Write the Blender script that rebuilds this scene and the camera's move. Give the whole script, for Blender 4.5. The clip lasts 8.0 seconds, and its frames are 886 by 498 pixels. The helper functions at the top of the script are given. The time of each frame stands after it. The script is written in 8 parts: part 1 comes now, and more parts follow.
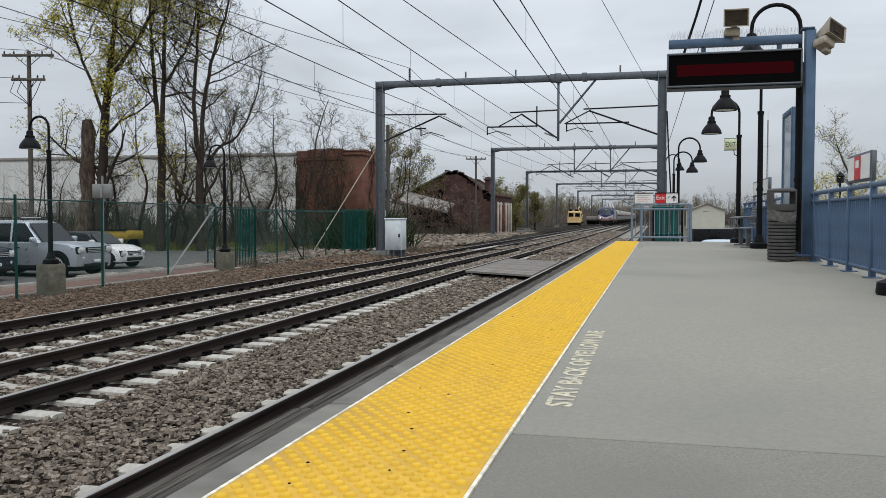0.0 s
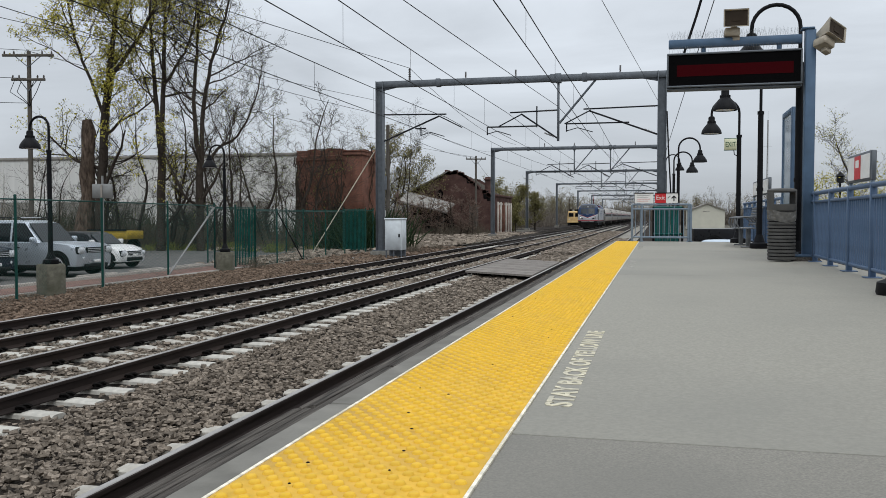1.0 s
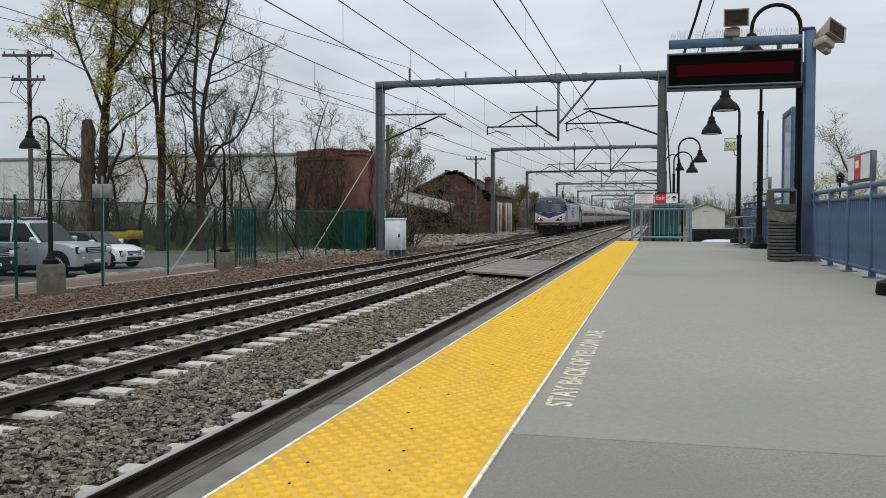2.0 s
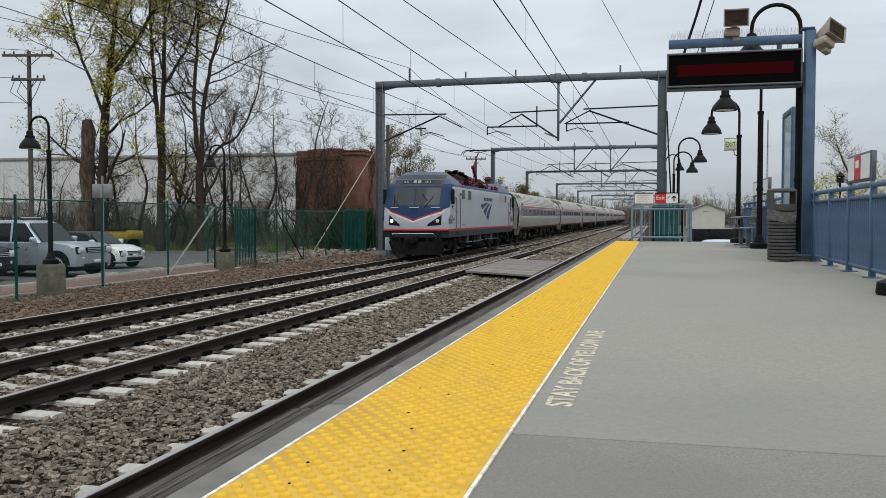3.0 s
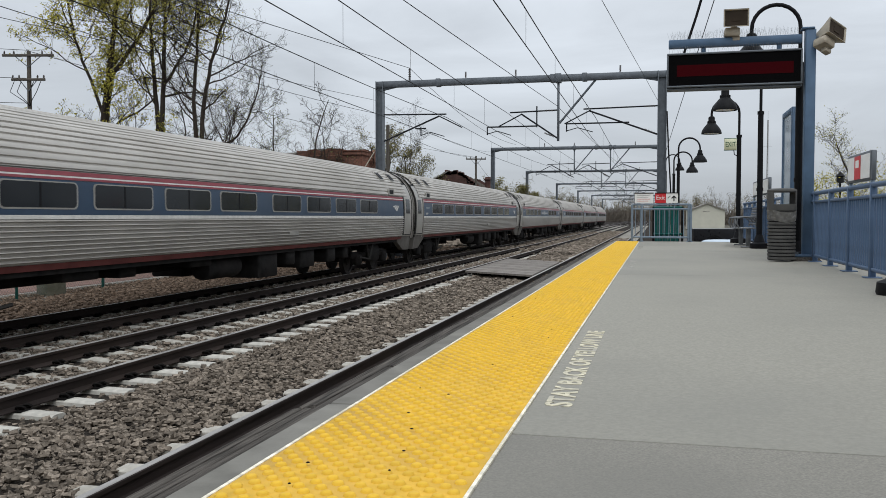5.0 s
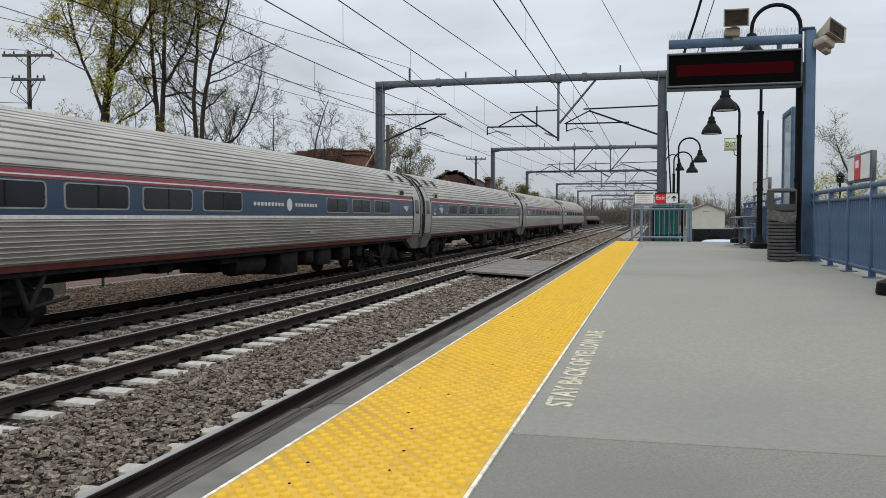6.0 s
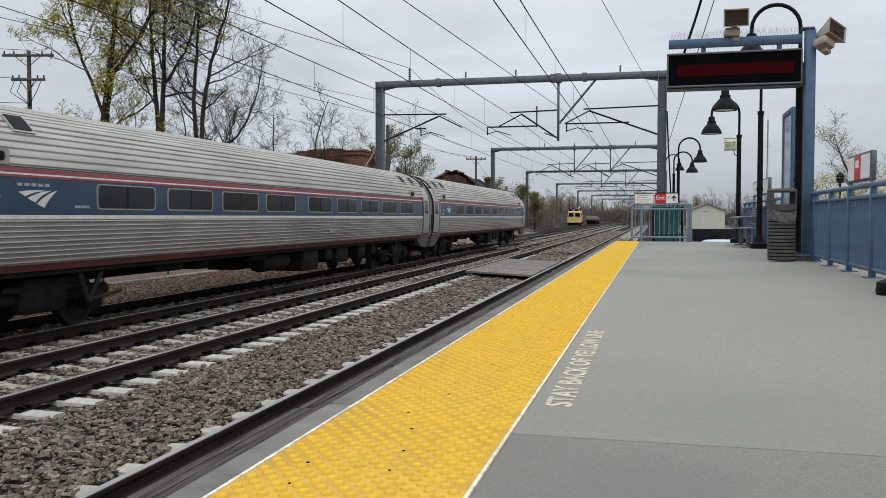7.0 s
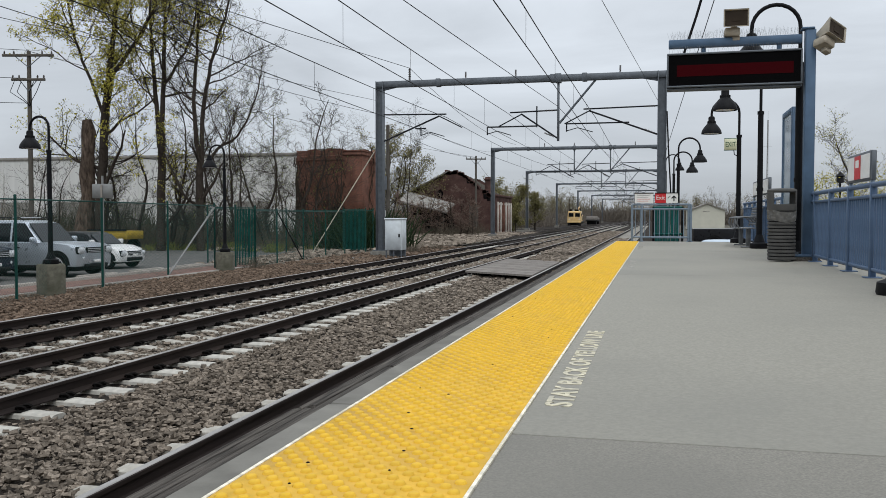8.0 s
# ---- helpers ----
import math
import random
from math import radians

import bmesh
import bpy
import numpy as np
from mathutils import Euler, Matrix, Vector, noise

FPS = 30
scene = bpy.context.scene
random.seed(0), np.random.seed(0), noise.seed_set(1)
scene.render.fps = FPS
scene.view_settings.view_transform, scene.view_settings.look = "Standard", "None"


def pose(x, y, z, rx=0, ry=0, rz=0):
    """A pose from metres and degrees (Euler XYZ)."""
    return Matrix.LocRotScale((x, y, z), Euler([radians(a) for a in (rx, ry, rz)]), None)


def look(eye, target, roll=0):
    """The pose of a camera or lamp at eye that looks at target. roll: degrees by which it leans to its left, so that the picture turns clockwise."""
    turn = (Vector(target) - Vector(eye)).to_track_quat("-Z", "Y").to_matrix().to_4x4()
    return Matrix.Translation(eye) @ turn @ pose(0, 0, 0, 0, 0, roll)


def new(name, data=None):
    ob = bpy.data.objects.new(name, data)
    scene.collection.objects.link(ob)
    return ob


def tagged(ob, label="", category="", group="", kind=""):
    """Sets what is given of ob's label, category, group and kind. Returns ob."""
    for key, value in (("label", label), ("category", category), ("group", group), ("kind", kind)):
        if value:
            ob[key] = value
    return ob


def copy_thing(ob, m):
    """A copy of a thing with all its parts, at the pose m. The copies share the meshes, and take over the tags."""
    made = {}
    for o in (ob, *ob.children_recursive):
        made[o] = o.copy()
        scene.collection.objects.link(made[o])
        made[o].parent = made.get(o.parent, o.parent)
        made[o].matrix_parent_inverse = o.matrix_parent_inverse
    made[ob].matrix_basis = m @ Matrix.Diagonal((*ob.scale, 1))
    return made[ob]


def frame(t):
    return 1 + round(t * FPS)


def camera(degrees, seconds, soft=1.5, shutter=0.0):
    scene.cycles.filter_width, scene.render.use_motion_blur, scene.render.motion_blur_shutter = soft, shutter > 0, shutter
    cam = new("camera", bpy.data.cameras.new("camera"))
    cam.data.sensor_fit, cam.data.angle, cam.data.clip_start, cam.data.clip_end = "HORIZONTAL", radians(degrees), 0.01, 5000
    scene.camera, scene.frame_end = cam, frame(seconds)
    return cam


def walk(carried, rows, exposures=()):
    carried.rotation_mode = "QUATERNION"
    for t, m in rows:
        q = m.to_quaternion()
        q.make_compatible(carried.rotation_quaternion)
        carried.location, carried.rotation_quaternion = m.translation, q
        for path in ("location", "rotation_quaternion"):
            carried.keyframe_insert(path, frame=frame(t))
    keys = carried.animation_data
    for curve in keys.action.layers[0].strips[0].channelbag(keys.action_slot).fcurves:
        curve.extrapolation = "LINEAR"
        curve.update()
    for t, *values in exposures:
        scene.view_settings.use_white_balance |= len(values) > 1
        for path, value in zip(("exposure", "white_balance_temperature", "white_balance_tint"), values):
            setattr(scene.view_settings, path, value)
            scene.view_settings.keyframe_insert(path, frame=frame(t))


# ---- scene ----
# ---- camera ----
cam = camera(54.26, 8.0, soft=0.4, shutter=0.02)
walk(cam, [(0.0, pose(0, 0, 1.80, 87.866, 0, 13.81)), (8.0, pose(0, 0, 1.80, 87.866, 0, 13.81))])

# ---- world and light: a bright overcast sky ----
world = bpy.data.worlds.new("overcast_sky")
scene.world = world
world.use_nodes = True
wn, wl = world.node_tree.nodes, world.node_tree.links
wn.clear()


def wnode(kind, **sets):
    n = wn.new(kind)
    for k, v in sets.items():
        n.inputs[k].default_value = v
    return n


sky = wn.new("ShaderNodeTexSky")
sky.sky_type = "NISHITA"
sky.sun_disc = False
sky.sun_elevation, sky.sun_rotation = radians(55), radians(150)
sky_gain = wn.new("ShaderNodeVectorMath")
sky_gain.operation = "SCALE"
sky_gain.inputs["Scale"].default_value = 0.07
wl.new(sky.outputs["Color"], sky_gain.inputs[0])
wtc = wn.new("ShaderNodeTexCoord")
wsep = wn.new("ShaderNodeSeparateXYZ")
wl.new(wtc.outputs["Generated"], wsep.inputs[0])
# overcast luminance grows from the horizon to the zenith
rise = wn.new("ShaderNodeMapRange")
rise.inputs["From Min"].default_value, rise.inputs["From Max"].default_value = 0.0, 1.0
rise.inputs["To Min"].default_value, rise.inputs["To Max"].default_value = 0.545, 1.68
wl.new(wsep.outputs["Z"], rise.inputs["Value"])
# soft cloud layers, flattened towards the horizon
wmap = wn.new("ShaderNodeMapping")
wmap.inputs["Scale"].default_value = (1.0, 1.0, 5.0)
wl.new(wtc.outputs["Generated"], wmap.inputs["Vector"])
cloud = wnode("ShaderNodeTexNoise", Scale=2.1, Detail=7.0, Roughness=0.55, Distortion=0.5)
wl.new(wmap.outputs["Vector"], cloud.inputs["Vector"])
cramp = wn.new("ShaderNodeMapRange")
cramp.inputs["From Min"].default_value, cramp.inputs["From Max"].default_value = 0.3, 0.7
cramp.inputs["To Min"].default_value, cramp.inputs["To Max"].default_value = 0.80, 1.17
wl.new(cloud.outputs["Fac"], cramp.inputs["Value"])
lum = wn.new("ShaderNodeMath")
lum.operation = "MULTIPLY"
wl.new(rise.outputs["Result"], lum.inputs[0])
wl.new(cramp.outputs["Result"], lum.inputs[1])
grey = wn.new("ShaderNodeVectorMath")
grey.operation = "SCALE"
grey.inputs[0].default_value = (0.914, 0.985, 1.072)
wl.new(lum.outputs[0], grey.inputs["Scale"])
wmix = wn.new("ShaderNodeMix")
wmix.data_type = "RGBA"
wmix.inputs["Factor"].default_value = 0.93
wl.new(sky_gain.outputs[0], wmix.inputs["A"])
wl.new(grey.outputs[0], wmix.inputs["B"])
wbg = wnode("ShaderNodeBackground", Strength=1.0)
wout = wn.new("ShaderNodeOutputWorld")
wl.new(wmix.outputs["Result"], wbg.inputs["Color"])
wl.new(wbg.outputs[0], wout.inputs["Surface"])

sun = new("sun", bpy.data.lights.new("sun", "SUN"))
sun.data.energy, sun.data.angle, sun.data.color = 0.7, radians(35), (1.0, 0.985, 0.94)
sun.matrix_world = look((0, 0, 30), (-10, 17, 0))
scene.view_settings.exposure = 0.0


# ---- materials ----
def mat(name, col, rough=0.6, metal=0.0, var=0.18, scale=6.0, bump=0.15, bscale=60.0, stain=0.0, stain_col=(0.05, 0.045, 0.04),
        stain_scale=0.8, stretch=(1, 1, 1), piece=0.0, depth=0.01, spec=None):
    """Base colour with fine grain, large stains and relief, all in object space."""
    m = bpy.data.materials.new(name)
    m.use_nodes = True
    nt = m.node_tree
    n, l = nt.nodes, nt.links
    p = n["Principled BSDF"]
    p.inputs["Metallic"].default_value, p.inputs["Specular IOR Level"].default_value = metal, (spec if spec is not None else (0.32 if rough < 0.5 else 0.14 if rough < 0.7 else 0.07))
    tc = n.new("ShaderNodeTexCoord")
    mp = n.new("ShaderNodeMapping")
    mp.inputs["Scale"].default_value = stretch
    l.new(tc.outputs["Object"], mp.inputs["Vector"])

    def noise_tex(sc, detail=4.0):
        t = n.new("ShaderNodeTexNoise")
        t.inputs["Scale"].default_value, t.inputs["Detail"].default_value = sc, detail
        l.new(mp.outputs["Vector"], t.inputs["Vector"])
        return t

    grain = noise_tex(scale)
    ramp = n.new("ShaderNodeMapRange")
    ramp.inputs["From Min"].default_value, ramp.inputs["From Max"].default_value = 0.3, 0.7
    ramp.inputs["To Min"].default_value, ramp.inputs["To Max"].default_value = 1 - var, 1 + var
    l.new(grain.outputs["Fac"], ramp.inputs["Value"])
    fac = ramp.outputs["Result"]
    if piece:
        geo = n.new("ShaderNodeNewGeometry")
        info = n.new("ShaderNodeObjectInfo")
        add = n.new("ShaderNodeMath")
        add.operation = "ADD"
        l.new(geo.outputs["Random Per Island"], add.inputs[0])
        l.new(info.outputs["Random"], add.inputs[1])
        pr = n.new("ShaderNodeMapRange")
        pr.inputs["From Max"].default_value = 2.0
        pr.inputs["To Min"].default_value, pr.inputs["To Max"].default_value = 1 - piece, 1 + piece
        l.new(add.outputs[0], pr.inputs["Value"])
        mul = n.new("ShaderNodeMath")
        mul.operation = "MULTIPLY"
        l.new(fac, mul.inputs[0])
        l.new(pr.outputs["Result"], mul.inputs[1])
        fac = mul.outputs[0]
    scl = n.new("ShaderNodeVectorMath")
    scl.operation = "SCALE"
    scl.inputs[0].default_value = col
    l.new(fac, scl.inputs["Scale"])
    out = scl.outputs[0]
    if stain:
        big = noise_tex(stain_scale, 6.0)
        sr = n.new("ShaderNodeMapRange")
        sr.inputs["From Min"].default_value, sr.inputs["From Max"].default_value = 0.45, 0.72
        sr.inputs["To Max"].default_value = stain
        l.new(big.outputs["Fac"], sr.inputs["Value"])
        mx = n.new("ShaderNodeMix")
        mx.data_type = "RGBA"
        l.new(sr.outputs["Result"], mx.inputs["Factor"])
        l.new(out, mx.inputs["A"])
        mx.inputs["B"].default_value = (*stain_col, 1)
        out = mx.outputs["Result"]
    l.new(out, p.inputs["Base Color"])
    rr = n.new("ShaderNodeMapRange")
    rr.inputs["To Min"].default_value, rr.inputs["To Max"].default_value = max(0.02, rough - 0.1), min(1.0, rough + 0.1)
    l.new(grain.outputs["Fac"], rr.inputs["Value"])
    l.new(rr.outputs["Result"], p.inputs["Roughness"])
    if bump:
        bt = noise_tex(bscale, 3.0)
        b = n.new("ShaderNodeBump")
        b.inputs["Strength"].default_value, b.inputs["Distance"].default_value = bump, depth
        l.new(bt.outputs["Fac"], b.inputs["Height"])
        l.new(b.outputs["Normal"], p.inputs["Normal"])
    return m


def glow(name, col, strength):
    m = mat(name, col, 0.5, bump=0, var=0.05, spec=0.03)
    p = m.node_tree.nodes["Principled BSDF"]
    p.inputs["Emission Color"].default_value, p.inputs["Emission Strength"].default_value = (*col, 1), strength
    return m


def glass(name, col=(0.02, 0.025, 0.03), rough=0.06):
    m = mat(name, col, rough, bump=0, var=0.1, scale=1.5, spec=0.22)
    return m


M_GROUND = mat("ground_dirt", (0.125, 0.113, 0.098), 0.95, var=0.35, scale=3, bump=0.6, bscale=25, stain=0.55, stain_col=(0.055, 0.065, 0.03), stain_scale=0.12, depth=0.04)
# near-black gravel: shade of the crevices between stones is put into its colour
M_GRAVEL = mat("gap_shade_gravel", (0.030, 0.025, 0.021), 0.95, var=0.5, scale=22, bump=1.0, bscale=22, stain=0.3, stain_col=(0.06, 0.05, 0.042), stain_scale=0.5, depth=0.05)
M_STONE = mat("ballast_stone", (0.185, 0.153, 0.122), 0.9, var=0.4, scale=30, bump=0.5, bscale=120, piece=0.95)
M_STONE_RED = mat("rusty_stone", (0.165, 0.118, 0.086), 0.9, var=0.3, scale=30, bump=0.3, bscale=120, piece=0.75)
M_TIE = mat("tie_concrete", (0.47, 0.445, 0.395), 0.85, var=0.15, scale=14, bump=0.3, bscale=80, stain=0.7, stain_col=(0.22, 0.19, 0.15), stain_scale=2.0, piece=0.18)
M_RAIL = mat("rusty_rail", (0.026, 0.020, 0.018), 0.7, var=0.3, scale=9, bump=0.25, bscale=50, stain=0.5, stain_col=(0.045, 0.030, 0.022), stain_scale=1.5, stretch=(1, 0.15, 1))
M_RAIL_HEAD = mat("worn_rail_head", (0.36, 0.34, 0.32), 0.5, metal=0.6, var=0.2, scale=6, bump=0.05, stretch=(1, 0.1, 1))
M_BLACK = mat("black_iron", (0.006, 0.006, 0.007), 0.55, var=0.25, scale=10, bump=0.1)
M_CLIP = mat("rail_clip_iron", (0.009, 0.008, 0.0075), 0.75, var=0.3, scale=20, bump=0.2)
M_PLAT_ROUGH = mat("exposed_aggregate_concrete", (0.226, 0.212, 0.182), 0.72, var=0.24, scale=150, bump=0.25, bscale=140, stain=0.6, stain_col=(0.165, 0.158, 0.140), stain_scale=0.7, depth=0.004)
M_PLAT = mat("platform_concrete", (0.268, 0.252, 0.212), 0.66, var=0.15, scale=60, bump=0.18, bscale=140, stain=0.5, stain_col=(0.185, 0.180, 0.158), stain_scale=0.45, depth=0.004)
M_EDGE = mat("platform_edge_concrete", (0.18, 0.171, 0.150), 0.8, var=0.2, scale=6, bump=0.25, bscale=90, stain=0.6, stain_col=(0.12, 0.11, 0.1), stain_scale=1.1, depth=0.006)
M_FENDER = mat("weathered_timber", (0.078, 0.069, 0.060), 0.85, var=0.7, scale=30, bump=1.0, bscale=44, stain=0.5, stain_col=(0.035, 0.032, 0.03), stain_scale=1.5, stretch=(3, 0.10, 3))
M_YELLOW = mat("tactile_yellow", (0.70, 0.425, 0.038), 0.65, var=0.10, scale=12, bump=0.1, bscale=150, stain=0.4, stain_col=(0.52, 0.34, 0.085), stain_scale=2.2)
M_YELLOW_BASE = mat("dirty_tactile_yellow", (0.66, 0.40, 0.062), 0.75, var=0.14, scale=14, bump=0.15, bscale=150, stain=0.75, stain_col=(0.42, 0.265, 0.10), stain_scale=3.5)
M_STENCIL2 = mat("faint_stencil_paint", (0.33, 0.315, 0.275), 0.75, var=0.2, scale=20, bump=0.1, stain=0.8, stain_col=(0.25, 0.24, 0.215), stain_scale=6)
M_MOSSY = mat("mossy_concrete", (0.125, 0.118, 0.092), 0.9, var=0.3, scale=9, bump=0.3, bscale=60, stain=0.7, stain_col=(0.06, 0.062, 0.04), stain_scale=2.5)
M_LINE = mat("worn_line_paint", (0.74, 0.69, 0.56), 0.7, var=0.3, scale=30, bump=0.1, stain=0.5, stain_col=(0.36, 0.30, 0.18), stain_scale=3.0)
M_WHITE = mat("white_paint", (0.62, 0.60, 0.56), 0.6, var=0.12, scale=9, bump=0.1, stain=0.3, stain_col=(0.45, 0.43, 0.4))
M_STENCIL = mat("worn_stencil_paint", (0.56, 0.51, 0.38), 0.7, var=0.25, scale=26, bump=0.1, stain=0.75, stain_col=(0.33, 0.31, 0.28), stain_scale=5)
M_STEEL = mat("gantry_steel", (0.135, 0.148, 0.163), 0.55, metal=0.25, var=0.15, scale=5, bump=0.1, stain=0.35, stain_col=(0.09, 0.095, 0.1), stain_scale=1.2)
M_BLUE = mat("blue_grey_paint", (0.085, 0.135, 0.205), 0.5, var=0.12, scale=5, bump=0.06, stain=0.25, stain_col=(0.08, 0.11, 0.15), stain_scale=2)
M_RAILING = mat("railing_blue", (0.085, 0.130, 0.205), 0.5, var=0.12, scale=5, bump=0.06, stain=0.3, stain_col=(0.07, 0.10, 0.16), stain_scale=2)


# ---- mesh builder ----
class Build:
    """Collects vertices and faces of one mesh."""

    def __init__(self):
        self.v, self.f = [], []

    def add(self, verts, faces):
        k = len(self.v)
        self.v.extend(tuple(p) for p in verts)
        self.f.extend(tuple(i + k for i in f) for f in faces)
        return self

    def box(self, a, b, c=0.0):
        """A box from corner a to corner b, its edges chamfered by c."""
        lo, hi = [min(p) for p in zip(a, b)], [max(p) for p in zip(a, b)]
        if c <= 0:
            v = [(x, y, z) for z in (lo[2], hi[2]) for y in (lo[1], hi[1]) for x in (lo[0], hi[0])]
            return self.add(v, [(0, 2, 3, 1), (4, 5, 7, 6), (0, 1, 5, 4), (1, 3, 7, 5), (3, 2, 6, 7), (2, 0, 4, 6)])
        c = min(c, 0.45 * min(h - l for l, h in zip(lo, hi)))
        ring = lambda d: [(lo[0] + c + d, lo[1] + d), (hi[0] - c - d, lo[1] + d), (hi[0] - d, lo[1] + c + d), (hi[0] - d, hi[1] - c - d),
                          (hi[0] - c - d, hi[1] - d), (lo[0] + c + d, hi[1] - d), (lo[0] + d, hi[1] - c - d), (lo[0] + d, lo[1] + c + d)]
        v = []
        for z, d in ((lo[2], c * 0.6), (lo[2] + c, 0), (hi[2] - c, 0), (hi[2], c * 0.6)):
            v += [(x, y, z) for x, y in ring(d)]
        f = [tuple(range(7, -1, -1)), tuple(range(24, 32))]
        for r in range(3):
            f += [(r * 8 + i, r * 8 + (i + 1) % 8, r * 8 + 8 + (i + 1) % 8, r * 8 + 8 + i) for i in range(8)]
        return self.add(v, f)

    def cyl(self, p, q, r, r2=None, n=10, caps=True):
        """A round bar or cone from p to q."""
        p, q = Vector(p), Vector(q)
        r2 = r if r2 is None else r2
        d = (q - p).normalized()
        u = d.orthogonal().normalized()
        w = d.cross(u)
        ang = [2 * math.pi * i / n for i in range(n)]
        v = [p + (u * math.cos(a) + w * math.sin(a)) * r for a in ang] + [q + (u * math.cos(a) + w * math.sin(a)) * r2 for a in ang]
        f = [(i, (i + 1) % n, n + (i + 1) % n, n + i) for i in range(n)]
        if caps:
            f += [tuple(range(n - 1, -1, -1)), tuple(range(n, 2 * n))]
        return self.add(v, f)

    def tube(self, pts, r, n=8):
        """A bent round bar through the points."""
        pts = [Vector(p) for p in pts]
        rs = r if isinstance(r, (list, tuple)) else [r] * len(pts)
        v, u = [], None
        for i, p in enumerate(pts):
            d = (pts[min(i + 1, len(pts) - 1)] - pts[max(i - 1, 0)]).normalized()
            u = d.orthogonal().normalized() if u is None else (u - d * u.dot(d)).normalized()
            w = d.cross(u)
            v += [p + (u * math.cos(2 * math.pi * k / n) + w * math.sin(2 * math.pi * k / n)) * rs[i] for k in range(n)]
        f = [(i * n + k, i * n + (k + 1) % n, (i + 1) * n + (k + 1) % n, (i + 1) * n + k) for i in range(len(pts) - 1) for k in range(n)]
        f += [tuple(range(n - 1, -1, -1)), tuple(range((len(pts) - 1) * n, len(pts) * n))]
        return self.add(v, f)

    def lathe(self, prof, o=(0, 0, 0), n=16, axis="z"):
        """A turned shape from (radius, height) points."""
        v = []
        for r, h in prof:
            for k in range(n):
                a = 2 * math.pi * k / n
                p = (r * math.cos(a), r * math.sin(a), h)
                if axis == "x":
                    p = (h, p[0], p[1])
                if axis == "y":
                    p = (p[0], h, p[1])
                v.append((p[0] + o[0], p[1] + o[1], p[2] + o[2]))
        m = len(prof)
        f = [(i * n + k, i * n + (k + 1) % n, (i + 1) * n + (k + 1) % n, (i + 1) * n + k) for i in range(m - 1) for k in range(n)]
        f += [tuple(range(n - 1, -1, -1)), tuple(range((m - 1) * n, m * n))]
        return self.add(v, f)

    def prism(self, outline, axis, a, b):
        """A flat outline pushed along an axis from a to b. For x the outline is (y, z), for y (x, z), for z (x, y)."""
        put = {"x": lambda p, h: (h, p[0], p[1]), "y": lambda p, h: (p[0], h, p[1]), "z": lambda p, h: (p[0], p[1], h)}[axis]
        n = len(outline)
        v = [put(p, a) for p in outline] + [put(p, b) for p in outline]
        f = [(i, (i + 1) % n, n + (i + 1) % n, n + i) for i in range(n)] + [tuple(range(n - 1, -1, -1)), tuple(range(n, 2 * n))]
        return self.add(v, f)

    def loft(self, rings, close=True, caps=True):
        """Skins rings of equal length."""
        n = len(rings[0])
        v = [p for r in rings for p in r]
        f = [(i * n + k, i * n + (k + 1) % n, (i + 1) * n + (k + 1) % n, (i + 1) * n + k) for i in range(len(rings) - 1) for k in range(n if close else n - 1)]
        if caps:
            f += [tuple(range(n - 1, -1, -1)), tuple(range((len(rings) - 1) * n, len(rings) * n))]
        return self.add(v, f)

    def mesh(self, name, material, sharp=38):
        me = bpy.data.meshes.new(name)
        me.from_pydata(self.v, [], self.f)
        bm = bmesh.new()
        bm.from_mesh(me)
        bmesh.ops.recalc_face_normals(bm, faces=bm.faces)
        bm.to_mesh(me)
        bm.free()
        me.materials.append(material)
        me.polygons.foreach_set("use_smooth", [True] * len(me.polygons))
        me.set_sharp_from_angle(angle=radians(sharp))
        return me

    def ob(self, name, material, parent=None, label="", at=None, sharp=38):
        o = new(name, self.mesh(name, material, sharp))
        if parent:
            o.parent = parent
        if at is not None:
            o.matrix_basis = at
        return tagged(o, label)


def part(name, build, material, parent, label=""):
    return build.ob(name, material, parent, label)


def thing(name, label, category, at=None, group="", kind=""):
    e = new(name)
    if at is not None:
        e.matrix_basis = at
    return tagged(e, label, category, group, kind)


def raw_mesh(name, verts, faces, material, smooth=False):
    """A large mesh from arrays of triangles or quads."""
    me = bpy.data.meshes.new(name)
    k = faces.shape[1]
    me.vertices.add(len(verts))
    me.vertices.foreach_set("co", np.ascontiguousarray(verts, dtype=np.float32).ravel())
    me.loops.add(faces.size)
    me.loops.foreach_set("vertex_index", np.ascontiguousarray(faces, dtype=np.int32).ravel())
    me.polygons.add(len(faces))
    me.polygons.foreach_set("loop_start", np.arange(0, faces.size, k, dtype=np.int32))
    me.polygons.foreach_set("use_smooth", np.full(len(faces), smooth))
    me.materials.append(material)
    me.update(calc_edges=True)
    return me


def setting(name, build, material, label, category, sharp=38):
    return tagged(build.ob(name, material, sharp=sharp), label, category, "", "structure")


def lettering(text, height, material, name, parent, at, label="", width=None, thick=0.002, bold=0.0):
    cu = bpy.data.curves.new(name, "FONT")
    cu.body, cu.size, cu.extrude, cu.align_x, cu.align_y = text, height, thick, "CENTER", "CENTER"
    cu.resolution_u = 3
    cu.offset = bold
    tmp = bpy.data.objects.new(name, cu)
    me = bpy.data.meshes.new_from_object(tmp)
    bpy.data.objects.remove(tmp)
    me.materials.clear()
    me.materials.append(material)
    if width:
        co = np.empty(len(me.vertices) * 3, np.float32)
        me.vertices.foreach_get("co", co)
        co = co.reshape(-1, 3)
        co[:, 0] *= width / (co[:, 0].max() - co[:, 0].min())
        me.vertices.foreach_set("co", co.ravel())
    o = new(name, me)
    if parent:
        o.parent = parent
    o.matrix_basis = at
    return tagged(o, label)


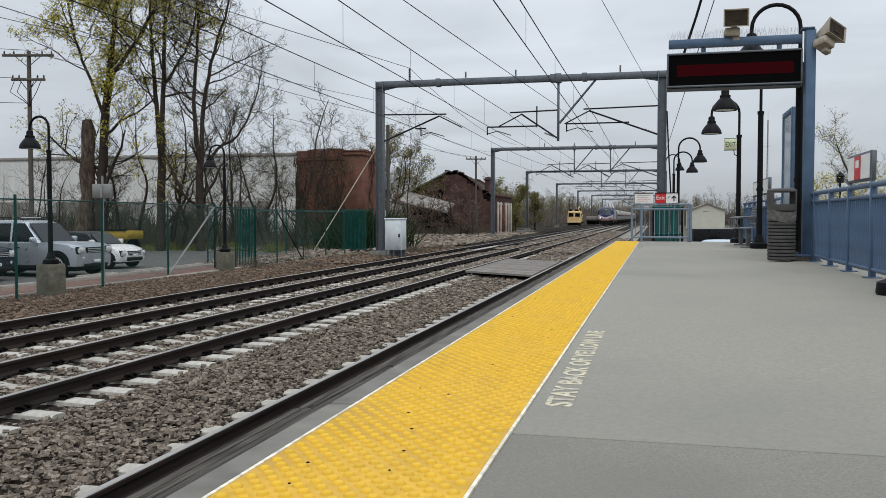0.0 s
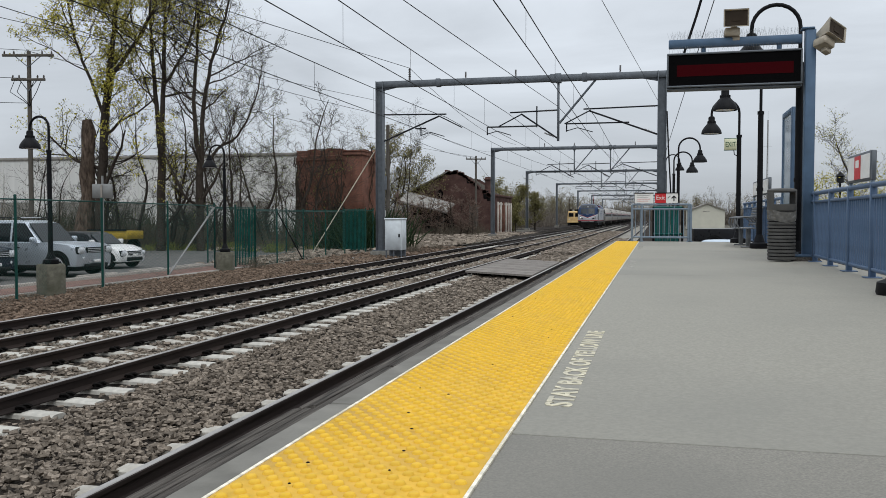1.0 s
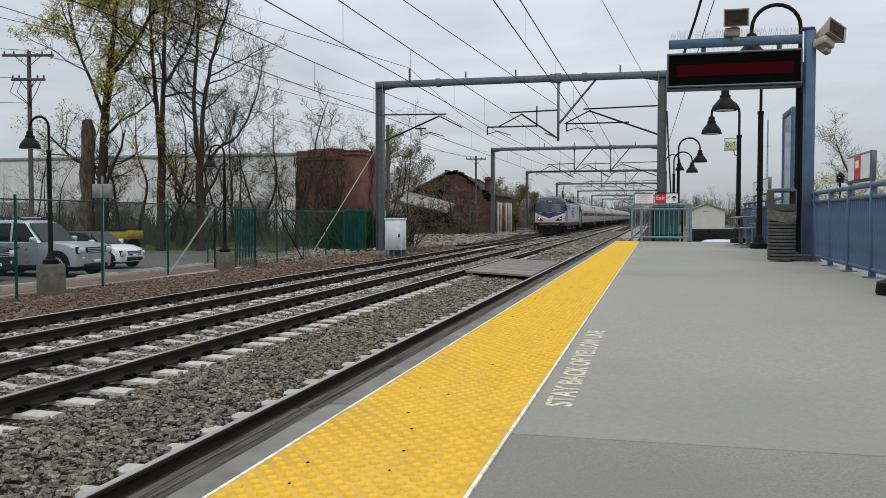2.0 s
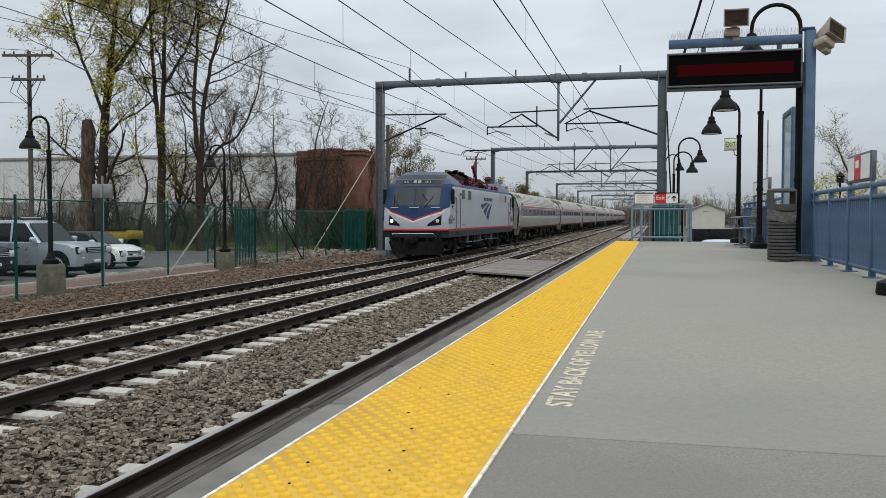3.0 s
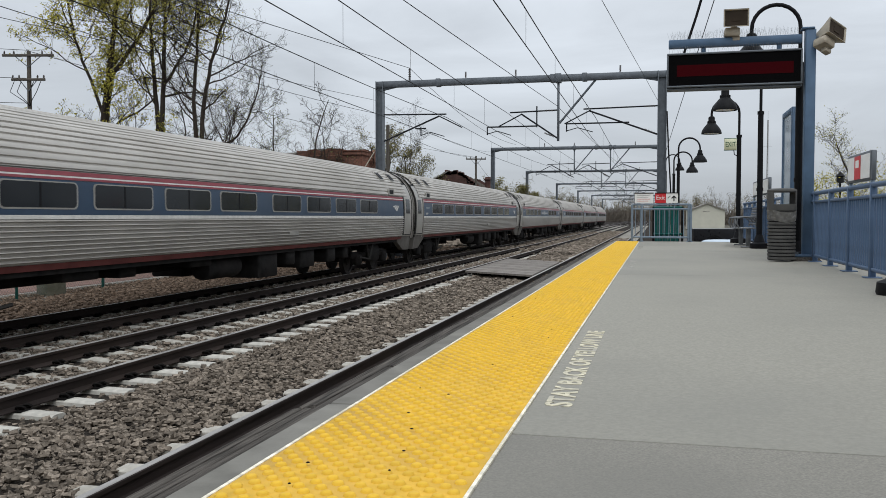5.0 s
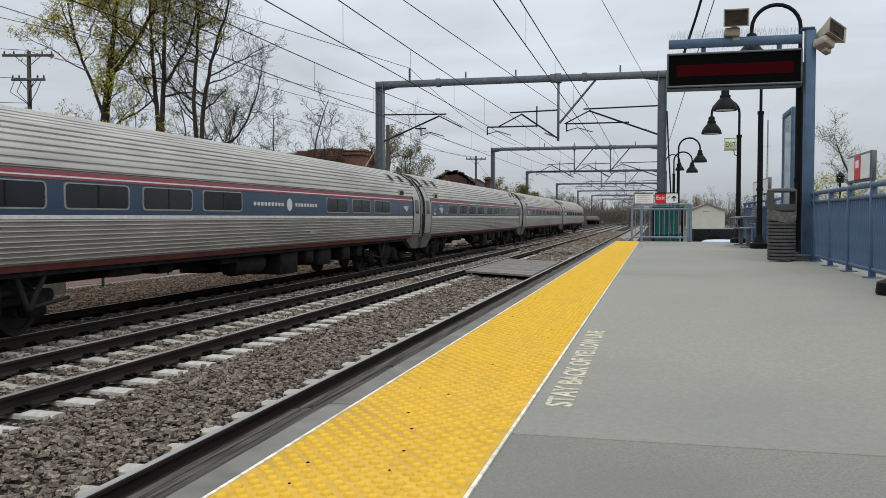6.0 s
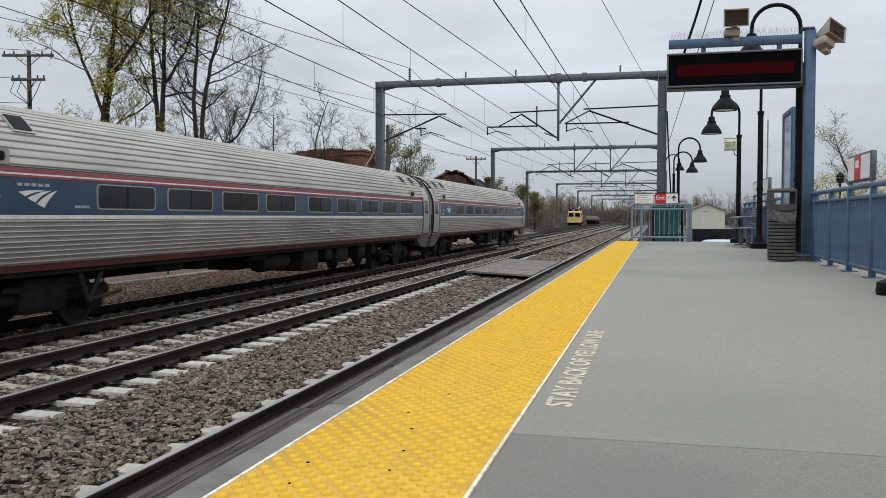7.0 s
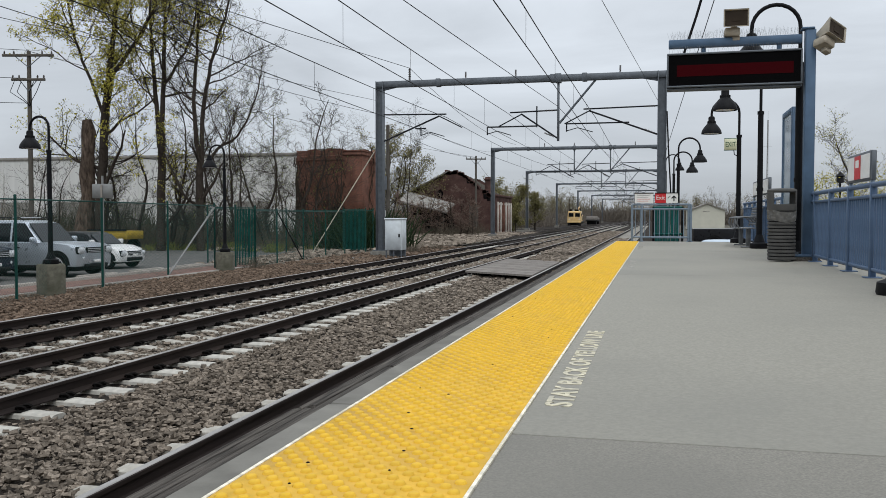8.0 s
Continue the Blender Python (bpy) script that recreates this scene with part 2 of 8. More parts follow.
def rrect(y0, y1, z0, z1, r, n=4):
    pts = []
    for cy, cz, a0 in ((y1 - r, z1 - r, 0), (y0 + r, z1 - r, 90), (y0 + r, z0 + r, 180), (y1 - r, z0 + r, 270)):
        pts += [(cy + r * math.cos(radians(a0 + 90 * k / n)), cz + r * math.sin(radians(a0 + 90 * k / n))) for k in range(n + 1)]
    return pts


# ---- ground, ballast and tracks ----
T1, T2, T3 = -2.82, -7.10, -10.15
FAR = 420.0
setting("ground", Build().add([(-2500, -400, -0.62), (2500, -400, -0.62), (2500, 4500, -0.62), (-2500, 4500, -0.62)], [(0, 1, 2, 3)]), M_GROUND,
        "bare earth with gravel and weeds", "ground")
# the bed's dark colour stands for shadow in the gaps between loose stones
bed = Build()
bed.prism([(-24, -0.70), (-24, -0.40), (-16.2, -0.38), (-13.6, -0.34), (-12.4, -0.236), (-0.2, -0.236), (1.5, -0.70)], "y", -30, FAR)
setting("ballast_bed", bed, M_GRAVEL, "crushed stone track bed darkened as shade between the stones", "ballast")


def rail(x, name, parent):
    o = [(-0.075, -0.172), (0.075, -0.172), (0.075, -0.16), (0.012, -0.13), (0.010, -0.05), (0.036, -0.04), (0.037, -0.012), (0.028, -0.004)]
    sec = o + [(-a, b) for a, b in reversed(o[2:])]
    part("rail", Build().prism([(x + a, b) for a, b in sec], "y", -30, FAR), M_RAIL, parent, "rusty steel rail")
    part("rail_head", Build().prism([(x - 0.03, -0.006), (x + 0.03, -0.006), (x + 0.026, 0.0), (x - 0.026, 0.0)], "y", -30, FAR), M_RAIL_HEAD, parent, "worn bright running surface")


def tie_builds():
    t = Build()
    st = [(-1.29, -0.185, 0.105), (-0.95, -0.178, 0.108), (-0.55, -0.182, 0.10), (-0.28, -0.208, 0.09), (0.28, -0.208, 0.09), (0.55, -0.182, 0.10), (0.95, -0.178, 0.108), (1.29, -0.185, 0.105)]
    rings = []
    for x, z, w in st:
        rings.append([(x, -w - 0.02, z - 0.16), (x, -w, z - 0.02), (x, -w + 0.034, z), (x, w - 0.034, z), (x, w, z - 0.02), (x, w + 0.02, z - 0.16)])
    t.loft(rings)
    clip = Build()
    for s in (-1, 1):
        clip.box((s * 0.05, -0.09, -0.183), (s * 0.16, 0.09, -0.165), 0.008)
        for y in (-0.05, 0.05):
            clip.tube([(s * 0.07, y, -0.15), (s * 0.10, y - 0.02, -0.125), (s * 0.135, y, -0.12), (s * 0.16, y + 0.02, -0.14), (s * 0.13, y + 0.035, -0.15), (s * 0.08, y + 0.03, -0.145)], 0.016, 5)
    return t, clip


tie_b, clip_b = tie_builds()
tie_me, clip_me = tie_b.mesh("tie", M_TIE), clip_b.mesh("rail_clip", M_CLIP)


def track(name, x, label, near, far, y0):
    tr = thing(name, label, "railway track", pose(x, 0, 0), "", "structure")
    rail(-0.755, "rail", tr), rail(0.755, "rail", tr)
    y = y0
    rng = random.Random(int(-x * 10))
    while y < far:
        if y < near:
            t = new("tie", tie_me)
            t.parent, t.matrix_basis = tr, pose(rng.uniform(-0.015, 0.015), y + rng.uniform(-0.015, 0.015), rng.uniform(-0.006, 0.004), 0, 0, rng.uniform(-0.6, 0.6))
            for s in (-0.755, 0.755):
                c = new("rail_clip", clip_me)
                c.parent, c.matrix_basis = t, pose(s, 0, 0)
        y += 0.62
    for k in range(1, 20):
        t = new("tie", tie_me)
        t.parent, t.matrix_basis = tr, pose(0, y0 - k * 0.62, 0)
        for s in (-0.755, 0.755):
            c = new("rail_clip", clip_me)
            c.parent, c.matrix_basis = t, pose(s, 0, 0)
    far_ties = Build()
    while y < 200:
        far_ties.box((-1.29, y - 0.10, -0.3), (1.29, y + 0.10, -0.20))
        y += 0.62
    tagged(part("far_ties", far_ties, M_TIE, tr), kind="stuff")
    return tr


track("track_near", T1, "platform track on concrete ties", 45, 45, 4.2)
track("track_middle", T2, "middle track with rusty rails on concrete ties", 60, 60, 4.38)
track("track_far", T3, "far main track with rusty rails on concrete ties", 62, 62, 4.5)


def stones(name, material, label, areas, seed):
    """Loose angular stones, joined: each a lopsided box of eight corners."""
    r = np.random.RandomState(seed)
    pos, size = [], []
    for x0, x1, y0, y1, pitch, z in areas:
        n = int((x1 - x0) * (y1 - y0) / pitch ** 2 * 0.85)
        p = np.column_stack([r.uniform(x0, x1, n), r.uniform(y0, y1, n), np.full(n, z) + r.uniform(-0.75, 0.60, n) * pitch])
        pos.append(p)
        size.append(pitch * r.uniform(0.45, 1.25, n))
    pos, size = np.concatenate(pos), np.concatenate(size)
    n = len(pos)
    cube = np.array([(x, y, z) for z in (-1, 1) for y in (-1, 1) for x in (-1, 1)], float)
    v = cube[None] * r.uniform(0.45, 1.0, (n, 8, 3)) * np.array([1.45, 0.85, 0.62])
    a, b = r.uniform(0, 6.28, n), r.uniform(-1.15, 1.15, n)
    ca, sa, cb, sb = np.cos(a), np.sin(a), np.cos(b), np.sin(b)
    x, y, z = v[..., 0], v[..., 1], v[..., 2]
    y, z = y * cb[:, None] - z * sb[:, None], y * sb[:, None] + z * cb[:, None]
    x, y = x * ca[:, None] - y * sa[:, None], x * sa[:, None] + y * ca[:, None]
    v = np.stack([x, y, z], -1) * (size[:, None, None] * 0.62) + pos[:, None]
    q = np.array([(0, 2, 3, 1), (4, 5, 7, 6), (0, 1, 5, 4), (1, 3, 7, 5), (3, 2, 6, 7), (2, 0, 4, 6)])
    f = (q[None] + 8 * np.arange(n)[:, None, None]).reshape(-1, 4)
    o = new(name, raw_mesh(name, v.reshape(-1, 3), f, material))
    return tagged(o, label, "ballast stones", "", "stuff")


stones("ballast_stones", M_STONE, "angular grey-brown ballast stones between the ties",
       [(-5.86, -4.06, 4.5, 13, 0.046, -0.214), (-6.22, -5.86, 4.5, 13, 0.046, -0.252), (-4.06, -3.70, 4.5, 13, 0.046, -0.252), (-5.86, -4.06, 13, 25, 0.060, -0.217), (-6.22, -5.86, 13, 25, 0.060, -0.252), (-4.06, -3.70, 13, 25, 0.060, -0.252), (-5.86, -4.06, 25, 45, 0.09, -0.220), (-6.22, -5.86, 25, 45, 0.09, -0.252), (-4.06, -3.70, 25, 45, 0.09, -0.252),
        (-7.72, -6.48, 6, 24, 0.055, -0.236), (-7.72, -6.48, 24, 50, 0.10, -0.240), (-9.32, -7.93, 7.5, 24, 0.058, -0.226), (-9.32, -7.93, 24, 50, 0.10, -0.228), (-10.78, -9.52, 9, 26, 0.06, -0.220), (-10.78, -9.52, 26, 50, 0.10, -0.224), (-3.6, -1.4, 3, 12, 0.07, -0.23), (-10.8, -3.72, -7, 4.5, 0.12, -0.245), (-5.86, -4.06, 45, 115, 0.17, -0.215), (-6.22, -5.86, 45, 115, 0.17, -0.252), (-4.06, -3.70, 45, 115, 0.17, -0.252), (-3.6, -2.0, 25, 80, 0.13, -0.235), (-9.4, -6.4, 50, 110, 0.2, -0.235)], 3)
stones("verge_stones", M_STONE_RED, "rust-brown stones beside the far track",
       [(-13.2, -11.0, 9, 34, 0.060, -0.222), (-15.55, -13.2, 10, 34, 0.058, -0.212), (-15.4, -12, 34, 55, 0.13, -0.21)], 5)
stones("yard_gravel", M_STONE, "scattered grey stones on the dirt yard", [(-26, -13.7, 46, 105, 0.30, -0.27), (-19, -15.9, 33, 46, 0.17, -0.225)], 15)

# ---- platform ----
PZ = 1.11
plat = thing("platform", "raised grey concrete station platform", "platform", None, "", "structure")
JOINTS = [-8.0, -4.9, 2.70, 10.55, 18.0, 25.0]
for a, b in zip(JOINTS, JOINTS[1:]):
    part("slab", Build().box((-0.44, a + 0.005, PZ - 0.25), (2.62, b - 0.005, PZ), 0.003), M_PLAT_ROUGH if b < 3 else M_PLAT, plat)
    part("edge_beam", Build().box((-1.175, a + 0.3, PZ - 0.45), (-1.066, b + 0.296, PZ - 0.002), 0.012), M_EDGE, plat, "worn concrete platform edge")
part("substructure", Build().box((-1.05, -8, -0.6), (2.5, 24.9, PZ - 0.255)), M_EDGE, plat, "concrete platform base")
rf = random.Random(6)
for a in range(-8, 25, 3):
    for x0, x1, dz, shift in ((-1.215, -1.180, 0.030, 0.0), (-1.262, -1.220, 0.036, 0.0), (-1.306, -1.268, 0.044, -0.9), (-1.352, -1.312, 0.050, -0.9)):
        d = rf.uniform(-0.006, 0.006)
        part("fender_board", Build().box((x0, a + shift + 0.01, PZ - 0.31), (x1, a + shift + 2.985, PZ - dz + d), 0.009), M_FENDER, plat, "weathered grey timber fender")

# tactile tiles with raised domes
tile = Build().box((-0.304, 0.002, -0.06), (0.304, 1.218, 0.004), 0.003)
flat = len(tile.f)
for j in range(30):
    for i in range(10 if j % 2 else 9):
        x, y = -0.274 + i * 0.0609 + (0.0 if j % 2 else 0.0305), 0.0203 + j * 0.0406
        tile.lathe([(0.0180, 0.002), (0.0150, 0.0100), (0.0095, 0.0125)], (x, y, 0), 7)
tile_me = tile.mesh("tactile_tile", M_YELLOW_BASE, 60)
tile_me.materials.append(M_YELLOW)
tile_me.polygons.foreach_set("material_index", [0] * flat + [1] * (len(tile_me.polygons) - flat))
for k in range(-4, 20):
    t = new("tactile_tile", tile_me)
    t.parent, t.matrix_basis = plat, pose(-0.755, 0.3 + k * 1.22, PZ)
part("edge_line", Build().box((-0.4505, -6, PZ - 0.05), (-0.4405, 24.9, PZ + 0.006)), M_LINE, plat, "thin worn pale line")
part("edge_line", Build().box((-1.069, -6, PZ - 0.05), (-1.0585, 24.9, PZ + 0.006)), M_LINE, plat, "thin worn pale line")

speck = Build()
rk = random.Random(21)
for _ in range(16):
    x, y, r = rk.uniform(-1.03, -0.47), rk.uniform(2.0, 7.5), rk.uniform(0.003, 0.007)
    speck.lathe([(r, 0.0), (r * 0.8, 0.002), (r * 0.2, 0.003)], (x, y, PZ + 0.0125), 5)
tagged(speck.ob("leaf_crumbs", M_CLIP), "dark crumbs of leaf litter on the yellow strip", "litter", "", "stuff")


# ---- gantries and wires ----
M_WIRE = mat("dark_wire", (0.014, 0.0145, 0.016), 0.6, var=0.1, bump=0)
M_ARM = mat("dark_galvanised_tube", (0.022, 0.024, 0.027), 0.6, metal=0.2, var=0.15, bump=0)
M_INSUL = mat("brown_insulator", (0.10, 0.085, 0.075), 0.4, var=0.2, bump=0)
CONTACT = {T1: 5.55, T2: 5.80, T3: 5.65}
MESSENGER = {T1: 6.40, T2: 6.76, T3: 6.62}
SAG = {T1: 0.62, T2: 0.50, T3: 0.98}


def insulator(b, p, q, r):
    p, q = Vector(p), Vector(q)
    for k in range(7):
        c = p.lerp(q, (k + 0.5) / 7)
        d = (q - p).normalized() * 0.012
        b.cyl(c - d, c + d, r, n=8)
    b.cyl(p, q, r * 0.45, n=6)


def gantry(y, x0, x1, h, full):
    g = thing("catenary_gantry", "grey steel portal gantry carrying overhead wires", "gantry", pose(0, y, 0), "catenary gantries")
    for x, w in ((x0, 0.19), (x1, 0.21)):
        p = Build().box((x - w, -0.2, 0.12), (x - w + 0.035, 0.2, h), 0.004).box((x + w - 0.035, -0.2, 0.12), (x + w, 0.2, h), 0.004).box((x - w + 0.035, -0.02, 0.12), (x + w - 0.035, 0.02, h))
        part("post", p, M_STEEL, g)
        part("post_foot", Build().box((x - 0.33, -0.33, 0.08), (x + 0.33, 0.33, 0.12), 0.008), M_STEEL, g)
        part("footing", Build().box((x - 0.42, -0.42, -0.7), (x + 0.42, 0.42, 0.08), 0.03), M_EDGE, g, "concrete footing")
    b = Build().box((x0 - 0.19, -0.14, h - 0.31), (x1 + 0.21, 0.14, h), 0.02)
    for x, s in ((x0 + 0.19, 1), (x1 - 0.21, -1)):
        b.prism([(x, h - 0.46), (x + s * 0.8, h - 0.3), (x, h - 0.3)], "y", -0.03, 0.03)
    part("beam", b, M_STEEL, g)
    for f in (0.22, 0.63, 0.74):
        x = x0 + (x1 - x0) * f
        part("splice_plate", Build().box((x - 0.11, -0.17, h - 0.35), (x + 0.11, 0.17, h + 0.04), 0.01), M_STEEL, g)
    # drop posts with their struts
    for xd in ((-4.6,) if full else (-7.7, -4.25)):
        part("drop_post", Build().box((xd - 0.055, -0.055, 5.45 if full else 6.0), (xd + 0.055, 0.055, h - 0.31), 0.008), M_STEEL, g)
        part("strut", Build().cyl((xd + 0.05, 0, 6.3), (xd + 1.78, 0, h - 0.28), 0.055, n=8), M_STEEL, g)
        part("beam_clamp", Build().box((xd - 0.14, -0.17, h - 0.38), (xd + 0.14, 0.17, h + 0.06), 0.015), M_STEEL, g)

    def cantilever(root_x, tip_x, top_end, z_top, low_a, low_b, drop_x, reg_x):
        """Top tube, rising brace, lower tube with a drop bracket at one end, and the steady arm."""
        s = 1 if tip_x > root_x else -1
        z_low = z_top - 0.68
        arm = Build()
        arm.cyl((root_x, 0, z_top + 0.06), (top_end, 0, z_top), 0.036, n=6)
        arm.cyl((root_x, 0, z_top - 1.28), (tip_x, 0, z_top - 0.08), 0.042, n=6)
        arm.cyl((low_a, 0, z_low), (low_b, 0, z_low), 0.036, n=6)
        arm.cyl((drop_x, 0, z_low), (drop_x, 0, z_low - 0.38), 0.034, n=6)
        bend = drop_x + (reg_x - drop_x) * 0.42
        arm.tube([(drop_x, 0, z_low - 0.34), (bend, 0, z_low - 0.20), (reg_x, 0, z_low - 0.42)], 0.022, 5)
        arm.cyl((tip_x, 0, z_top - 0.1), (tip_x + s * 1.15, 0, z_low), 0.03, n=6)
        if abs(low_a - tip_x) < 1.0:
            arm.cyl((low_a, 0, z_low - 0.06), (low_a, 0, z_top + 0.28), 0.036, n=6)
        part("cantilever_arm", arm, M_ARM, g, "tubular wire support arm")
        for z in (z_top + 0.05, z_top - 1.22):
            ins = Build()
            insulator(ins, (root_x + s * 0.12, 0, z), (root_x + s * 0.62, 0, z + (0.0 if z > z_top else 0.2)), 0.048)
            part("insulator", ins, M_INSUL, g, "ribbed brown insulator")

    if full:
        cantilever(x0 + 0.2, -10.5, -10.15, 6.9, -11.75, -11.2, -11.46, -10.25)
    else:
        cantilever(-7.75, -9.9, -10.3, 6.9, -9.1, -11.4, -11.4, -10.3)
    cantilever(xd - 0.05, -6.4, -6.95, 6.88, -5.64, -8.1, -8.08, -6.9)
    cantilever(x1 - 0.2, -3.15, -3.4, 6.95, -1.25, -4.25, -4.2, -2.95)
    for f in (0.32, 0.5, 0.86):
        x = x0 + (x1 - x0) * f
        cl = Build()
        insulator(cl, (x, 0, h), (x, 0, h + 0.34), 0.05)
        part("beam_insulator", cl, M_INSUL, g, "small upright insulator on the beam")
    if full:
        st = Build()
        for x in (-12.05,):
            insulator(st, (x, 0, h), (x, 0, h + 0.62), 0.07)
        part("post_insulator", st, M_INSUL, g, "upright feeder insulator")
        cab = Build().tube([(x1 + 0.22, -0.2, h - 1.9), (x1 + 0.3, -0.22, 5.0), (x1 + 0.42, -0.22, 3.0), (x1 + 0.26, -0.2, 0.6)], 0.035, 6)
        part("cable", cab, M_BLACK, g, "black riser cable")
    return g


GANTRIES = [(42.0, -13.6, 0.25, 8.62), (84.6, -15.7, 0.3, 8.62), (128.0, -18.6, 0.35, 8.62), (176.0, -19.5, 0.4, 8.6), (225.0, -19.5, 0.4, 8.6), (275.0, -19.5, 0.4, 8.6), (330.0, -19.5, 0.4, 8.6)]
for gy, gx0, gx1, gh in GANTRIES:
    gantry(gy, gx0, gx1, gh, gy < 60)


def sag_wire(b, p, q, drop, r, n=10):
    p, q = Vector(p), Vector(q)
    b.tube([p.lerp(q, k / n) - Vector((0, 0, drop * 4 * (k / n) * (1 - k / n))) for k in range(n + 1)], r, 5)


SUPPORTS = [-40.0, 2.0] + [g[0] for g in GANTRIES]
for tx, nm in ((T1, "near"), (T2, "middle"), (T3, "far")):
    w = thing("overhead_line", "dark contact and messenger wires over the " + nm + " track", "overhead wire", None, "overhead lines")
    part("contact_wire", Build().tube([(tx + (0.16 if k % 2 else -0.16) * (0.2 if tx == T3 else 1.0), y, CONTACT[tx]) for k, y in enumerate(SUPPORTS)], 0.012, 5), M_WIRE, w)
    run, drp = [], Build()
    for a, c in zip(SUPPORTS, SUPPORTS[1:]):
        run += [(tx, a + (c - a) * k / 8, MESSENGER[tx] + 0.12 - SAG[tx] * (k / 8) * (1 - k / 8)) for k in range(8)]
        n = int((c - a) / 5.5)
        for k in range(1, n):
            f = k / n
            drp.cyl((tx, a + (c - a) * f, CONTACT[tx]), (tx, a + (c - a) * f, MESSENGER[tx] + 0.12 - SAG[tx] * f * (1 - f)), 0.005, n=4)
    part("messenger_wire", Build().tube(run, 0.0135, 5), M_WIRE, w)
    tagged(part("dropper", drp, M_WIRE, w), kind="stuff")

for lab, p, q, drop, r in (("feeder wire over the far track", (-12.05, 42.0, 9.25), (-19.0, 7.0, 8.95), 0.05, 0.014),
                           ("feeder wire between gantries", (-12.05, 42.0, 9.25), (-13.4, 84.6, 8.9), 0.7, 0.013),
                           ("anchor wire beside the drop post", (-4.68, 42.0, 7.16), (-6.75, 8.0, 7.05), 0.03, 0.012),
                           ("anchor wire running down to the next gantry", (-4.68, 42.0, 7.16), (-2.9, 84.6, 6.5), 0.2, 0.012),
                           ("ground wire along the posts", (0.07, 42.0, 7.22), (-2.15, 11.0, 7.2), 0.0, 0.008),
                           ("high wire beside the gantry posts", (-13.85, 42.0, 7.7), (-20.0, 17.0, 7.7), 0.05, 0.010),
                           ("second high wire beside the gantry posts", (-13.7, 42.0, 7.0), (-14.0, 0.0, 6.6), 0.4, 0.010),
                           ("far feeder between gantries", (-15.7, 84.6, 8.2), (-13.7, 42.0, 7.6), 0.6, 0.010)):
    b = Build()
    sag_wire(b, p, q, drop, r)
    tagged(b.ob("overhead_wire", M_WIRE), "dark " + lab, "overhead wire", "loose wires")
# thick cable and thin stay that pass high over the platform
cb = Build().tube([(0.36, 15.2, 4.30), (0.62, 15.0, 5.1), (1.6, 13.5, 8.5)], 0.022, 6)
tagged(cb.ob("stay_cable", M_WIRE), "thick black stay cable above the platform sign", "cable", "loose wires")
cb = Build().cyl((0.30, 41.5, 4.4), (1.25, 14.9, 6.5), 0.010, n=5)
tagged(cb.ob("stay_cable", M_WIRE), "thin stay wire from the gantry post", "cable", "loose wires")


# ---- things on the platform ----
M_DARKPLASTIC = mat("bin_plastic", (0.085, 0.082, 0.077), 0.55, var=0.2, scale=5, bump=0.1, stain=0.3, stain_col=(0.1, 0.095, 0.085), stain_scale=2)
M_CREAM = mat("aged_cream_plastic", (0.42, 0.37, 0.29), 0.55, var=0.12, scale=5, bump=0.05, stain=0.5, stain_col=(0.2, 0.16, 0.12), stain_scale=3)
M_THROAT = mat("brown_horn_throat", (0.040, 0.030, 0.022), 0.7, var=0.2, bump=0.05)
M_SCREEN = mat("led_screen_black", (0.003, 0.0028, 0.003), 0.4, var=0.2, scale=40, bump=0.05, bscale=150, spec=0.03)
M_LED = glow("dim_red_led", (0.026, 0.001, 0.002), 0.38)
M_SIGNRED = mat("sign_red", (0.55, 0.025, 0.03), 0.45, var=0.06, bump=0.02)
M_SIGNWHITE = mat("sign_white", (0.78, 0.77, 0.74), 0.45, var=0.05, bump=0.02)
M_INK = mat("sign_ink", (0.02, 0.02, 0.02), 0.5, var=0.05, bump=0)
M_GREENSIGN = mat("exit_letter_green", (0.03, 0.10, 0.06), 0.5, var=0.05, bump=0)
M_EXITBG = mat("exit_panel_ivory", (0.62, 0.62, 0.42), 0.45, var=0.06, bump=0.02)
M_GALV = mat("galvanised_rail", (0.20, 0.25, 0.30), 0.5, metal=0.2, var=0.12, scale=5, bump=0.05)
M_TEAL = mat("teal_slats", (0.010, 0.085, 0.075), 0.6, var=0.25, scale=4, bump=0.05, piece=0.15)
M_SOFTGLASS = mat("pale_case_glass", (0.20, 0.26, 0.31), 0.15, var=0.08, scale=1, bump=0)
M_BAG = mat("clear_bag", (0.12, 0.115, 0.105), 0.25, var=0.25, scale=12, bump=0.5, bscale=18, depth=0.03)
M_ALU = mat("bench_metal", (0.15, 0.155, 0.16), 0.45, metal=0.5, var=0.15, scale=6, bump=0.05)

lettering("STAY BACK OF YELLOW LINE", 0.135, M_STENCIL, "platform_stencil", plat, pose(-0.335, 4.2, PZ + 0.0015, 0, 0, 90), "worn cream stencilled warning", 2.14, 0.001, 0.0035)
for y in (11.9, 18.9):
    b = Build()
    for k in range(14):
        b.box((-0.38, y + k * 0.15, PZ), (-0.28, y + k * 0.15 + 0.09, PZ + 0.002))
    tagged(part("worn_stencil", b, M_STENCIL2, plat, "worn unreadable stencil marks"), kind="stuff")


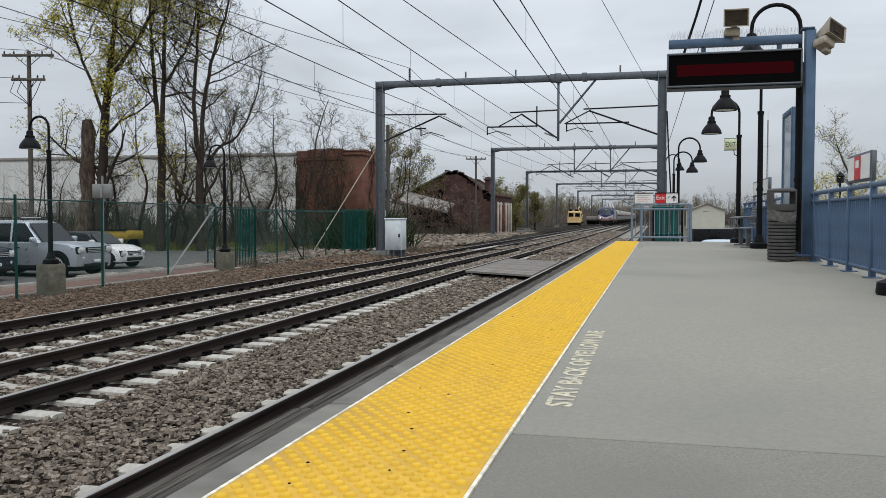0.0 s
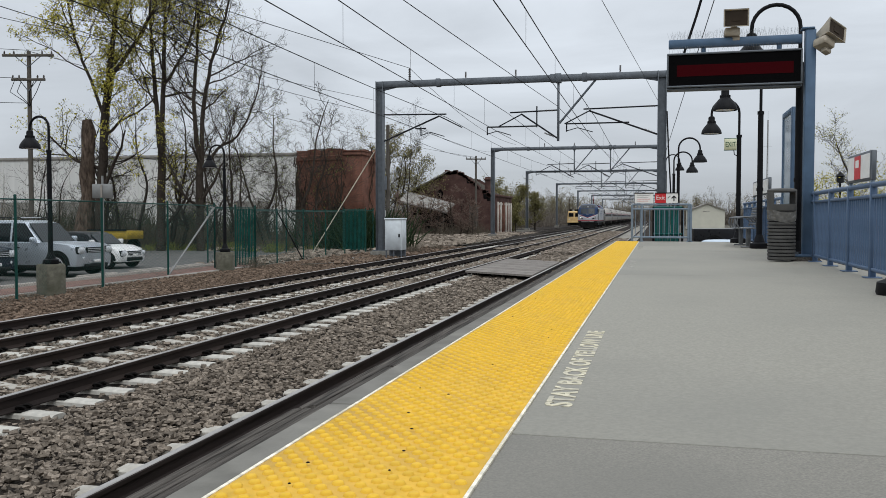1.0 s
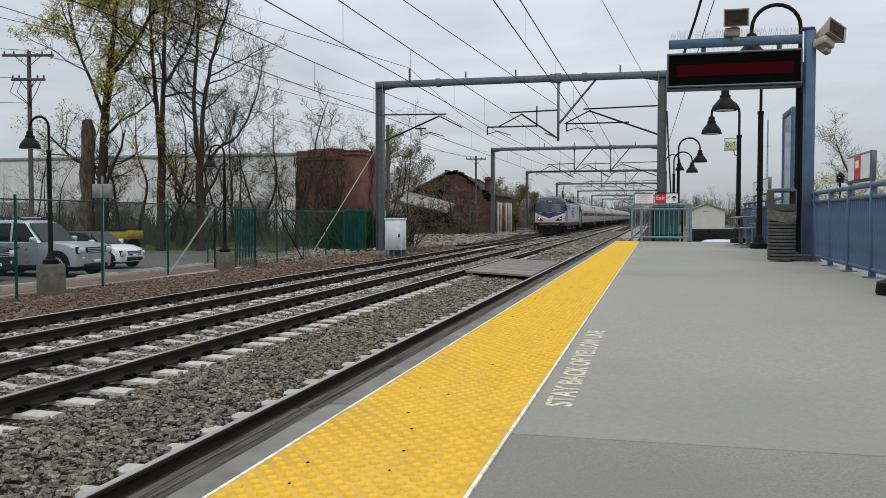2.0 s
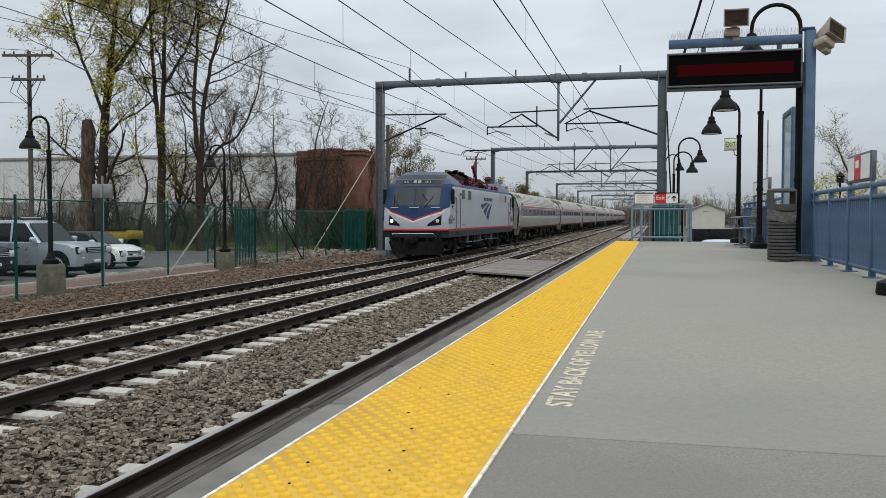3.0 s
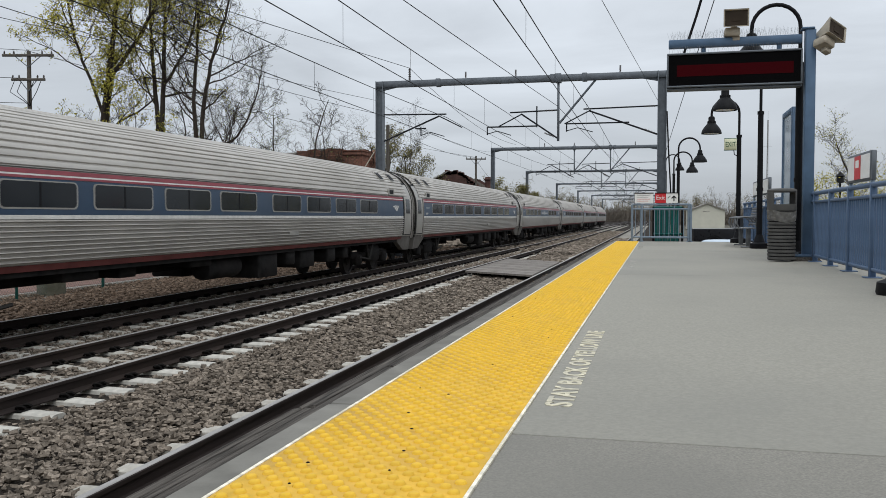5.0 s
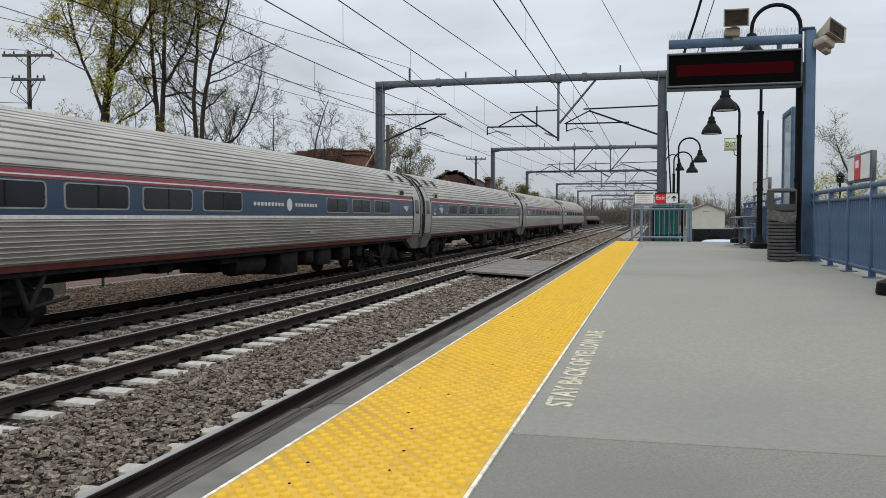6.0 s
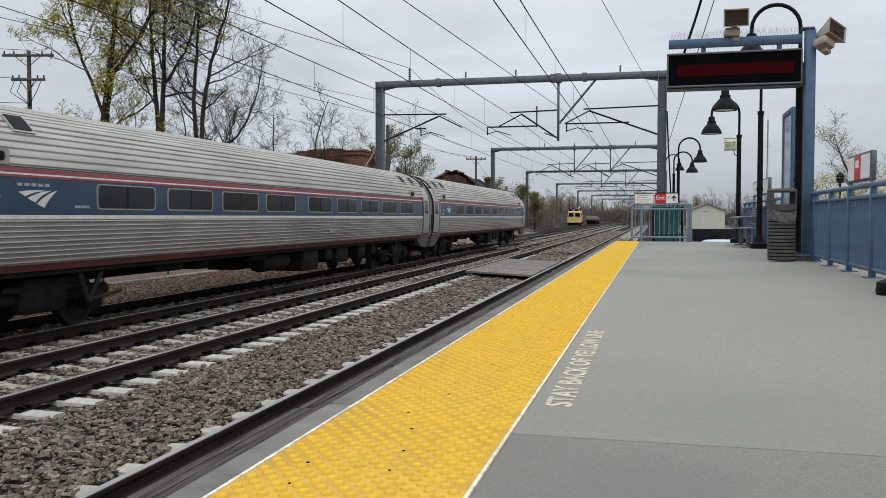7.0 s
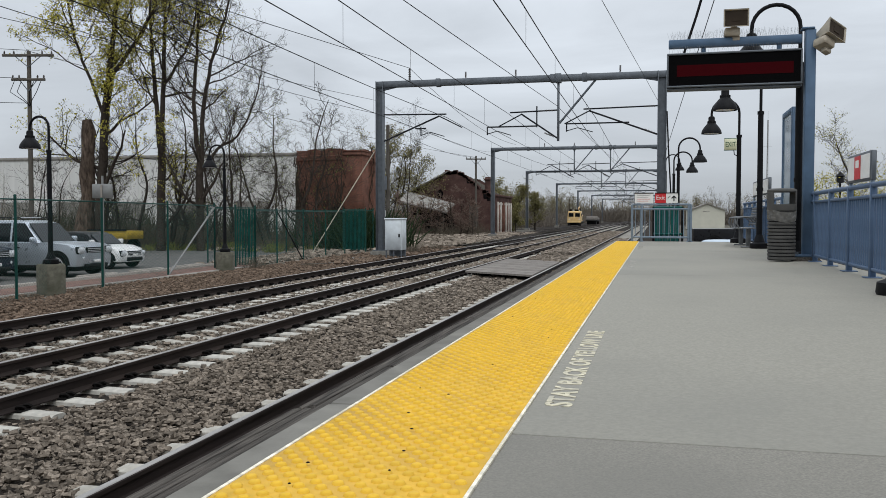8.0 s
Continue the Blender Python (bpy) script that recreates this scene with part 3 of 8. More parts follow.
def lamp_post(x, y, z0, top, reach, name_group, drum=None, thick=0.062):
    """A black post with a gooseneck to the -x side and a bell shade."""
    lp = thing("lamp_post", "black gooseneck lamp post with a bell shade", "street lamp", pose(x, y, z0), name_group)
    zb = drum or 0.0
    if drum:
        part("concrete_base", Build().lathe([(0.345, -0.3), (0.345, drum - 0.04), (0.32, drum), (0.05, drum)], (0, 0, 0), 22), M_MOSSY, lp, "round mossy concrete footing")
    part("post_foot", Build().lathe([(0.19, zb), (0.2, zb + 0.02), (0.19, zb + 0.11), (0.12, zb + 0.14), (0.09, zb + 0.24), (0.07, zb + 0.3)], (0, 0, 0), 16), M_BLACK, lp, "black flared post foot")
    r = reach / 2
    arc_c = top - z0 - r
    split = arc_c - 0.62
    part("post", Build().cyl((0, 0, zb + 0.2), (0, 0, split), thick, thick * 0.92, 14).cyl((0, 0, split - 0.02), (0, 0, split + 0.05), thick * 1.12, n=14).cyl((0, 0, zb + 1.25), (0, 0, zb + 1.31), thick * 1.15, n=14), M_BLACK, lp)
    pts = [(0, 0, split), (0, 0, arc_c - 0.2)] + [(-r + r * math.cos(radians(a)), 0, arc_c + r * math.sin(radians(a))) for a in range(0, 181, 15)] + [(-reach, 0, arc_c - 0.1)]
    part("gooseneck", Build().tube(pts, thick * 0.52, 10), M_BLACK, lp)
    h = arc_c - 0.08
    hood = Build().lathe([(0.03, 0.02), (0.075, 0.0), (0.085, -0.04), (0.085, -0.12), (0.10, -0.14), (0.10, -0.17), (0.13, -0.20), (0.19, -0.27), (0.245, -0.36), (0.262, -0.43), (0.262, -0.45), (0.24, -0.45), (0.18, -0.30), (0.05, -0.26)], (-reach, 0, h), 22)
    part("shade", hood, M_BLACK, lp, "black bell shade")
    fins = Build()
    for k in range(12):
        a = k * math.pi / 6
        fins.box((-reach + 0.10 * math.cos(a) - 0.012, 0.10 * math.sin(a) - 0.012, h - 0.2), (-reach + 0.10 * math.cos(a) + 0.012, 0.10 * math.sin(a) + 0.012, h - 0.12))
    part("cooling_collar", fins, M_BLACK, lp)
    part("lens", Build().lathe([(0.01, -0.44), (0.2, -0.44), (0.19, -0.40), (0.01, -0.38)], (-reach, 0, h), 16), M_SIGNWHITE, lp, "pale lamp lens")
    return lp


lamp_post(2.22, 14.88, PZ, 5.20, 0.74, "platform lamps")
lamp_post(2.19, 19.9, PZ, 5.02, 0.74, "platform lamps")
exit_lamp = lamp_post(2.12, 24.1, PZ, 4.88, 0.70, "platform lamps")
lamp_post(2.10, 8.35, PZ, 5.15, 0.74, "platform lamps")
# lamps past the platform end
for x, y, top in ((0.82, 34.0, 4.77), (0.77, 40.0, 4.68), (0.55, 52.0, 5.4)):
    lamp_post(x, y, -0.2, top, 0.78, "car park lamps").matrix_basis = pose(x, y, -0.2, 0, 0, 180)


def sign_portal():
    y = 14.55
    s = thing("sign_portal", "blue-grey steel arm on a square post over the platform", "sign support", pose(0, y, PZ))
    part("post", Build().box((2.235, -0.08, 0.03), (2.39, 0.08, 3.60), 0.012), M_BLUE, s)
    part("base_plate", Build().box((2.12, -0.16, 0.06), (2.44, 0.16, 0.10), 0.008), M_BLUE, s)
    bolts = Build()
    for bx in (2.155, 2.405):
        for by in (-0.125, 0.125):
            bolts.cyl((bx, by, 0.09), (bx, by, 0.14), 0.016, n=6)
    part("base_bolts", bolts, M_STEEL, s)
    part("grout_pad", Build().loft([[(2.06, -0.24, 0.0), (2.5, -0.22, 0.0), (2.5, 0.2, 0.0), (2.08, 0.22, 0.0)], [(2.10, -0.19, 0.06), (2.45, -0.18, 0.06), (2.46, 0.17, 0.06), (2.11, 0.18, 0.06)]]), M_FENDER, s, "crumbling grout pad")
    part("arm", Build().box((0.18, -0.06, 3.40), (2.19, 0.06, 3.53), 0.01), M_BLUE, s)
    part("post_cap", Build().box((2.18, -0.095, 3.60), (2.37, 0.095, 3.63), 0.008), M_BLUE, s)
    for x in (0.72, 1.86):
        part("hanger", Build().box((x - 0.035, -0.03, 3.30), (x + 0.035, 0.03, 3.40), 0.006), M_BLUE, s)
    sp = Build()
    r = random.Random(2)
    for k in range(110):
        x = 0.2 + k * 0.0182
        for dy in (-0.04, 0.04):
            sp.cyl((x, dy, 3.53), (x + r.uniform(-0.05, 0.05), dy + r.uniform(-0.06, 0.06), 3.53 + r.uniform(0.09, 0.15)), 0.0010, n=3, caps=False)
    for k in range(60):
        x = 0.2 + k * 0.033
        sp.cyl((x, -0.1, 3.30), (x + r.uniform(-0.03, 0.03), -0.12, 3.30 + r.uniform(0.05, 0.09)), 0.0010, n=3, caps=False)
    for k in range(50):
        x = 0.25 + k * 0.037
        sp.cyl((x, -0.062, 3.42), (x + r.uniform(-0.02, 0.02), -0.08, 3.42 - r.uniform(0.03, 0.06)), 0.004, n=3, caps=False)
    tagged(part("bird_spikes", sp, M_STEEL, s, "fine steel bird spikes"), kind="stuff")


sign_portal()
led = thing("led_display", "black LED display board with a dim red matrix", "display board", pose(0, 14.55, PZ))
case = Build()
for a, b in (((0.155, -0.14, 2.755), (2.19, 0.14, 2.785)), ((0.155, -0.14, 3.27), (2.19, 0.14, 3.30)), ((0.155, -0.14, 2.785), (0.18, 0.14, 3.27)), ((2.165, -0.14, 2.785), (2.19, 0.14, 3.27))):
    case.box(a, b, 0.008)
part("case_frame", case, M_STEEL, led, "thin grey case frame")
part("screen", Build().box((0.18, -0.115, 2.785), (2.165, 0.13, 3.27)), M_SCREEN, led, "black screen")
part("led_matrix", Build().box((0.31, -0.119, 2.93), (2.06, -0.116, 3.11)), M_LED, led, "dim red LED rows")
part("under_lip", Build().box((0.155, -0.1, 2.72), (2.19, 0.12, 2.747), 0.006), M_STEEL, led)


def horn(name_at, w0, w1, depth):
    h = thing("loudspeaker", "weathered cream horn loudspeaker", "loudspeaker", name_at, "horn loudspeakers")
    def ring(w, hh, y):
        return [(-w, y, -hh), (w, y, -hh), (w, y, hh), (-w, y, hh)]
    part("flare", Build().loft([ring(w1, w1 * 0.72, 0), ring(w1 * 0.96, w1 * 0.68, 0), ring(w1 * 0.62, w1 * 0.42, depth * 0.5), ring(w0, w0, depth), ring(w0 * 1.1, w0 * 1.1, depth), ring(w1 * 0.68, w1 * 0.5, depth * 0.5), ring(w1 * 1.03, w1 * 0.75, 0.0)], caps=False), M_CREAM, h, "cream square flare")
    part("throat", Build().loft([ring(w1 * 0.9, w1 * 0.62, 0.02), ring(w1 * 0.6, w1 * 0.4, depth * 0.48)], caps=True), M_THROAT, h, "dark brown horn throat")
    part("inner_horn", Build().loft([ring(w1 * 0.34, w1 * 0.25, 0.012), ring(w1 * 0.26, w1 * 0.18, 0.05)]), M_THROAT, h, "brown inner horn")
    part("driver", Build().lathe([(w0 * 0.9, depth), (w0 * 1.25, depth + 0.02), (w0 * 1.25, depth + 0.12), (w0 * 0.5, depth + 0.14)], (0, 0, 0), 12, "y"), M_CREAM, h)
    part("bracket", Build().box((-w1 * 0.9, depth * 0.2, -w1 * 0.72 - 0.13), (w1 * 0.35, depth * 0.9, -w1 * 0.72), 0.02).box((-0.05, depth * 0.4, -w1 * 0.72 - 0.2), (0.07, depth * 0.7, -w1 * 0.72 - 0.12), 0.01), M_CREAM, h, "cream mounting foot")
    return h


horn(pose(1.20, 14.36, 4.915), 0.06, 0.185, 0.32)
horn(pose(2.68, 14.4, 4.66, -14, 22, 38), 0.06, 0.185, 0.34)
part("speaker_bracket", Build().box((2.36, -0.03, 3.42), (2.6, 0.03, 3.5), 0.01), M_STEEL, bpy.data.objects["sign_portal"])

# exit panel on the last lamp
ex = thing("exit_sign", "ivory exit sign with green letters on a lamp post", "sign", pose(0, 24.0, 0))
part("panel", Build().box((1.74, -0.03, 3.56), (2.05, 0.03, 3.85), 0.008), M_EXITBG, ex)
part("panel_frame", Build().box((1.73, -0.02, 3.85), (2.06, 0.02, 3.865)).box((1.73, -0.02, 3.545), (2.06, 0.02, 3.56)), M_GREENSIGN, ex)
part("bracket", Build().tube([(1.98, 0, 3.56), (2.0, 0.03, 3.44), (2.12, 0.06, 3.38)], 0.012, 6), M_BLACK, ex)
part("top_bracket", Build().box((2.05, -0.01, 3.68), (2.1, 0.09, 3.72)), M_BLACK, ex)
lettering("EXIT", 0.18, M_GREENSIGN, "lettering", ex, pose(1.895, -0.034, 3.70, 90, 0, 0), "green letters EXIT", 0.25)


def railing():
    r = thing("guard_railing", "blue painted steel guard railing with close pickets", "railing", pose(2.38, 0, PZ))
    y0, y1 = -1.7, 25.4
    part("top_rail", Build().tube([(0, y0, 1.05), (0, y1, 1.05)], 0.032, 10), M_RAILING, r)
    part("second_rail", Build().box((-0.025, y0, 0.90), (0.025, y1, 0.94), 0.008), M_RAILING, r)
    part("bottom_rail", Build().box((-0.022, y0, 0.075), (0.022, y1, 0.115), 0.008), M_RAILING, r)
    pm = Build().box((-0.035, -0.035, 0.0), (0.035, 0.035, 1.05), 0.008).box((-0.09, -0.09, 0.0), (0.09, 0.09, 0.012), 0.003).mesh("rail_post", M_RAILING)
    km = Build().box((-0.011, -0.011, 0.11), (0.011, 0.011, 0.90)).mesh("picket", M_RAILING)
    y = -1.4
    while y < y1:
        o = new("rail_post", pm)
        o.parent, o.matrix_basis = r, pose(0, y, 0)
        y += 1.415 * 0.85
    y = y0 + 0.05
    while y < y1:
        o = new("picket", km)
        o.parent, o.matrix_basis = r, pose(0, y, 0)
        y += 0.105


railing()


def name_sign(y0, y1, z0, z1):
    s = thing("station_name_sign", "white and red station sign panel on the railing", "sign", pose(2.40, 0, 0), "name signs")
    part("frame", Build().box((-0.03, y0, z0), (0.03, y1, z1), 0.01), M_STEEL, s, "grey frame")
    part("white_panel", Build().box((-0.036, y0 + 0.05, z0 + 0.03), (-0.031, y1 - 0.05, z1 - 0.03)), M_SIGNWHITE, s, "white panel")
    part("red_panel", Build().box((-0.040, y0 + (y1 - y0) * 0.40, z0 + 0.03), (-0.037, y0 + (y1 - y0) * 0.66, z1 - 0.03)), M_SIGNRED, s, "red panel")
    part("emblem_mark", Build().box((-0.043, y0 + (y1 - y0) * 0.46, z1 - 0.17), (-0.041, y0 + (y1 - y0) * 0.60, z1 - 0.08)), M_SIGNWHITE, s, "pale mark on the red panel")
    for y in (y0 + 0.02, y1 - 0.08):
        part("leg", Build().box((-0.02, y, PZ + 1.0), (0.02, y + 0.06, z0), 0.006), M_GALV, s)


name_sign(10.72, 11.95, 2.22, 2.56)
name_sign(19.9, 23.0, 2.30, 2.66)

mc = thing("map_case", "tall blue framed glass display case", "display case", pose(2.30, 0, PZ))
fr = Build()
for a, b in (((-0.05, 15.9, 0.0), (0.05, 16.0, 2.58)), ((-0.05, 16.95, 0.0), (0.05, 17.05, 2.58)), ((-0.05, 16.0, 2.48), (0.05, 16.95, 2.58)), ((-0.05, 16.0, 0.7), (0.05, 16.95, 0.78))):
    fr.box(a, b, 0.012)
part("frame", fr, M_BLUE, mc, "blue frame")
part("pane", Build().box((-0.03, 16.0, 0.78), (0.03, 16.95, 2.48)), M_SOFTGLASS, mc, "pale reflecting pane")


def litter_bin():
    b = thing("litter_bin", "round grey ribbed litter bin with a hooded top", "litter bin", pose(1.90, 14.3, PZ) @ Matrix.Diagonal((0.87, 0.87, 0.98, 1)))
    part("core", Build().lathe([(0.222, 0.02), (0.222, 0.80), (0.1, 0.8)], (0, 0, 0), 26), M_BLACK, b)
    for k in range(14):
        part("slat_ring", Build().lathe([(0.225, 0.03 + k * 0.055), (0.240, 0.034 + k * 0.055), (0.240, 0.066 + k * 0.055), (0.225, 0.072 + k * 0.055)], (0, 0, 0), 26), M_DARKPLASTIC, b)
    hood = Build()
    n = 26
    ring = lambda r, z: [(r * math.cos(2 * math.pi * i / n), r * math.sin(2 * math.pi * i / n), z) for i in range(n)]
    hood.lathe([(0.245, 0.80), (0.252, 0.82), (0.252, 0.90), (0.235, 0.90), (0.235, 0.80)], (0, 0, 0), n)
    hood.lathe([(0.05, 1.10), (0.24, 1.09), (0.252, 1.105), (0.25, 1.13), (0.20, 1.15), (0.05, 1.155)], (0, 0, 0), n)
    part("hood", hood, M_DARKPLASTIC, b, "grey hood with side openings")
    cols = Build()
    for a0, a1 in ((150, 232), (330, 412)):
        lo = [(0.251 * math.cos(radians(a)), 0.251 * math.sin(radians(a))) for a in range(a0, a1, 8)]
        li = [(0.235 * math.cos(radians(a)), 0.235 * math.sin(radians(a))) for a in range(a0, a1, 8)]
        cols.prism(lo + list(reversed(li)), "z", 0.89, 1.10)
    part("hood_wall", cols, M_DARKPLASTIC, b)
    bag = []
    for z, r0 in ((0.64, 0.246), (0.68, 0.249), (0.72, 0.249), (0.76, 0.25), (0.80, 0.251)):
        bag.append([((r0 + 0.004 * math.sin(7 * a + z * 30)) * math.cos(a), (r0 + 0.004 * math.sin(7 * a + z * 30)) * math.sin(a), z + 0.03 * math.sin(2 * a + 1)) for a in [radians(170 + 6 * k) for k in range(30)]])
    part("bag_film", Build().loft(bag, close=False, caps=False), M_BAG, b, "wrinkled clear bag film")


litter_bin()


def bench(y):
    b = thing("bench", "dark metal bench with looped armrests", "bench", pose(2.02, y, PZ))
    for k in range(7):
        part("seat_slat", Build().box((-0.24 + k * 0.065, -1.1, 0.42), (-0.19 + k * 0.065, 1.1, 0.44), 0.006), M_ALU, b)
    for k in range(7):
        part("back_slat", Build().box((0.20 + k * 0.012, -1.1, 0.50 + k * 0.06), (0.22 + k * 0.012, 1.1, 0.545 + k * 0.06), 0.006), M_ALU, b)
    for yy in (-1.07, -0.36, 0.36, 1.07):
        part("armrest", Build().tube([(-0.22, yy, 0.44), (-0.27, yy, 0.55), (-0.25, yy, 0.66), (-0.1, yy, 0.69), (0.12, yy, 0.67), (0.22, yy, 0.58), (0.2, yy, 0.46)], 0.019, 8), M_ALU, b, "looped metal armrest")
    for yy in (-0.85, 0.85):
        part("leg", Build().box((-0.05, yy - 0.05, 0.0), (0.05, yy + 0.05, 0.42), 0.01).box((-0.16, yy - 0.06, 0.0), (0.16, yy + 0.06, 0.03), 0.008), M_ALU, b)
    return b


bench(21.3)


def end_gate():
    g = thing("end_barrier", "grey-blue tubular barrier across the platform end", "barrier", pose(0, 24.75, PZ))
    for x in (-0.64, -0.38, 0.88, 0.94):
        part("post", Build().cyl((x, 0, 0.0), (x, 0, 1.03), 0.032, n=10).box((x - 0.06, -0.06, 0), (x + 0.06, 0.06, 0.012)), M_GALV, g)
    for z in (0.12, 0.90, 1.03):
        part("rail", Build().cyl((-0.64, 0, z), (0.94, 0, z), 0.026, n=10), M_GALV, g)
    for k in range(12):
        part("picket", Build().cyl((-0.55 + k * 0.13, 0, 0.12), (-0.55 + k * 0.13, 0, 0.9), 0.011, n=6), M_GALV, g)
    e = thing("exit_board", "white board and red exit board over the barrier", "sign", pose(0, 24.72, PZ))
    part("cap_strip", Build().box((-0.58, -0.02, 1.335), (-0.06, 0.02, 1.36)).box((-0.03, -0.02, 1.335), (0.60, 0.02, 1.36)), M_BLACK, e)
    part("notice", Build().box((-0.57, -0.012, 1.07), (-0.07, 0.012, 1.335)), M_SIGNWHITE, e, "white notice")
    for k in range(4):
        part("text_bar", Build().box((-0.51, -0.015, 1.285 - k * 0.055), (-0.15 - 0.06 * (k % 2), -0.0125, 1.296 - k * 0.055)), M_SIGNRED if k > 1 else M_STEEL, e)
    part("red_board", Build().box((-0.02, -0.012, 1.07), (0.27, 0.012, 1.335)), M_SIGNRED, e, "red panel")
    part("arrow_board", Build().box((0.275, -0.012, 1.07), (0.59, 0.012, 1.335)), M_SIGNWHITE, e, "white arrow panel")
    lettering("Exit", 0.16, M_SIGNWHITE, "lettering", e, pose(0.125, -0.014, 1.215, 90, 0, 0), "white letters Exit", 0.23)
    ar = Build().prism([(0.47, 1.12), (0.50, 1.12), (0.50, 1.22), (0.55, 1.18), (0.55, 1.215), (0.485, 1.28), (0.42, 1.215), (0.42, 1.18), (0.47, 1.22)], "y", -0.016, -0.013)
    part("arrow", ar, M_INK, e, "black upward arrow")
    part("stroke_mark", Build().prism([(0.31, 1.2), (0.33, 1.2), (0.40, 1.27), (0.38, 1.27)], "y", -0.016, -0.013), M_INK, e)
    for x in (-0.5, 0.5):
        part("stay", Build().cyl((x, 0.03, 0.9), (x, 0.03, 1.34), 0.014, n=6), M_GALV, e)
    t = thing("slatted_gate", "teal slatted gate behind the platform barrier", "gate", pose(0, 26.0, 0))
    for k in range(9):
        part("slat", Build().box((-0.02 + k * 0.075, -0.01, -0.6), (0.045 + k * 0.075, 0.01, 2.06)), M_TEAL, t)
    part("gate_rail", Build().cyl((-0.06, -0.03, 2.07), (0.75, -0.03, 2.07), 0.03, n=8).cyl((-0.06, -0.03, 1.3), (0.75, -0.03, 1.3), 0.03, n=8), M_TEAL, t)
    part("gate_post", Build().cyl((-0.06, 0, -0.62), (-0.06, 0, 2.1), 0.035, n=8).cyl((0.75, 0, -0.62), (0.75, 0, 2.1), 0.035, n=8), M_BLACK, t)


end_gate()


# ---- crossing and siding ----
GZ = -0.17
M_PLANK = mat("crossing_timber", (0.20, 0.178, 0.158), 0.8, var=0.3, scale=7, bump=0.4, bscale=30, stain=0.5, stain_col=(0.30, 0.28, 0.255), stain_scale=0.5, stretch=(0.4, 4, 1), piece=0.15)
cr = thing("track_crossing", "weathered timber crossing panel between the tracks", "track crossing", None, "", "structure")
for k in range(18):
    f0, f1 = k / 18, (k + 0.96) / 18
    ya, yb = lambda f: 28.2 + 8.6 * f, lambda f: 26.6 + 8.0 * f
    o = [(-6.17, ya(f0)), (-3.70, yb(f0)), (-3.70, yb(f1)), (-6.17, ya(f1))]
    part("plank", Build().prism(o, "z", -0.06, 0.0 + 0.004 * (k % 3)), M_PLANK, cr)
# added near-black block stands in for the shadowed gap below the planks
part("bearer", Build().prism([(-6.1, 29.0), (-3.8, 27.5), (-3.8, 34.2), (-6.1, 36.2)], "z", -0.30, -0.065), M_CLIP, cr, "near-black block standing for shade under the planks")
sd = thing("track_siding", "disused siding curving off the far track", "railway track", None, "", "structure")
for s in (-0.755, 0.755):
    pts = []
    for k in range(30):
        y = 52 + k * 9
        u = min(1.0, (y - 52) / 62)
        x = T3 - 0.1 - 4.4 * (3 * u * u - 2 * u ** 3)
        pts.append((x + s, y, -0.03))
    part("rail", Build().tube(pts, 0.045, 5), M_RAIL, sd, "rusty rail")
st = Build()
for k in range(130):
    y = 60 + k * 0.9
    u = min(1.0, (y - 52) / 62)
    x = T3 - 0.1 - 4.4 * (3 * u * u - 2 * u ** 3)
    st.box((x - 1.2, y, -0.22), (x + 1.2, y + 0.24, -0.14))
tagged(part("wooden_ties", st, M_FENDER, sd), kind="stuff")

# ---- car park ----
M_ASPHALT = mat("old_asphalt", (0.125, 0.121, 0.114), 0.9, var=0.2, scale=6, bump=0.4, bscale=80, stain=0.4, stain_col=(0.06, 0.058, 0.055), stain_scale=0.4)
M_PAVER = mat("red_paver", (0.19, 0.12, 0.10), 0.85, var=0.2, scale=9, bump=0.3, bscale=40, piece=0.2)
M_CURB = mat("pale_concrete", (0.33, 0.30, 0.265), 0.85, var=0.15, scale=6, bump=0.3, bscale=60, stain=0.4, stain_col=(0.2, 0.18, 0.15), stain_scale=1.5)
M_FENCE = mat("green_fence_coat", (0.012, 0.058, 0.047), 0.5, var=0.15, scale=6, bump=0.05)
M_SCREENG = mat("green_privacy_mesh", (0.008, 0.058, 0.048), 0.7, var=0.3, scale=3, bump=0.1, piece=0.2)
M_GREYPIPE = mat("grey_pipe", (0.24, 0.24, 0.23), 0.5, metal=0.3, var=0.12, bump=0.05)
M_WOODPOLE = mat("weathered_pole_wood", (0.105, 0.093, 0.079), 0.85, var=0.25, scale=8, bump=0.4, bscale=30, stretch=(4, 4, 0.3))
setting("verge", Build().add([(-140, -30, -0.21), (-14.2, -30, -0.21), (-13.6, -30, -0.245), (-13.6, 130, -0.245), (-14.2, 130, -0.21), (-140, 130, -0.21)], [(0, 1, 4, 5), (1, 2, 3, 4)]), M_GROUND, "gravelly verge beside the tracks", "verge")
setting("car_park", Build().box((-70, -10, -0.6), (-17.3, 46, -0.185)), M_ASPHALT, "worn grey asphalt car park", "car park")
wk = thing("footway", "red paver footway with pale kerb beside the car park", "footway", None, "", "structure")
part("kerb", Build().box((-17.28, 6, -0.5), (-17.06, 32.5, -0.06), 0.02), M_CURB, wk, "pale concrete kerb")
part("kerb", Build().box((-15.75, 6, -0.5), (-15.6, 32.5, -0.15), 0.02), M_CURB, wk, "pale concrete edging")
paver_me = Build().box((-0.63, -0.29, -0.1), (0.63, 0.29, 0.0), 0.012).mesh("paver", M_PAVER)
for k in range(45):
    o = new("paver", paver_me)
    o.parent, o.matrix_basis = wk, pose(-16.41, 6.3 + k * 0.585, -0.14)
for y in (24.6, 27.4, 30.2):
    tagged(Build().box((-17.75, y - 0.95, -0.185), (-17.5, y + 0.95, -0.05), 0.03).ob("wheel_stop", M_CURB), "low concrete wheel stop on the asphalt", "wheel stop", "wheel stops")

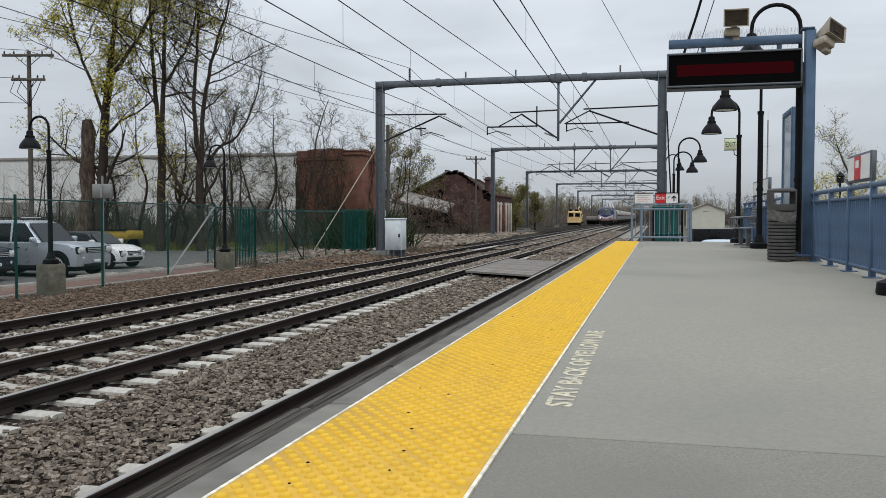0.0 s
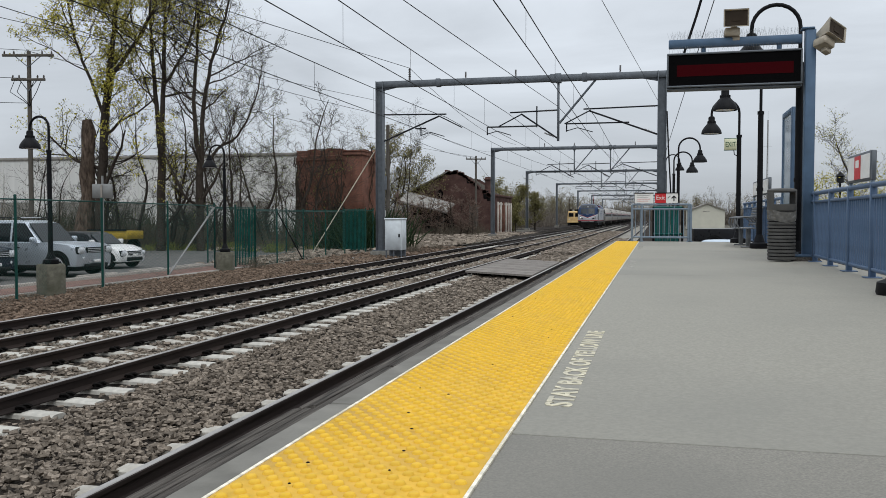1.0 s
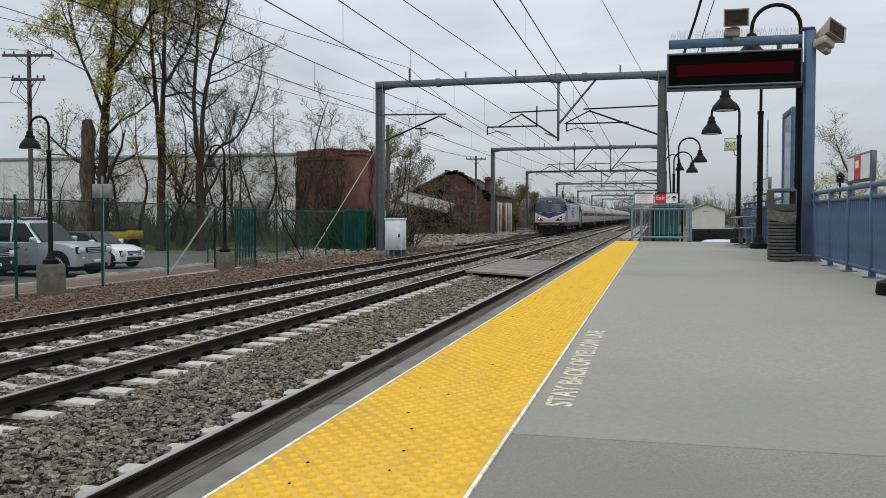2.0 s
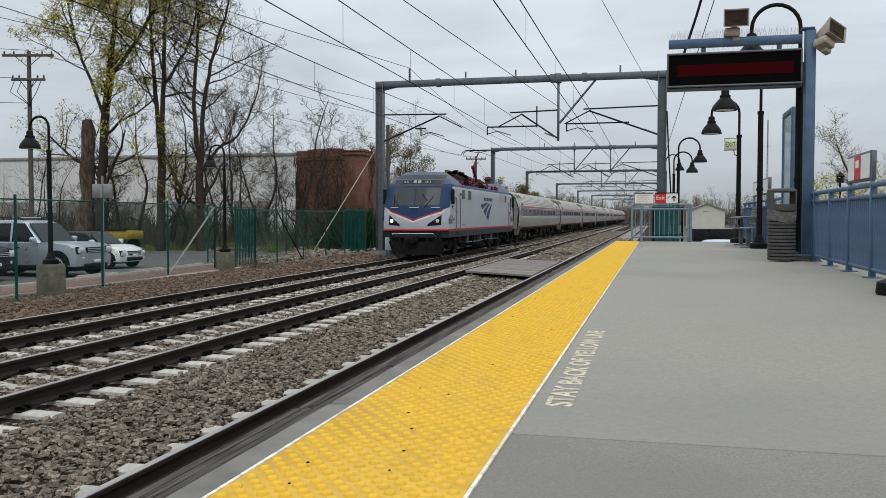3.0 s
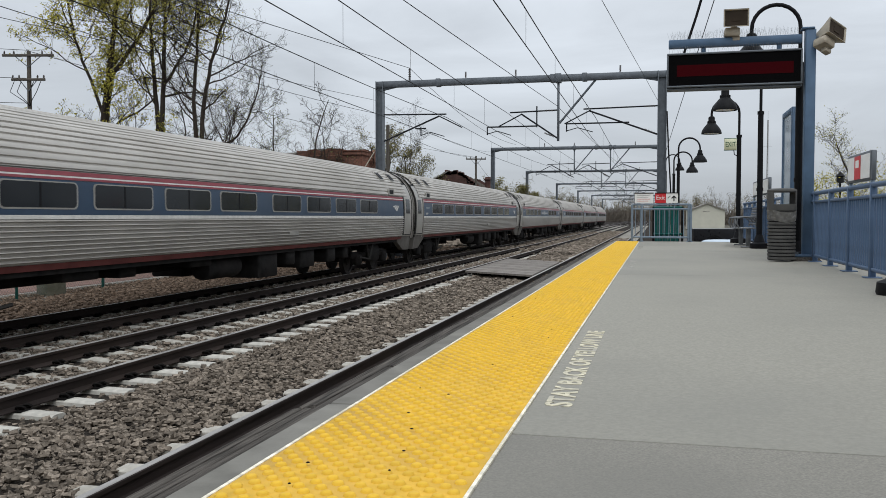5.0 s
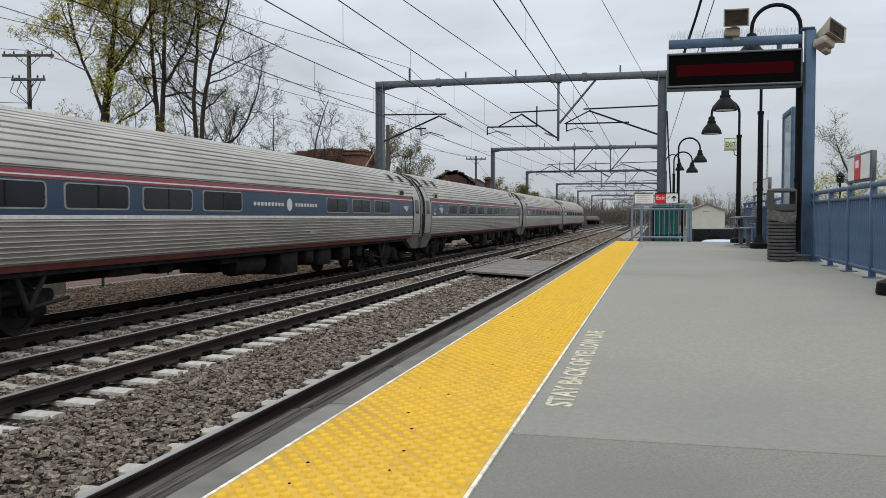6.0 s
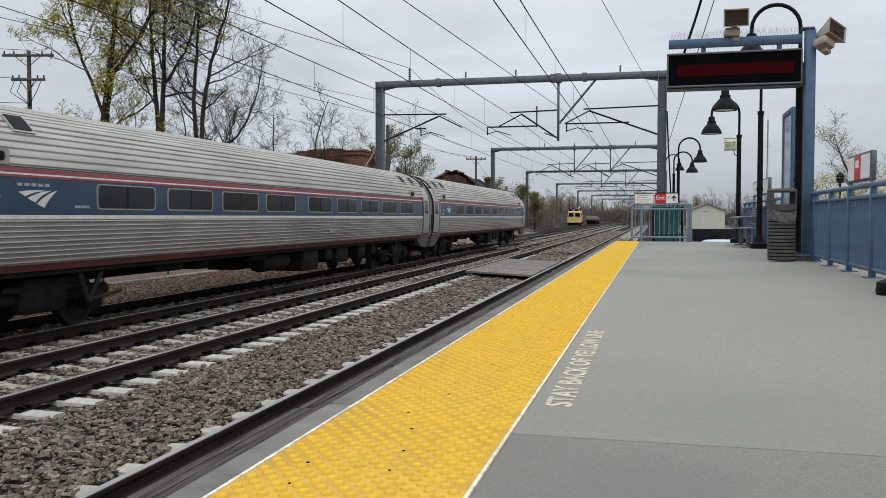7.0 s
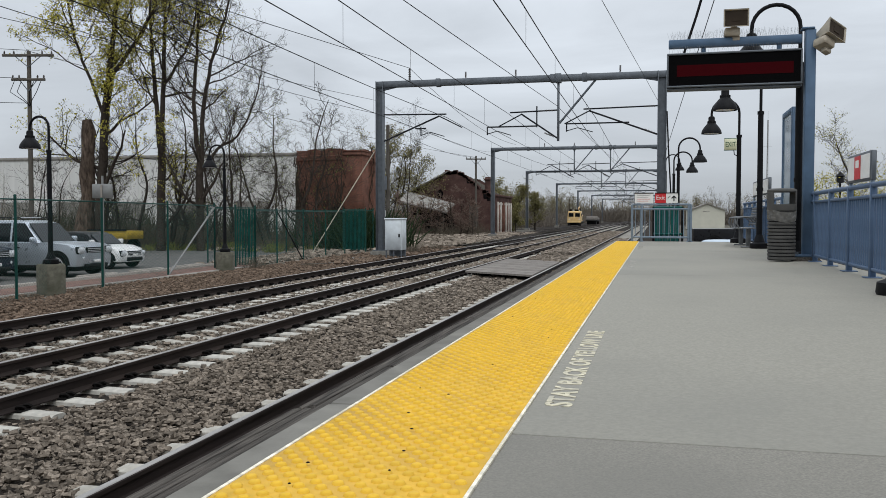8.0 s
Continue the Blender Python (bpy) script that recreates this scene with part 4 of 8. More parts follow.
lamp_post(-15.05, 19.1, GZ, 4.36, 0.56, "car park lamps", 0.76)
lamp_post(-15.56, 29.3, GZ, 4.46, 0.60, "car park lamps", 0.66)


# ---- chain-link fence ----
def fence_run(pts, h, screen, label):
    """Posts at the points, a top rail, and wire fabric or a privacy screen between them."""
    f = thing("chain_link_fence", label, "fence", None, "fence runs")
    for x, y in pts:
        part("fence_post", Build().cyl((x, y, -0.5), (x, y, GZ + h + 0.05), 0.035, n=8).lathe([(0.04, 0), (0.03, 0.03), (0.01, 0.04)], (x, y, GZ + h + 0.05), 8), M_FENCE, f)
    for (xa, ya), (xb, yb) in zip(pts, pts[1:]):
        part("top_rail", Build().cyl((xa, ya, GZ + h - 0.03), (xb, yb, GZ + h - 0.03), 0.020, n=6), M_FENCE, f)
        L = math.hypot(xb - xa, yb - ya)
        P = lambda u, z: (xa + (xb - xa) * u / L, ya + (yb - ya) * u / L, GZ + z)
        fab = Build()
        step = 0.10 if ya < 29 else 0.15
        n = int((L + h) / step)
        for k in range(n):
            for sgn in (1, -1):
                a = k * step - h
                u0, u1 = max(0.0, a), min(L, a + h)
                if u1 <= u0:
                    continue
                z0, z1 = u0 - a, u1 - a
                if sgn < 0:
                    z0, z1 = h - z0, h - z1
                fab.cyl(P(u0, z0 * 0.98), P(u1, z1 * 0.98), 0.0024 if ya < 29 else 0.0027, n=3, caps=False)
        tagged(part("wire_fabric", fab, M_FENCE, f, "green diamond wire fabric"), kind="stuff")
        if screen and ya != 29.8:
            n = int(L / 0.075)
            for k in range(n):
                a, b = P((k + 0.06) * L / n, 0.08), P((k + screen) * L / n, h - 0.08)
                w = Build()
                nx, ny = -(yb - ya) / L * 0.004, (xb - xa) / L * 0.004
                w.add([(a[0] - nx, a[1] - ny, a[2]), (b[0] - nx, b[1] - ny, a[2]), (b[0] - nx, b[1] - ny, b[2]), (a[0] - nx, a[1] - ny, b[2]),
                       (a[0] + nx, a[1] + ny, a[2]), (b[0] + nx, b[1] + ny, a[2]), (b[0] + nx, b[1] + ny, b[2]), (a[0] + nx, a[1] + ny, b[2])],
                      [(0, 1, 2, 3), (7, 6, 5, 4), (0, 4, 5, 1), (1, 5, 6, 2), (2, 6, 7, 3), (3, 7, 4, 0)])
                part("privacy_slat", w, M_SCREENG, f)
    return f


fence_run([(-14.55, 13.6), (-14.83, 17.6), (-15.1, 21.3), (-15.85, 25.9), (-16.25, 29.8)], 2.42, 0, "green chain-link fence on posts beside the car park")
fence_run([(-16.25, 29.8), (-15.85, 30.7), (-15.45, 31.6)], 2.35, 0.62, "fence corner with dense green privacy slats")
fence_run([(-15.45, 31.6), (-15.9, 34.6), (-15.95, 37.6), (-15.95, 40.4), (-15.9, 43.0)], 2.25, 0, "green chain-link fence beyond the footway")
fence_run([(-18.6, 33.5), (-18.9, 38.0), (-19.0, 42.5), (-18.9, 46.0), (-16.6, 46.6), (-15.6, 46.8)], 2.35, 0, "green chain-link fence round the far end of the lot")
fence_run([(-17.25, 46.4), (-15.9, 46.4)], 2.4, 0.72, "dense green slatted fence end")
br = thing("fence_brace", "grey diagonal pipe brace of the fence", "fence brace", None, "fence braces")
part("pipe", Build().cyl((-15.85, 25.9, GZ), (-16.2, 29.7, 2.15), 0.03, n=8), M_GREYPIPE, br)
br = thing("fence_brace", "dark diagonal pipe brace of the fence", "fence brace", None, "fence braces")
part("pipe", Build().cyl((-15.9, 34.6, 2.05), (-15.95, 37.5, GZ), 0.03, n=8), M_BLACK, br)

bx = thing("pole_sign", "pale sign board seen from behind on a fence pole", "sign", pose(-15.1, 21.25, 0))
part("pole", Build().cyl((0, 0.1, GZ), (0, 0.1, 2.95), 0.03, n=8), M_GREYPIPE, bx)
part("board", Build().box((-0.30, 0.05, 2.32), (0.34, 0.08, 2.72), 0.008), M_GREYPIPE, bx, "pale aluminium board back")
part("stiffener", Build().box((-0.02, 0.03, 2.34), (0.03, 0.05, 2.70)), M_CURB, bx)

# ---- white cabinet, guy wire, debris by the gantry ----
M_CABINET = mat("pale_cabinet_paint", (0.60, 0.635, 0.65), 0.5, var=0.08, scale=4, bump=0.03, stain=0.3, stain_col=(0.34, 0.34, 0.32), stain_scale=1.5)
cb = thing("signal_cabinet", "white metal trackside cabinet on short legs", "cabinet", pose(-12.2, 40.0, -0.1))
part("body", Build().box((-0.42, -0.35, 0.30), (0.42, 0.45, 1.76), 0.02), M_CABINET, cb, "white painted body")
part("roof", Build().box((-0.45, -0.39, 1.76), (0.45, 0.49, 1.84), 0.02), M_CABINET, cb)
part("door", Build().box((-0.38, -0.365, 0.36), (0.38, -0.352, 1.70), 0.004), M_CABINET, cb)
part("latch", Build().box((0.26, -0.39, 0.92), (0.34, -0.366, 1.08), 0.006), M_INK, cb, "dark latch plate")
for x in (-0.40, -0.02, 0.35):
    for y in (-0.3, 0.38):
        part("leg", Build().box((x, y, -0.1), (x + 0.05, y + 0.05, 0.30)), M_STEEL, cb)
part("skirt_louvre", Build().box((-0.40, 0.3, 0.0), (0.40, 0.34, 0.30)), M_STEEL, cb)
gw = Build().cyl((-17.4, 41.9, GZ - 0.1), (-14.0, 42.3, 5.15), 0.028, n=6)
tagged(gw.ob("guy_guard", mat("pale_guy_guard", (0.55, 0.50, 0.40), 0.6)), "pale guy wire guard leaning from the gantry post", "guy wire")
tagged(Build().cyl((-14.0, 42.3, 5.15), (-13.65, 42.1, 5.7), 0.012, n=5).ob("guy_wire", M_WIRE), "thin guy wire top at the gantry post", "guy wire")
for x, y, r in ((-13.7, 38.9, 20), (-13.5, 39.2, 70), (-13.4, 38.6, 130)):
    tagged(Build().box((-0.35, -0.06, 0), (0.35, 0.06, 0.05), 0.02).ob("scrap_board", M_SIGNWHITE, at=pose(x, y, -0.23 + 0.01, 0, 6, r)), "broken pale board lying on the gravel", "scrap", "scrap boards")
for p, q in (((-14.2, 33.2), (-13.0, 35.3)), ((-13.7, 34.2), (-12.6, 36.8))):
    tagged(Build().cyl((*p, -0.19), (*q, -0.17), 0.05, 0.03, 7).ob("fallen_stick", M_WOODPOLE), "pale fallen branch on the gravel", "branch", "fallen branches")


# ---- utility poles ----
def utility_pole(x, y, top, arms, lean=0.0, label="weathered wooden utility pole with crossarms"):
    p = thing("utility_pole", label, "utility pole", pose(x, y, 0, 0, lean, 13), "utility poles")
    part("pole", Build().cyl((0, 0, -0.6), (0, 0, top), 0.15, 0.11, 12), M_WOODPOLE, p)
    for z, w in arms:
        part("crossarm", Build().box((-w, -0.16, z - 0.07), (w, -0.05, z + 0.07), 0.01), M_WOODPOLE, p)
        for k in (-0.92, -0.55, 0.55, 0.92):
            part("insulator", Build().lathe([(0.02, z + 0.07), (0.06, z + 0.10), (0.03, z + 0.14), (0.06, z + 0.17), (0.03, z + 0.21), (0.045, z + 0.25)], (k * w, -0.1, 0), 8), M_INSUL, p)
        part("arm_brace", Build().cyl((-w * 0.5, -0.11, z - 0.05), (0, -0.11, z - 0.65), 0.025, n=5).cyl((w * 0.5, -0.11, z - 0.05), (0, -0.11, z - 0.65), 0.025, n=5), M_STEEL, p)
    return p


up = utility_pole(-34.3, 42.0, 11.1, ((10.85, 1.45), (9.5, 0.95)))
wz = Build()
for x0 in (-0.8, -0.4, 0.3, 0.7):
    wz.tube([(x0, -0.1, 9.4), (x0 - 0.2, -0.2, 8.8), (x0 * 0.3, -0.2, 8.3), (0.1, -0.15, 8.0)], 0.02, 5)
part("jumper_cables", wz, M_BLACK, up, "looped black jumper cables")
utility_pole(-20.05, 97.4, 8.75, ((8.4, 1.15),), 0.0, "wooden utility pole beside the brick ruin")
tr = utility_pole(-17.6, 56.0, 8.0, (), 0.0, "wooden pole with a grey transformer can")
part("transformer", Build().lathe([(0.1, 3.6), (0.24, 3.62), (0.25, 4.45), (0.2, 4.55), (0.05, 4.6)], (-0.3, -0.2, 0), 14), M_STEEL, tr, "grey transformer can")
utility_pole(-25.5, 150, 7.0, (), 0, "bare wooden pole near the woods")
utility_pole(-28.5, 140, 6.2, (), 0, "bare wooden pole near the woods")
for p, q in (((-34.3, 42, 11.15), (-70, 8, 11.2)), ((-34.5, 42, 9.6), (-70, 10, 9.5)), ((-34.3, 42, 8.2), (-70, 6, 7.6)), ((-34.3, 42, 6.3), (-28, 60, 5.6)), ((-20.05, 97.4, 8.6), (-17.6, 56, 7.9)), ((-20.05, 97.4, 8.3), (-26, 150, 6.6)), ((-34.3, 42, 11.1), (-20.05, 97.4, 8.6))):
    b = Build()
    sag_wire(b, p, q, 0.5, 0.016)
    tagged(b.ob("utility_line", M_WIRE), "dark sagging utility line between poles", "utility line", "utility lines")


# ---- buildings ----
def brick_mat(name, c1, c2, mortar, w=0.22, h=0.075):
    m = mat(name, c1, 0.9, bump=0)
    n, l = m.node_tree.nodes, m.node_tree.links
    p = n["Principled BSDF"]
    tc = n.new("ShaderNodeTexCoord")
    sep = n.new("ShaderNodeSeparateXYZ")
    l.new(tc.outputs["Object"], sep.inputs[0])
    add = n.new("ShaderNodeMath")
    l.new(sep.outputs["X"], add.inputs[0])
    l.new(sep.outputs["Y"], add.inputs[1])
    comb = n.new("ShaderNodeCombineXYZ")
    l.new(add.outputs[0], comb.inputs["X"])
    l.new(sep.outputs["Z"], comb.inputs["Y"])
    br = n.new("ShaderNodeTexBrick")
    br.inputs["Scale"].default_value = 1.0
    br.inputs["Brick Width"].default_value, br.inputs["Row Height"].default_value, br.inputs["Mortar Size"].default_value = w, h, 0.008
    br.inputs["Color1"].default_value, br.inputs["Color2"].default_value, br.inputs["Mortar"].default_value = (*c1, 1), (*c2, 1), (*mortar, 1)
    l.new(comb.outputs[0], br.inputs["Vector"])
    big = n.new("ShaderNodeTexNoise")
    big.inputs["Scale"].default_value, big.inputs["Detail"].default_value = 0.9, 7
    l.new(tc.outputs["Object"], big.inputs["Vector"])
    sr = n.new("ShaderNodeMapRange")
    sr.inputs["From Min"].default_value, sr.inputs["From Max"].default_value = 0.42, 0.7
    sr.inputs["To Max"].default_value = 0.75
    l.new(big.outputs["Fac"], sr.inputs["Value"])
    mx = n.new("ShaderNodeMix")
    mx.data_type = "RGBA"
    l.new(sr.outputs["Result"], mx.inputs["Factor"])
    l.new(br.outputs["Color"], mx.inputs["A"])
    mx.inputs["B"].default_value = (c1[0] * 0.45, c1[1] * 0.5, c1[2] * 0.5, 1)
    l.new(mx.outputs["Result"], p.inputs["Base Color"])
    bp = n.new("ShaderNodeBump")
    bp.inputs["Strength"].default_value, bp.inputs["Distance"].default_value = 0.6, 0.02
    l.new(br.outputs["Fac"], bp.inputs["Height"])
    l.new(bp.outputs["Normal"], p.inputs["Normal"])
    return m


M_BRICK = brick_mat("old_red_brick", (0.172, 0.074, 0.052), (0.215, 0.096, 0.066), (0.125, 0.088, 0.072))
M_BRICK2 = brick_mat("dark_ruin_brick", (0.098, 0.052, 0.045), (0.128, 0.066, 0.055), (0.10, 0.075, 0.065))
M_SHEET = mat("off_white_cladding", (0.62, 0.61, 0.58), 0.6, var=0.06, scale=0.6, bump=0.2, bscale=1.2, stain=0.2, stain_col=(0.48, 0.46, 0.43), stain_scale=0.1, stretch=(3, 3, 0.1))
M_ROOFGREY = mat("weathered_shed_roof", (0.26, 0.245, 0.22), 0.8, var=0.25, scale=2, bump=0.2, stain=0.4, stain_col=(0.12, 0.1, 0.085), stain_scale=0.5)
# near-black colour that stands for unlit interiors behind openings
M_INNERSHADE = mat("painted_interior_shade", (0.008, 0.007, 0.007), 0.9, var=0.3, bump=0)
M_PALEPAINT = mat("flaking_white_pilaster", (0.48, 0.44, 0.39), 0.8, var=0.2, scale=3, bump=0.2, stain=0.6, stain_col=(0.28, 0.2, 0.16), stain_scale=1.2)
M_CREAMBARN = mat("cream_barn_cladding", (0.56, 0.54, 0.45), 0.6, var=0.05, scale=1, bump=0.1, bscale=4)

tw = thing("brick_tower", "ruined round red-brick tower with a corbelled rim", "brick tower", pose(-26.6, 70, GZ))
rt = random.Random(8)
R = 3.35
n = 40
outer = lambda r, z, jit=0.0: [(r * math.cos(2 * math.pi * i / n), r * math.sin(2 * math.pi * i / n), z + (jit * (noise.noise((i * 0.9, 0.3, 2.0)) + 0.3 * rt.random()))) for i in range(n)]
part("wall", Build().loft([outer(R, -0.4), outer(R, 6.55), outer(R + 0.10, 6.62), outer(R + 0.12, 6.95), outer(R + 0.02, 7.0), outer(R + 0.04, 7.45, 0.35), outer(R - 0.4, 7.4, 0.35), outer(R - 0.4, 5.6)]), M_BRICK, tw, "round brick wall with a broken rim")
for k in range(36):
    a = 2 * math.pi * k / 36
    Build().box((-0.07, -0.1, 6.35), (0.07, 0.1, 6.56)).ob("corbel", M_BRICK, tw, "", pose(R * math.cos(a), R * math.sin(a), 0, 0, 0, math.degrees(a) + 90))
part("buttress", Build().box((1.7, -2.9, -0.4), (3.3, -1.2, 7.3), 0.04), M_BRICK, tw, "square brick pier")
part("pier_cap", Build().box((1.6, -3.0, 7.0), (3.4, -1.1, 7.15), 0.03).box((1.65, -2.95, 7.3), (3.35, -1.15, 7.42), 0.05), M_BRICK, tw)
# solid black block on the wall, no real opening: interior shade as colour
part("doorway", Build().prism([(0.75, -0.3), (1.65, -0.3), (1.65, 2.4), (1.45, 2.75), (1.2, 2.85), (0.95, 2.75), (0.75, 2.4)], "y", -3.42, -2.6), M_INNERSHADE, tw, "black block as the shade inside the arched doorway")
part("rim_grating", Build().box((-1.6, -2.6, 7.4), (0.7, -2.2, 7.56), 0.02), M_ROOFGREY, tw)

M_VINE = mat("dry_vine", (0.050, 0.036, 0.026), 0.9, var=0.3, scale=4, bump=0, piece=0.4)
vines = Build()
rv = random.Random(41)
for k in range(70):
    a, z, pts = radians(rv.uniform(175, 350)), rv.uniform(-0.2, 3.0), []
    for _ in range(rv.randrange(6, 13)):
        rr_ = R + 0.03 + rv.uniform(0.0, 0.09) + (0.14 if z > 6.4 else 0.0)
        pts.append((rr_ * math.cos(a), rr_ * math.sin(a), z))
        a, z = a + rv.uniform(-0.10, 0.10), z + rv.uniform(0.25, 0.65)
    vines.tube(pts, [0.055 - 0.035 * i / len(pts) for i in range(len(pts))], 4)
tagged(part("vines", vines, M_VINE, tw, "dry brown vines climbing the wall"), kind="stuff")

ru = thing("brick_ruin", "roofless gabled red-brick building with broken edges", "ruined building", pose(1.9, 100, GZ))
gab = [(-30.2, -0.4), (-20.6, -0.4), (-20.6, 4.3), (-21.4, 4.9), (-22.3, 5.5), (-23.2, 6.3), (-23.9, 6.85), (-24.4, 7.15), (-25.0, 7.3), (-25.6, 7.15), (-26.1, 7.28), (-26.9, 6.6), (-28.0, 6.0), (-29.2, 5.35), (-30.2, 5.0)]
part("gable_wall", Build().prism(gab, "y", 0, 0.45), M_BRICK2, ru, "ragged brick gable wall")
part("rear_gable", Build().prism([(a, b - 0.3) for a, b in gab], "y", 11.6, 12), M_BRICK2, ru)
part("side_wall", Build().box((-30.2, 0.45, -0.4), (-29.8, 11.6, 4.8)), M_BRICK2, ru)
# solid black block stands for the shade in the window
part("window_hole", Build().prism([(-27.2, 4.2), (-26.5, 4.2), (-26.45, 4.9), (-26.8, 5.25), (-27.25, 4.95)], "y", -0.02, 0.2), M_INNERSHADE, ru, "black block as the shade inside the window hole")
part("chimney", Build().box((-21.6, 1.0, 3.0), (-21.0, 1.8, 6.7), 0.03).box((-21.7, 0.9, 6.3), (-20.9, 1.9, 6.5), 0.03), M_BRICK2, ru, "brick chimney stub")
raf = Build()
for k in range(7):
    raf.cyl((-30.0 + k * 0.1, 0.6 + k * 1.6, 4.9), (-25.4, 0.6 + k * 1.6, 7.1), 0.09, n=5)
    raf.cyl((-20.8, 0.6 + k * 1.6, 4.3), (-25.4, 0.6 + k * 1.6, 7.1), 0.09, n=5)
part("bare_rafters", raf, M_WOODPOLE, ru)
part("roof_remnant", Build().add([(-30.6, -0.3, 5.0), (-25.8, -0.3, 7.45), (-25.8, 9, 7.4), (-30.6, 9, 4.9), (-30.6, -0.3, 4.85), (-25.8, -0.3, 7.3), (-25.8, 9, 7.25), (-30.6, 9, 4.75)], [(0, 1, 2, 3), (7, 6, 5, 4), (0, 4, 5, 1), (1, 5, 6, 2), (2, 6, 7, 3), (3, 7, 4, 0)]), M_ROOFGREY, ru, "torn roof remnant")
part("track_wall", Build().box((-20.6, 0.45, -0.4), (-20.2, 12, 4.35)), M_BRICK2, ru, "long brick wall facing the tracks")
part("parapet", Build().box((-20.7, 0.2, 4.35), (-20.05, 12.1, 4.6), 0.03), M_BRICK2, ru)
for k in range(6):
    y = 1.2 + k * 1.9
    part("pilaster", Build().box((-20.2, y, -0.4), (-20.02, y + 0.5, 3.75), 0.02), M_PALEPAINT if k != 2 else M_BRICK, ru, "flaking white pilaster")
    if k < 5:
        part("bricked_window", Build().box((-20.2, y + 0.72, 0.3), (-20.13, y + 1.7, 3.4), 0.02), M_BRICK, ru, "bricked-up window")
        part("window_arch", Build().box((-20.2, y + 0.62, 3.4), (-20.1, y + 1.8, 3.62), 0.02), M_PALEPAINT, ru)
rubble = Build()
rg = random.Random(17)
for (xa, za), (xb, zb) in zip(gab[2:], gab[3:]):
    for k in range(6):
        t, d = rg.random(), rg.uniform(0.1, 0.28)
        x, z = xa + (xb - xa) * t, za + (zb - za) * t
        rubble.box((x - d, -0.03, z - 0.25), (x + d, 0.48, z + rg.uniform(0.02, 0.26)), 0.02)
tagged(part("broken_edge", rubble, M_BRICK2, ru, "jagged broken brick along the gable"), kind="stuff")
part("board", Build().box((-23.3, -0.1, 0.9), (-22.2, 0.0, 3.2), 0.02), M_WOODPOLE, ru, "grey board leaning on the gable")
# black blocks on the gable stand for shaded gaps
for x, z, w, h in ((-21.3, 4.55, 0.3, 0.5), (-20.95, 4.2, 0.22, 0.4), (-23.4, 6.2, 0.2, 0.3)):
    part("wall_gap", Build().prism(rrect(x - w, x + w, z - h, z + h, 0.15), "y", -0.025, 0.2), M_INNERSHADE, ru, "black block as the shade in a wall gap")
sh = thing("lean_to_shed", "open timber shed with a weathered grey roof", "shed", pose(0, 92, GZ))
part("shed_roof", Build().add([(-27.2, -1.5, 3.75), (-21.9, -1.5, 2.45), (-22.2, 4, 3.5), (-27.8, 4, 4.9), (-27.2, -1.5, 3.6), (-21.9, -1.5, 2.3), (-22.2, 4, 3.35), (-27.8, 4, 4.75)], [(0, 1, 2, 3), (7, 6, 5, 4), (0, 4, 5, 1), (1, 5, 6, 2), (2, 6, 7, 3), (3, 7, 4, 0)]), M_ROOFGREY, sh, "sloping grey roof")
for x in (-26.8, -25.2, -23.7, -22.3):
    part("shed_post", Build().box((x - 0.08, -1.2, -0.3), (x + 0.08, -1.04, 3.6 - (x + 27.2) * 0.245), 0.01), M_WOODPOLE, sh)
for z in (0.5, 1.1):
    part("shed_board", Build().box((-26.9, -1.24, z), (-22.2, -1.2, z + 0.2)), M_WOODPOLE, sh)
# the shed's inner shade is put into the back wall's colour
part("shed_back", Build().box((-27.2, 3.6, -0.3), (-22.2, 3.8, 2.4)), M_INNERSHADE, sh, "back wall painted as interior shade")

wh = thing("warehouse", "long off-white clad warehouse behind the trees", "warehouse", pose(0, 84, GZ))
part("wall", Build().box((-85, 0, -0.4), (-36, 30, 8.3)), M_SHEET, wh, "off-white clad wall")
part("eave_trim", Build().box((-85.2, -0.12, 8.3), (-35.8, 30, 8.65), 0.03), M_ROOFGREY, wh, "dark eave trim")
for k in range(17):
    part("cladding_rib", Build().box((-84 + k * 2.9, -0.05, 0.2), (-83.86 + k * 2.9, 0.0, 8.3)), M_SHEET, wh)
for k in range(6):
    part("dock_door", Build().box((-80 + k * 7.3, -0.07, -0.2), (-76 + k * 7.3, -0.01, 3.6)), M_ROOFGREY, wh, "grey loading door")

bn = thing("metal_barn", "cream metal barn with a low gable roof", "barn", pose(0, 165, -0.3))
part("wall", Build().prism([(6.0, -0.3), (12.2, -0.3), (12.2, 3.3), (9.1, 4.45), (6.0, 3.3)], "y", 0, 18), M_CREAMBARN, bn, "cream gable wall")
part("roof", Build().add([(5.8, -0.3, 3.35), (9.1, -0.3, 4.6), (12.4, -0.3, 3.35), (5.8, 18.3, 3.35), (9.1, 18.3, 4.6), (12.4, 18.3, 3.35), (5.8, -0.3, 3.2), (9.1, -0.3, 4.45), (12.4, -0.3, 3.2)], [(0, 3, 4, 1), (1, 4, 5, 2), (0, 1, 7, 6), (1, 2, 8, 7)]), M_ROOFGREY, bn, "grey-white roof")
for k in range(6):
    part("loft_mark", Build().box((8.4 + k * 0.2, -0.03, 3.0), (8.52 + k * 0.2, -0.005, 3.15)), M_ROOFGREY, bn)


setting("side_car_park", Build().box((1.2, 43, -0.7), (40, 75, -0.02), 0.05), M_ASPHALT, "raised grey asphalt car park past the platform", "car park")

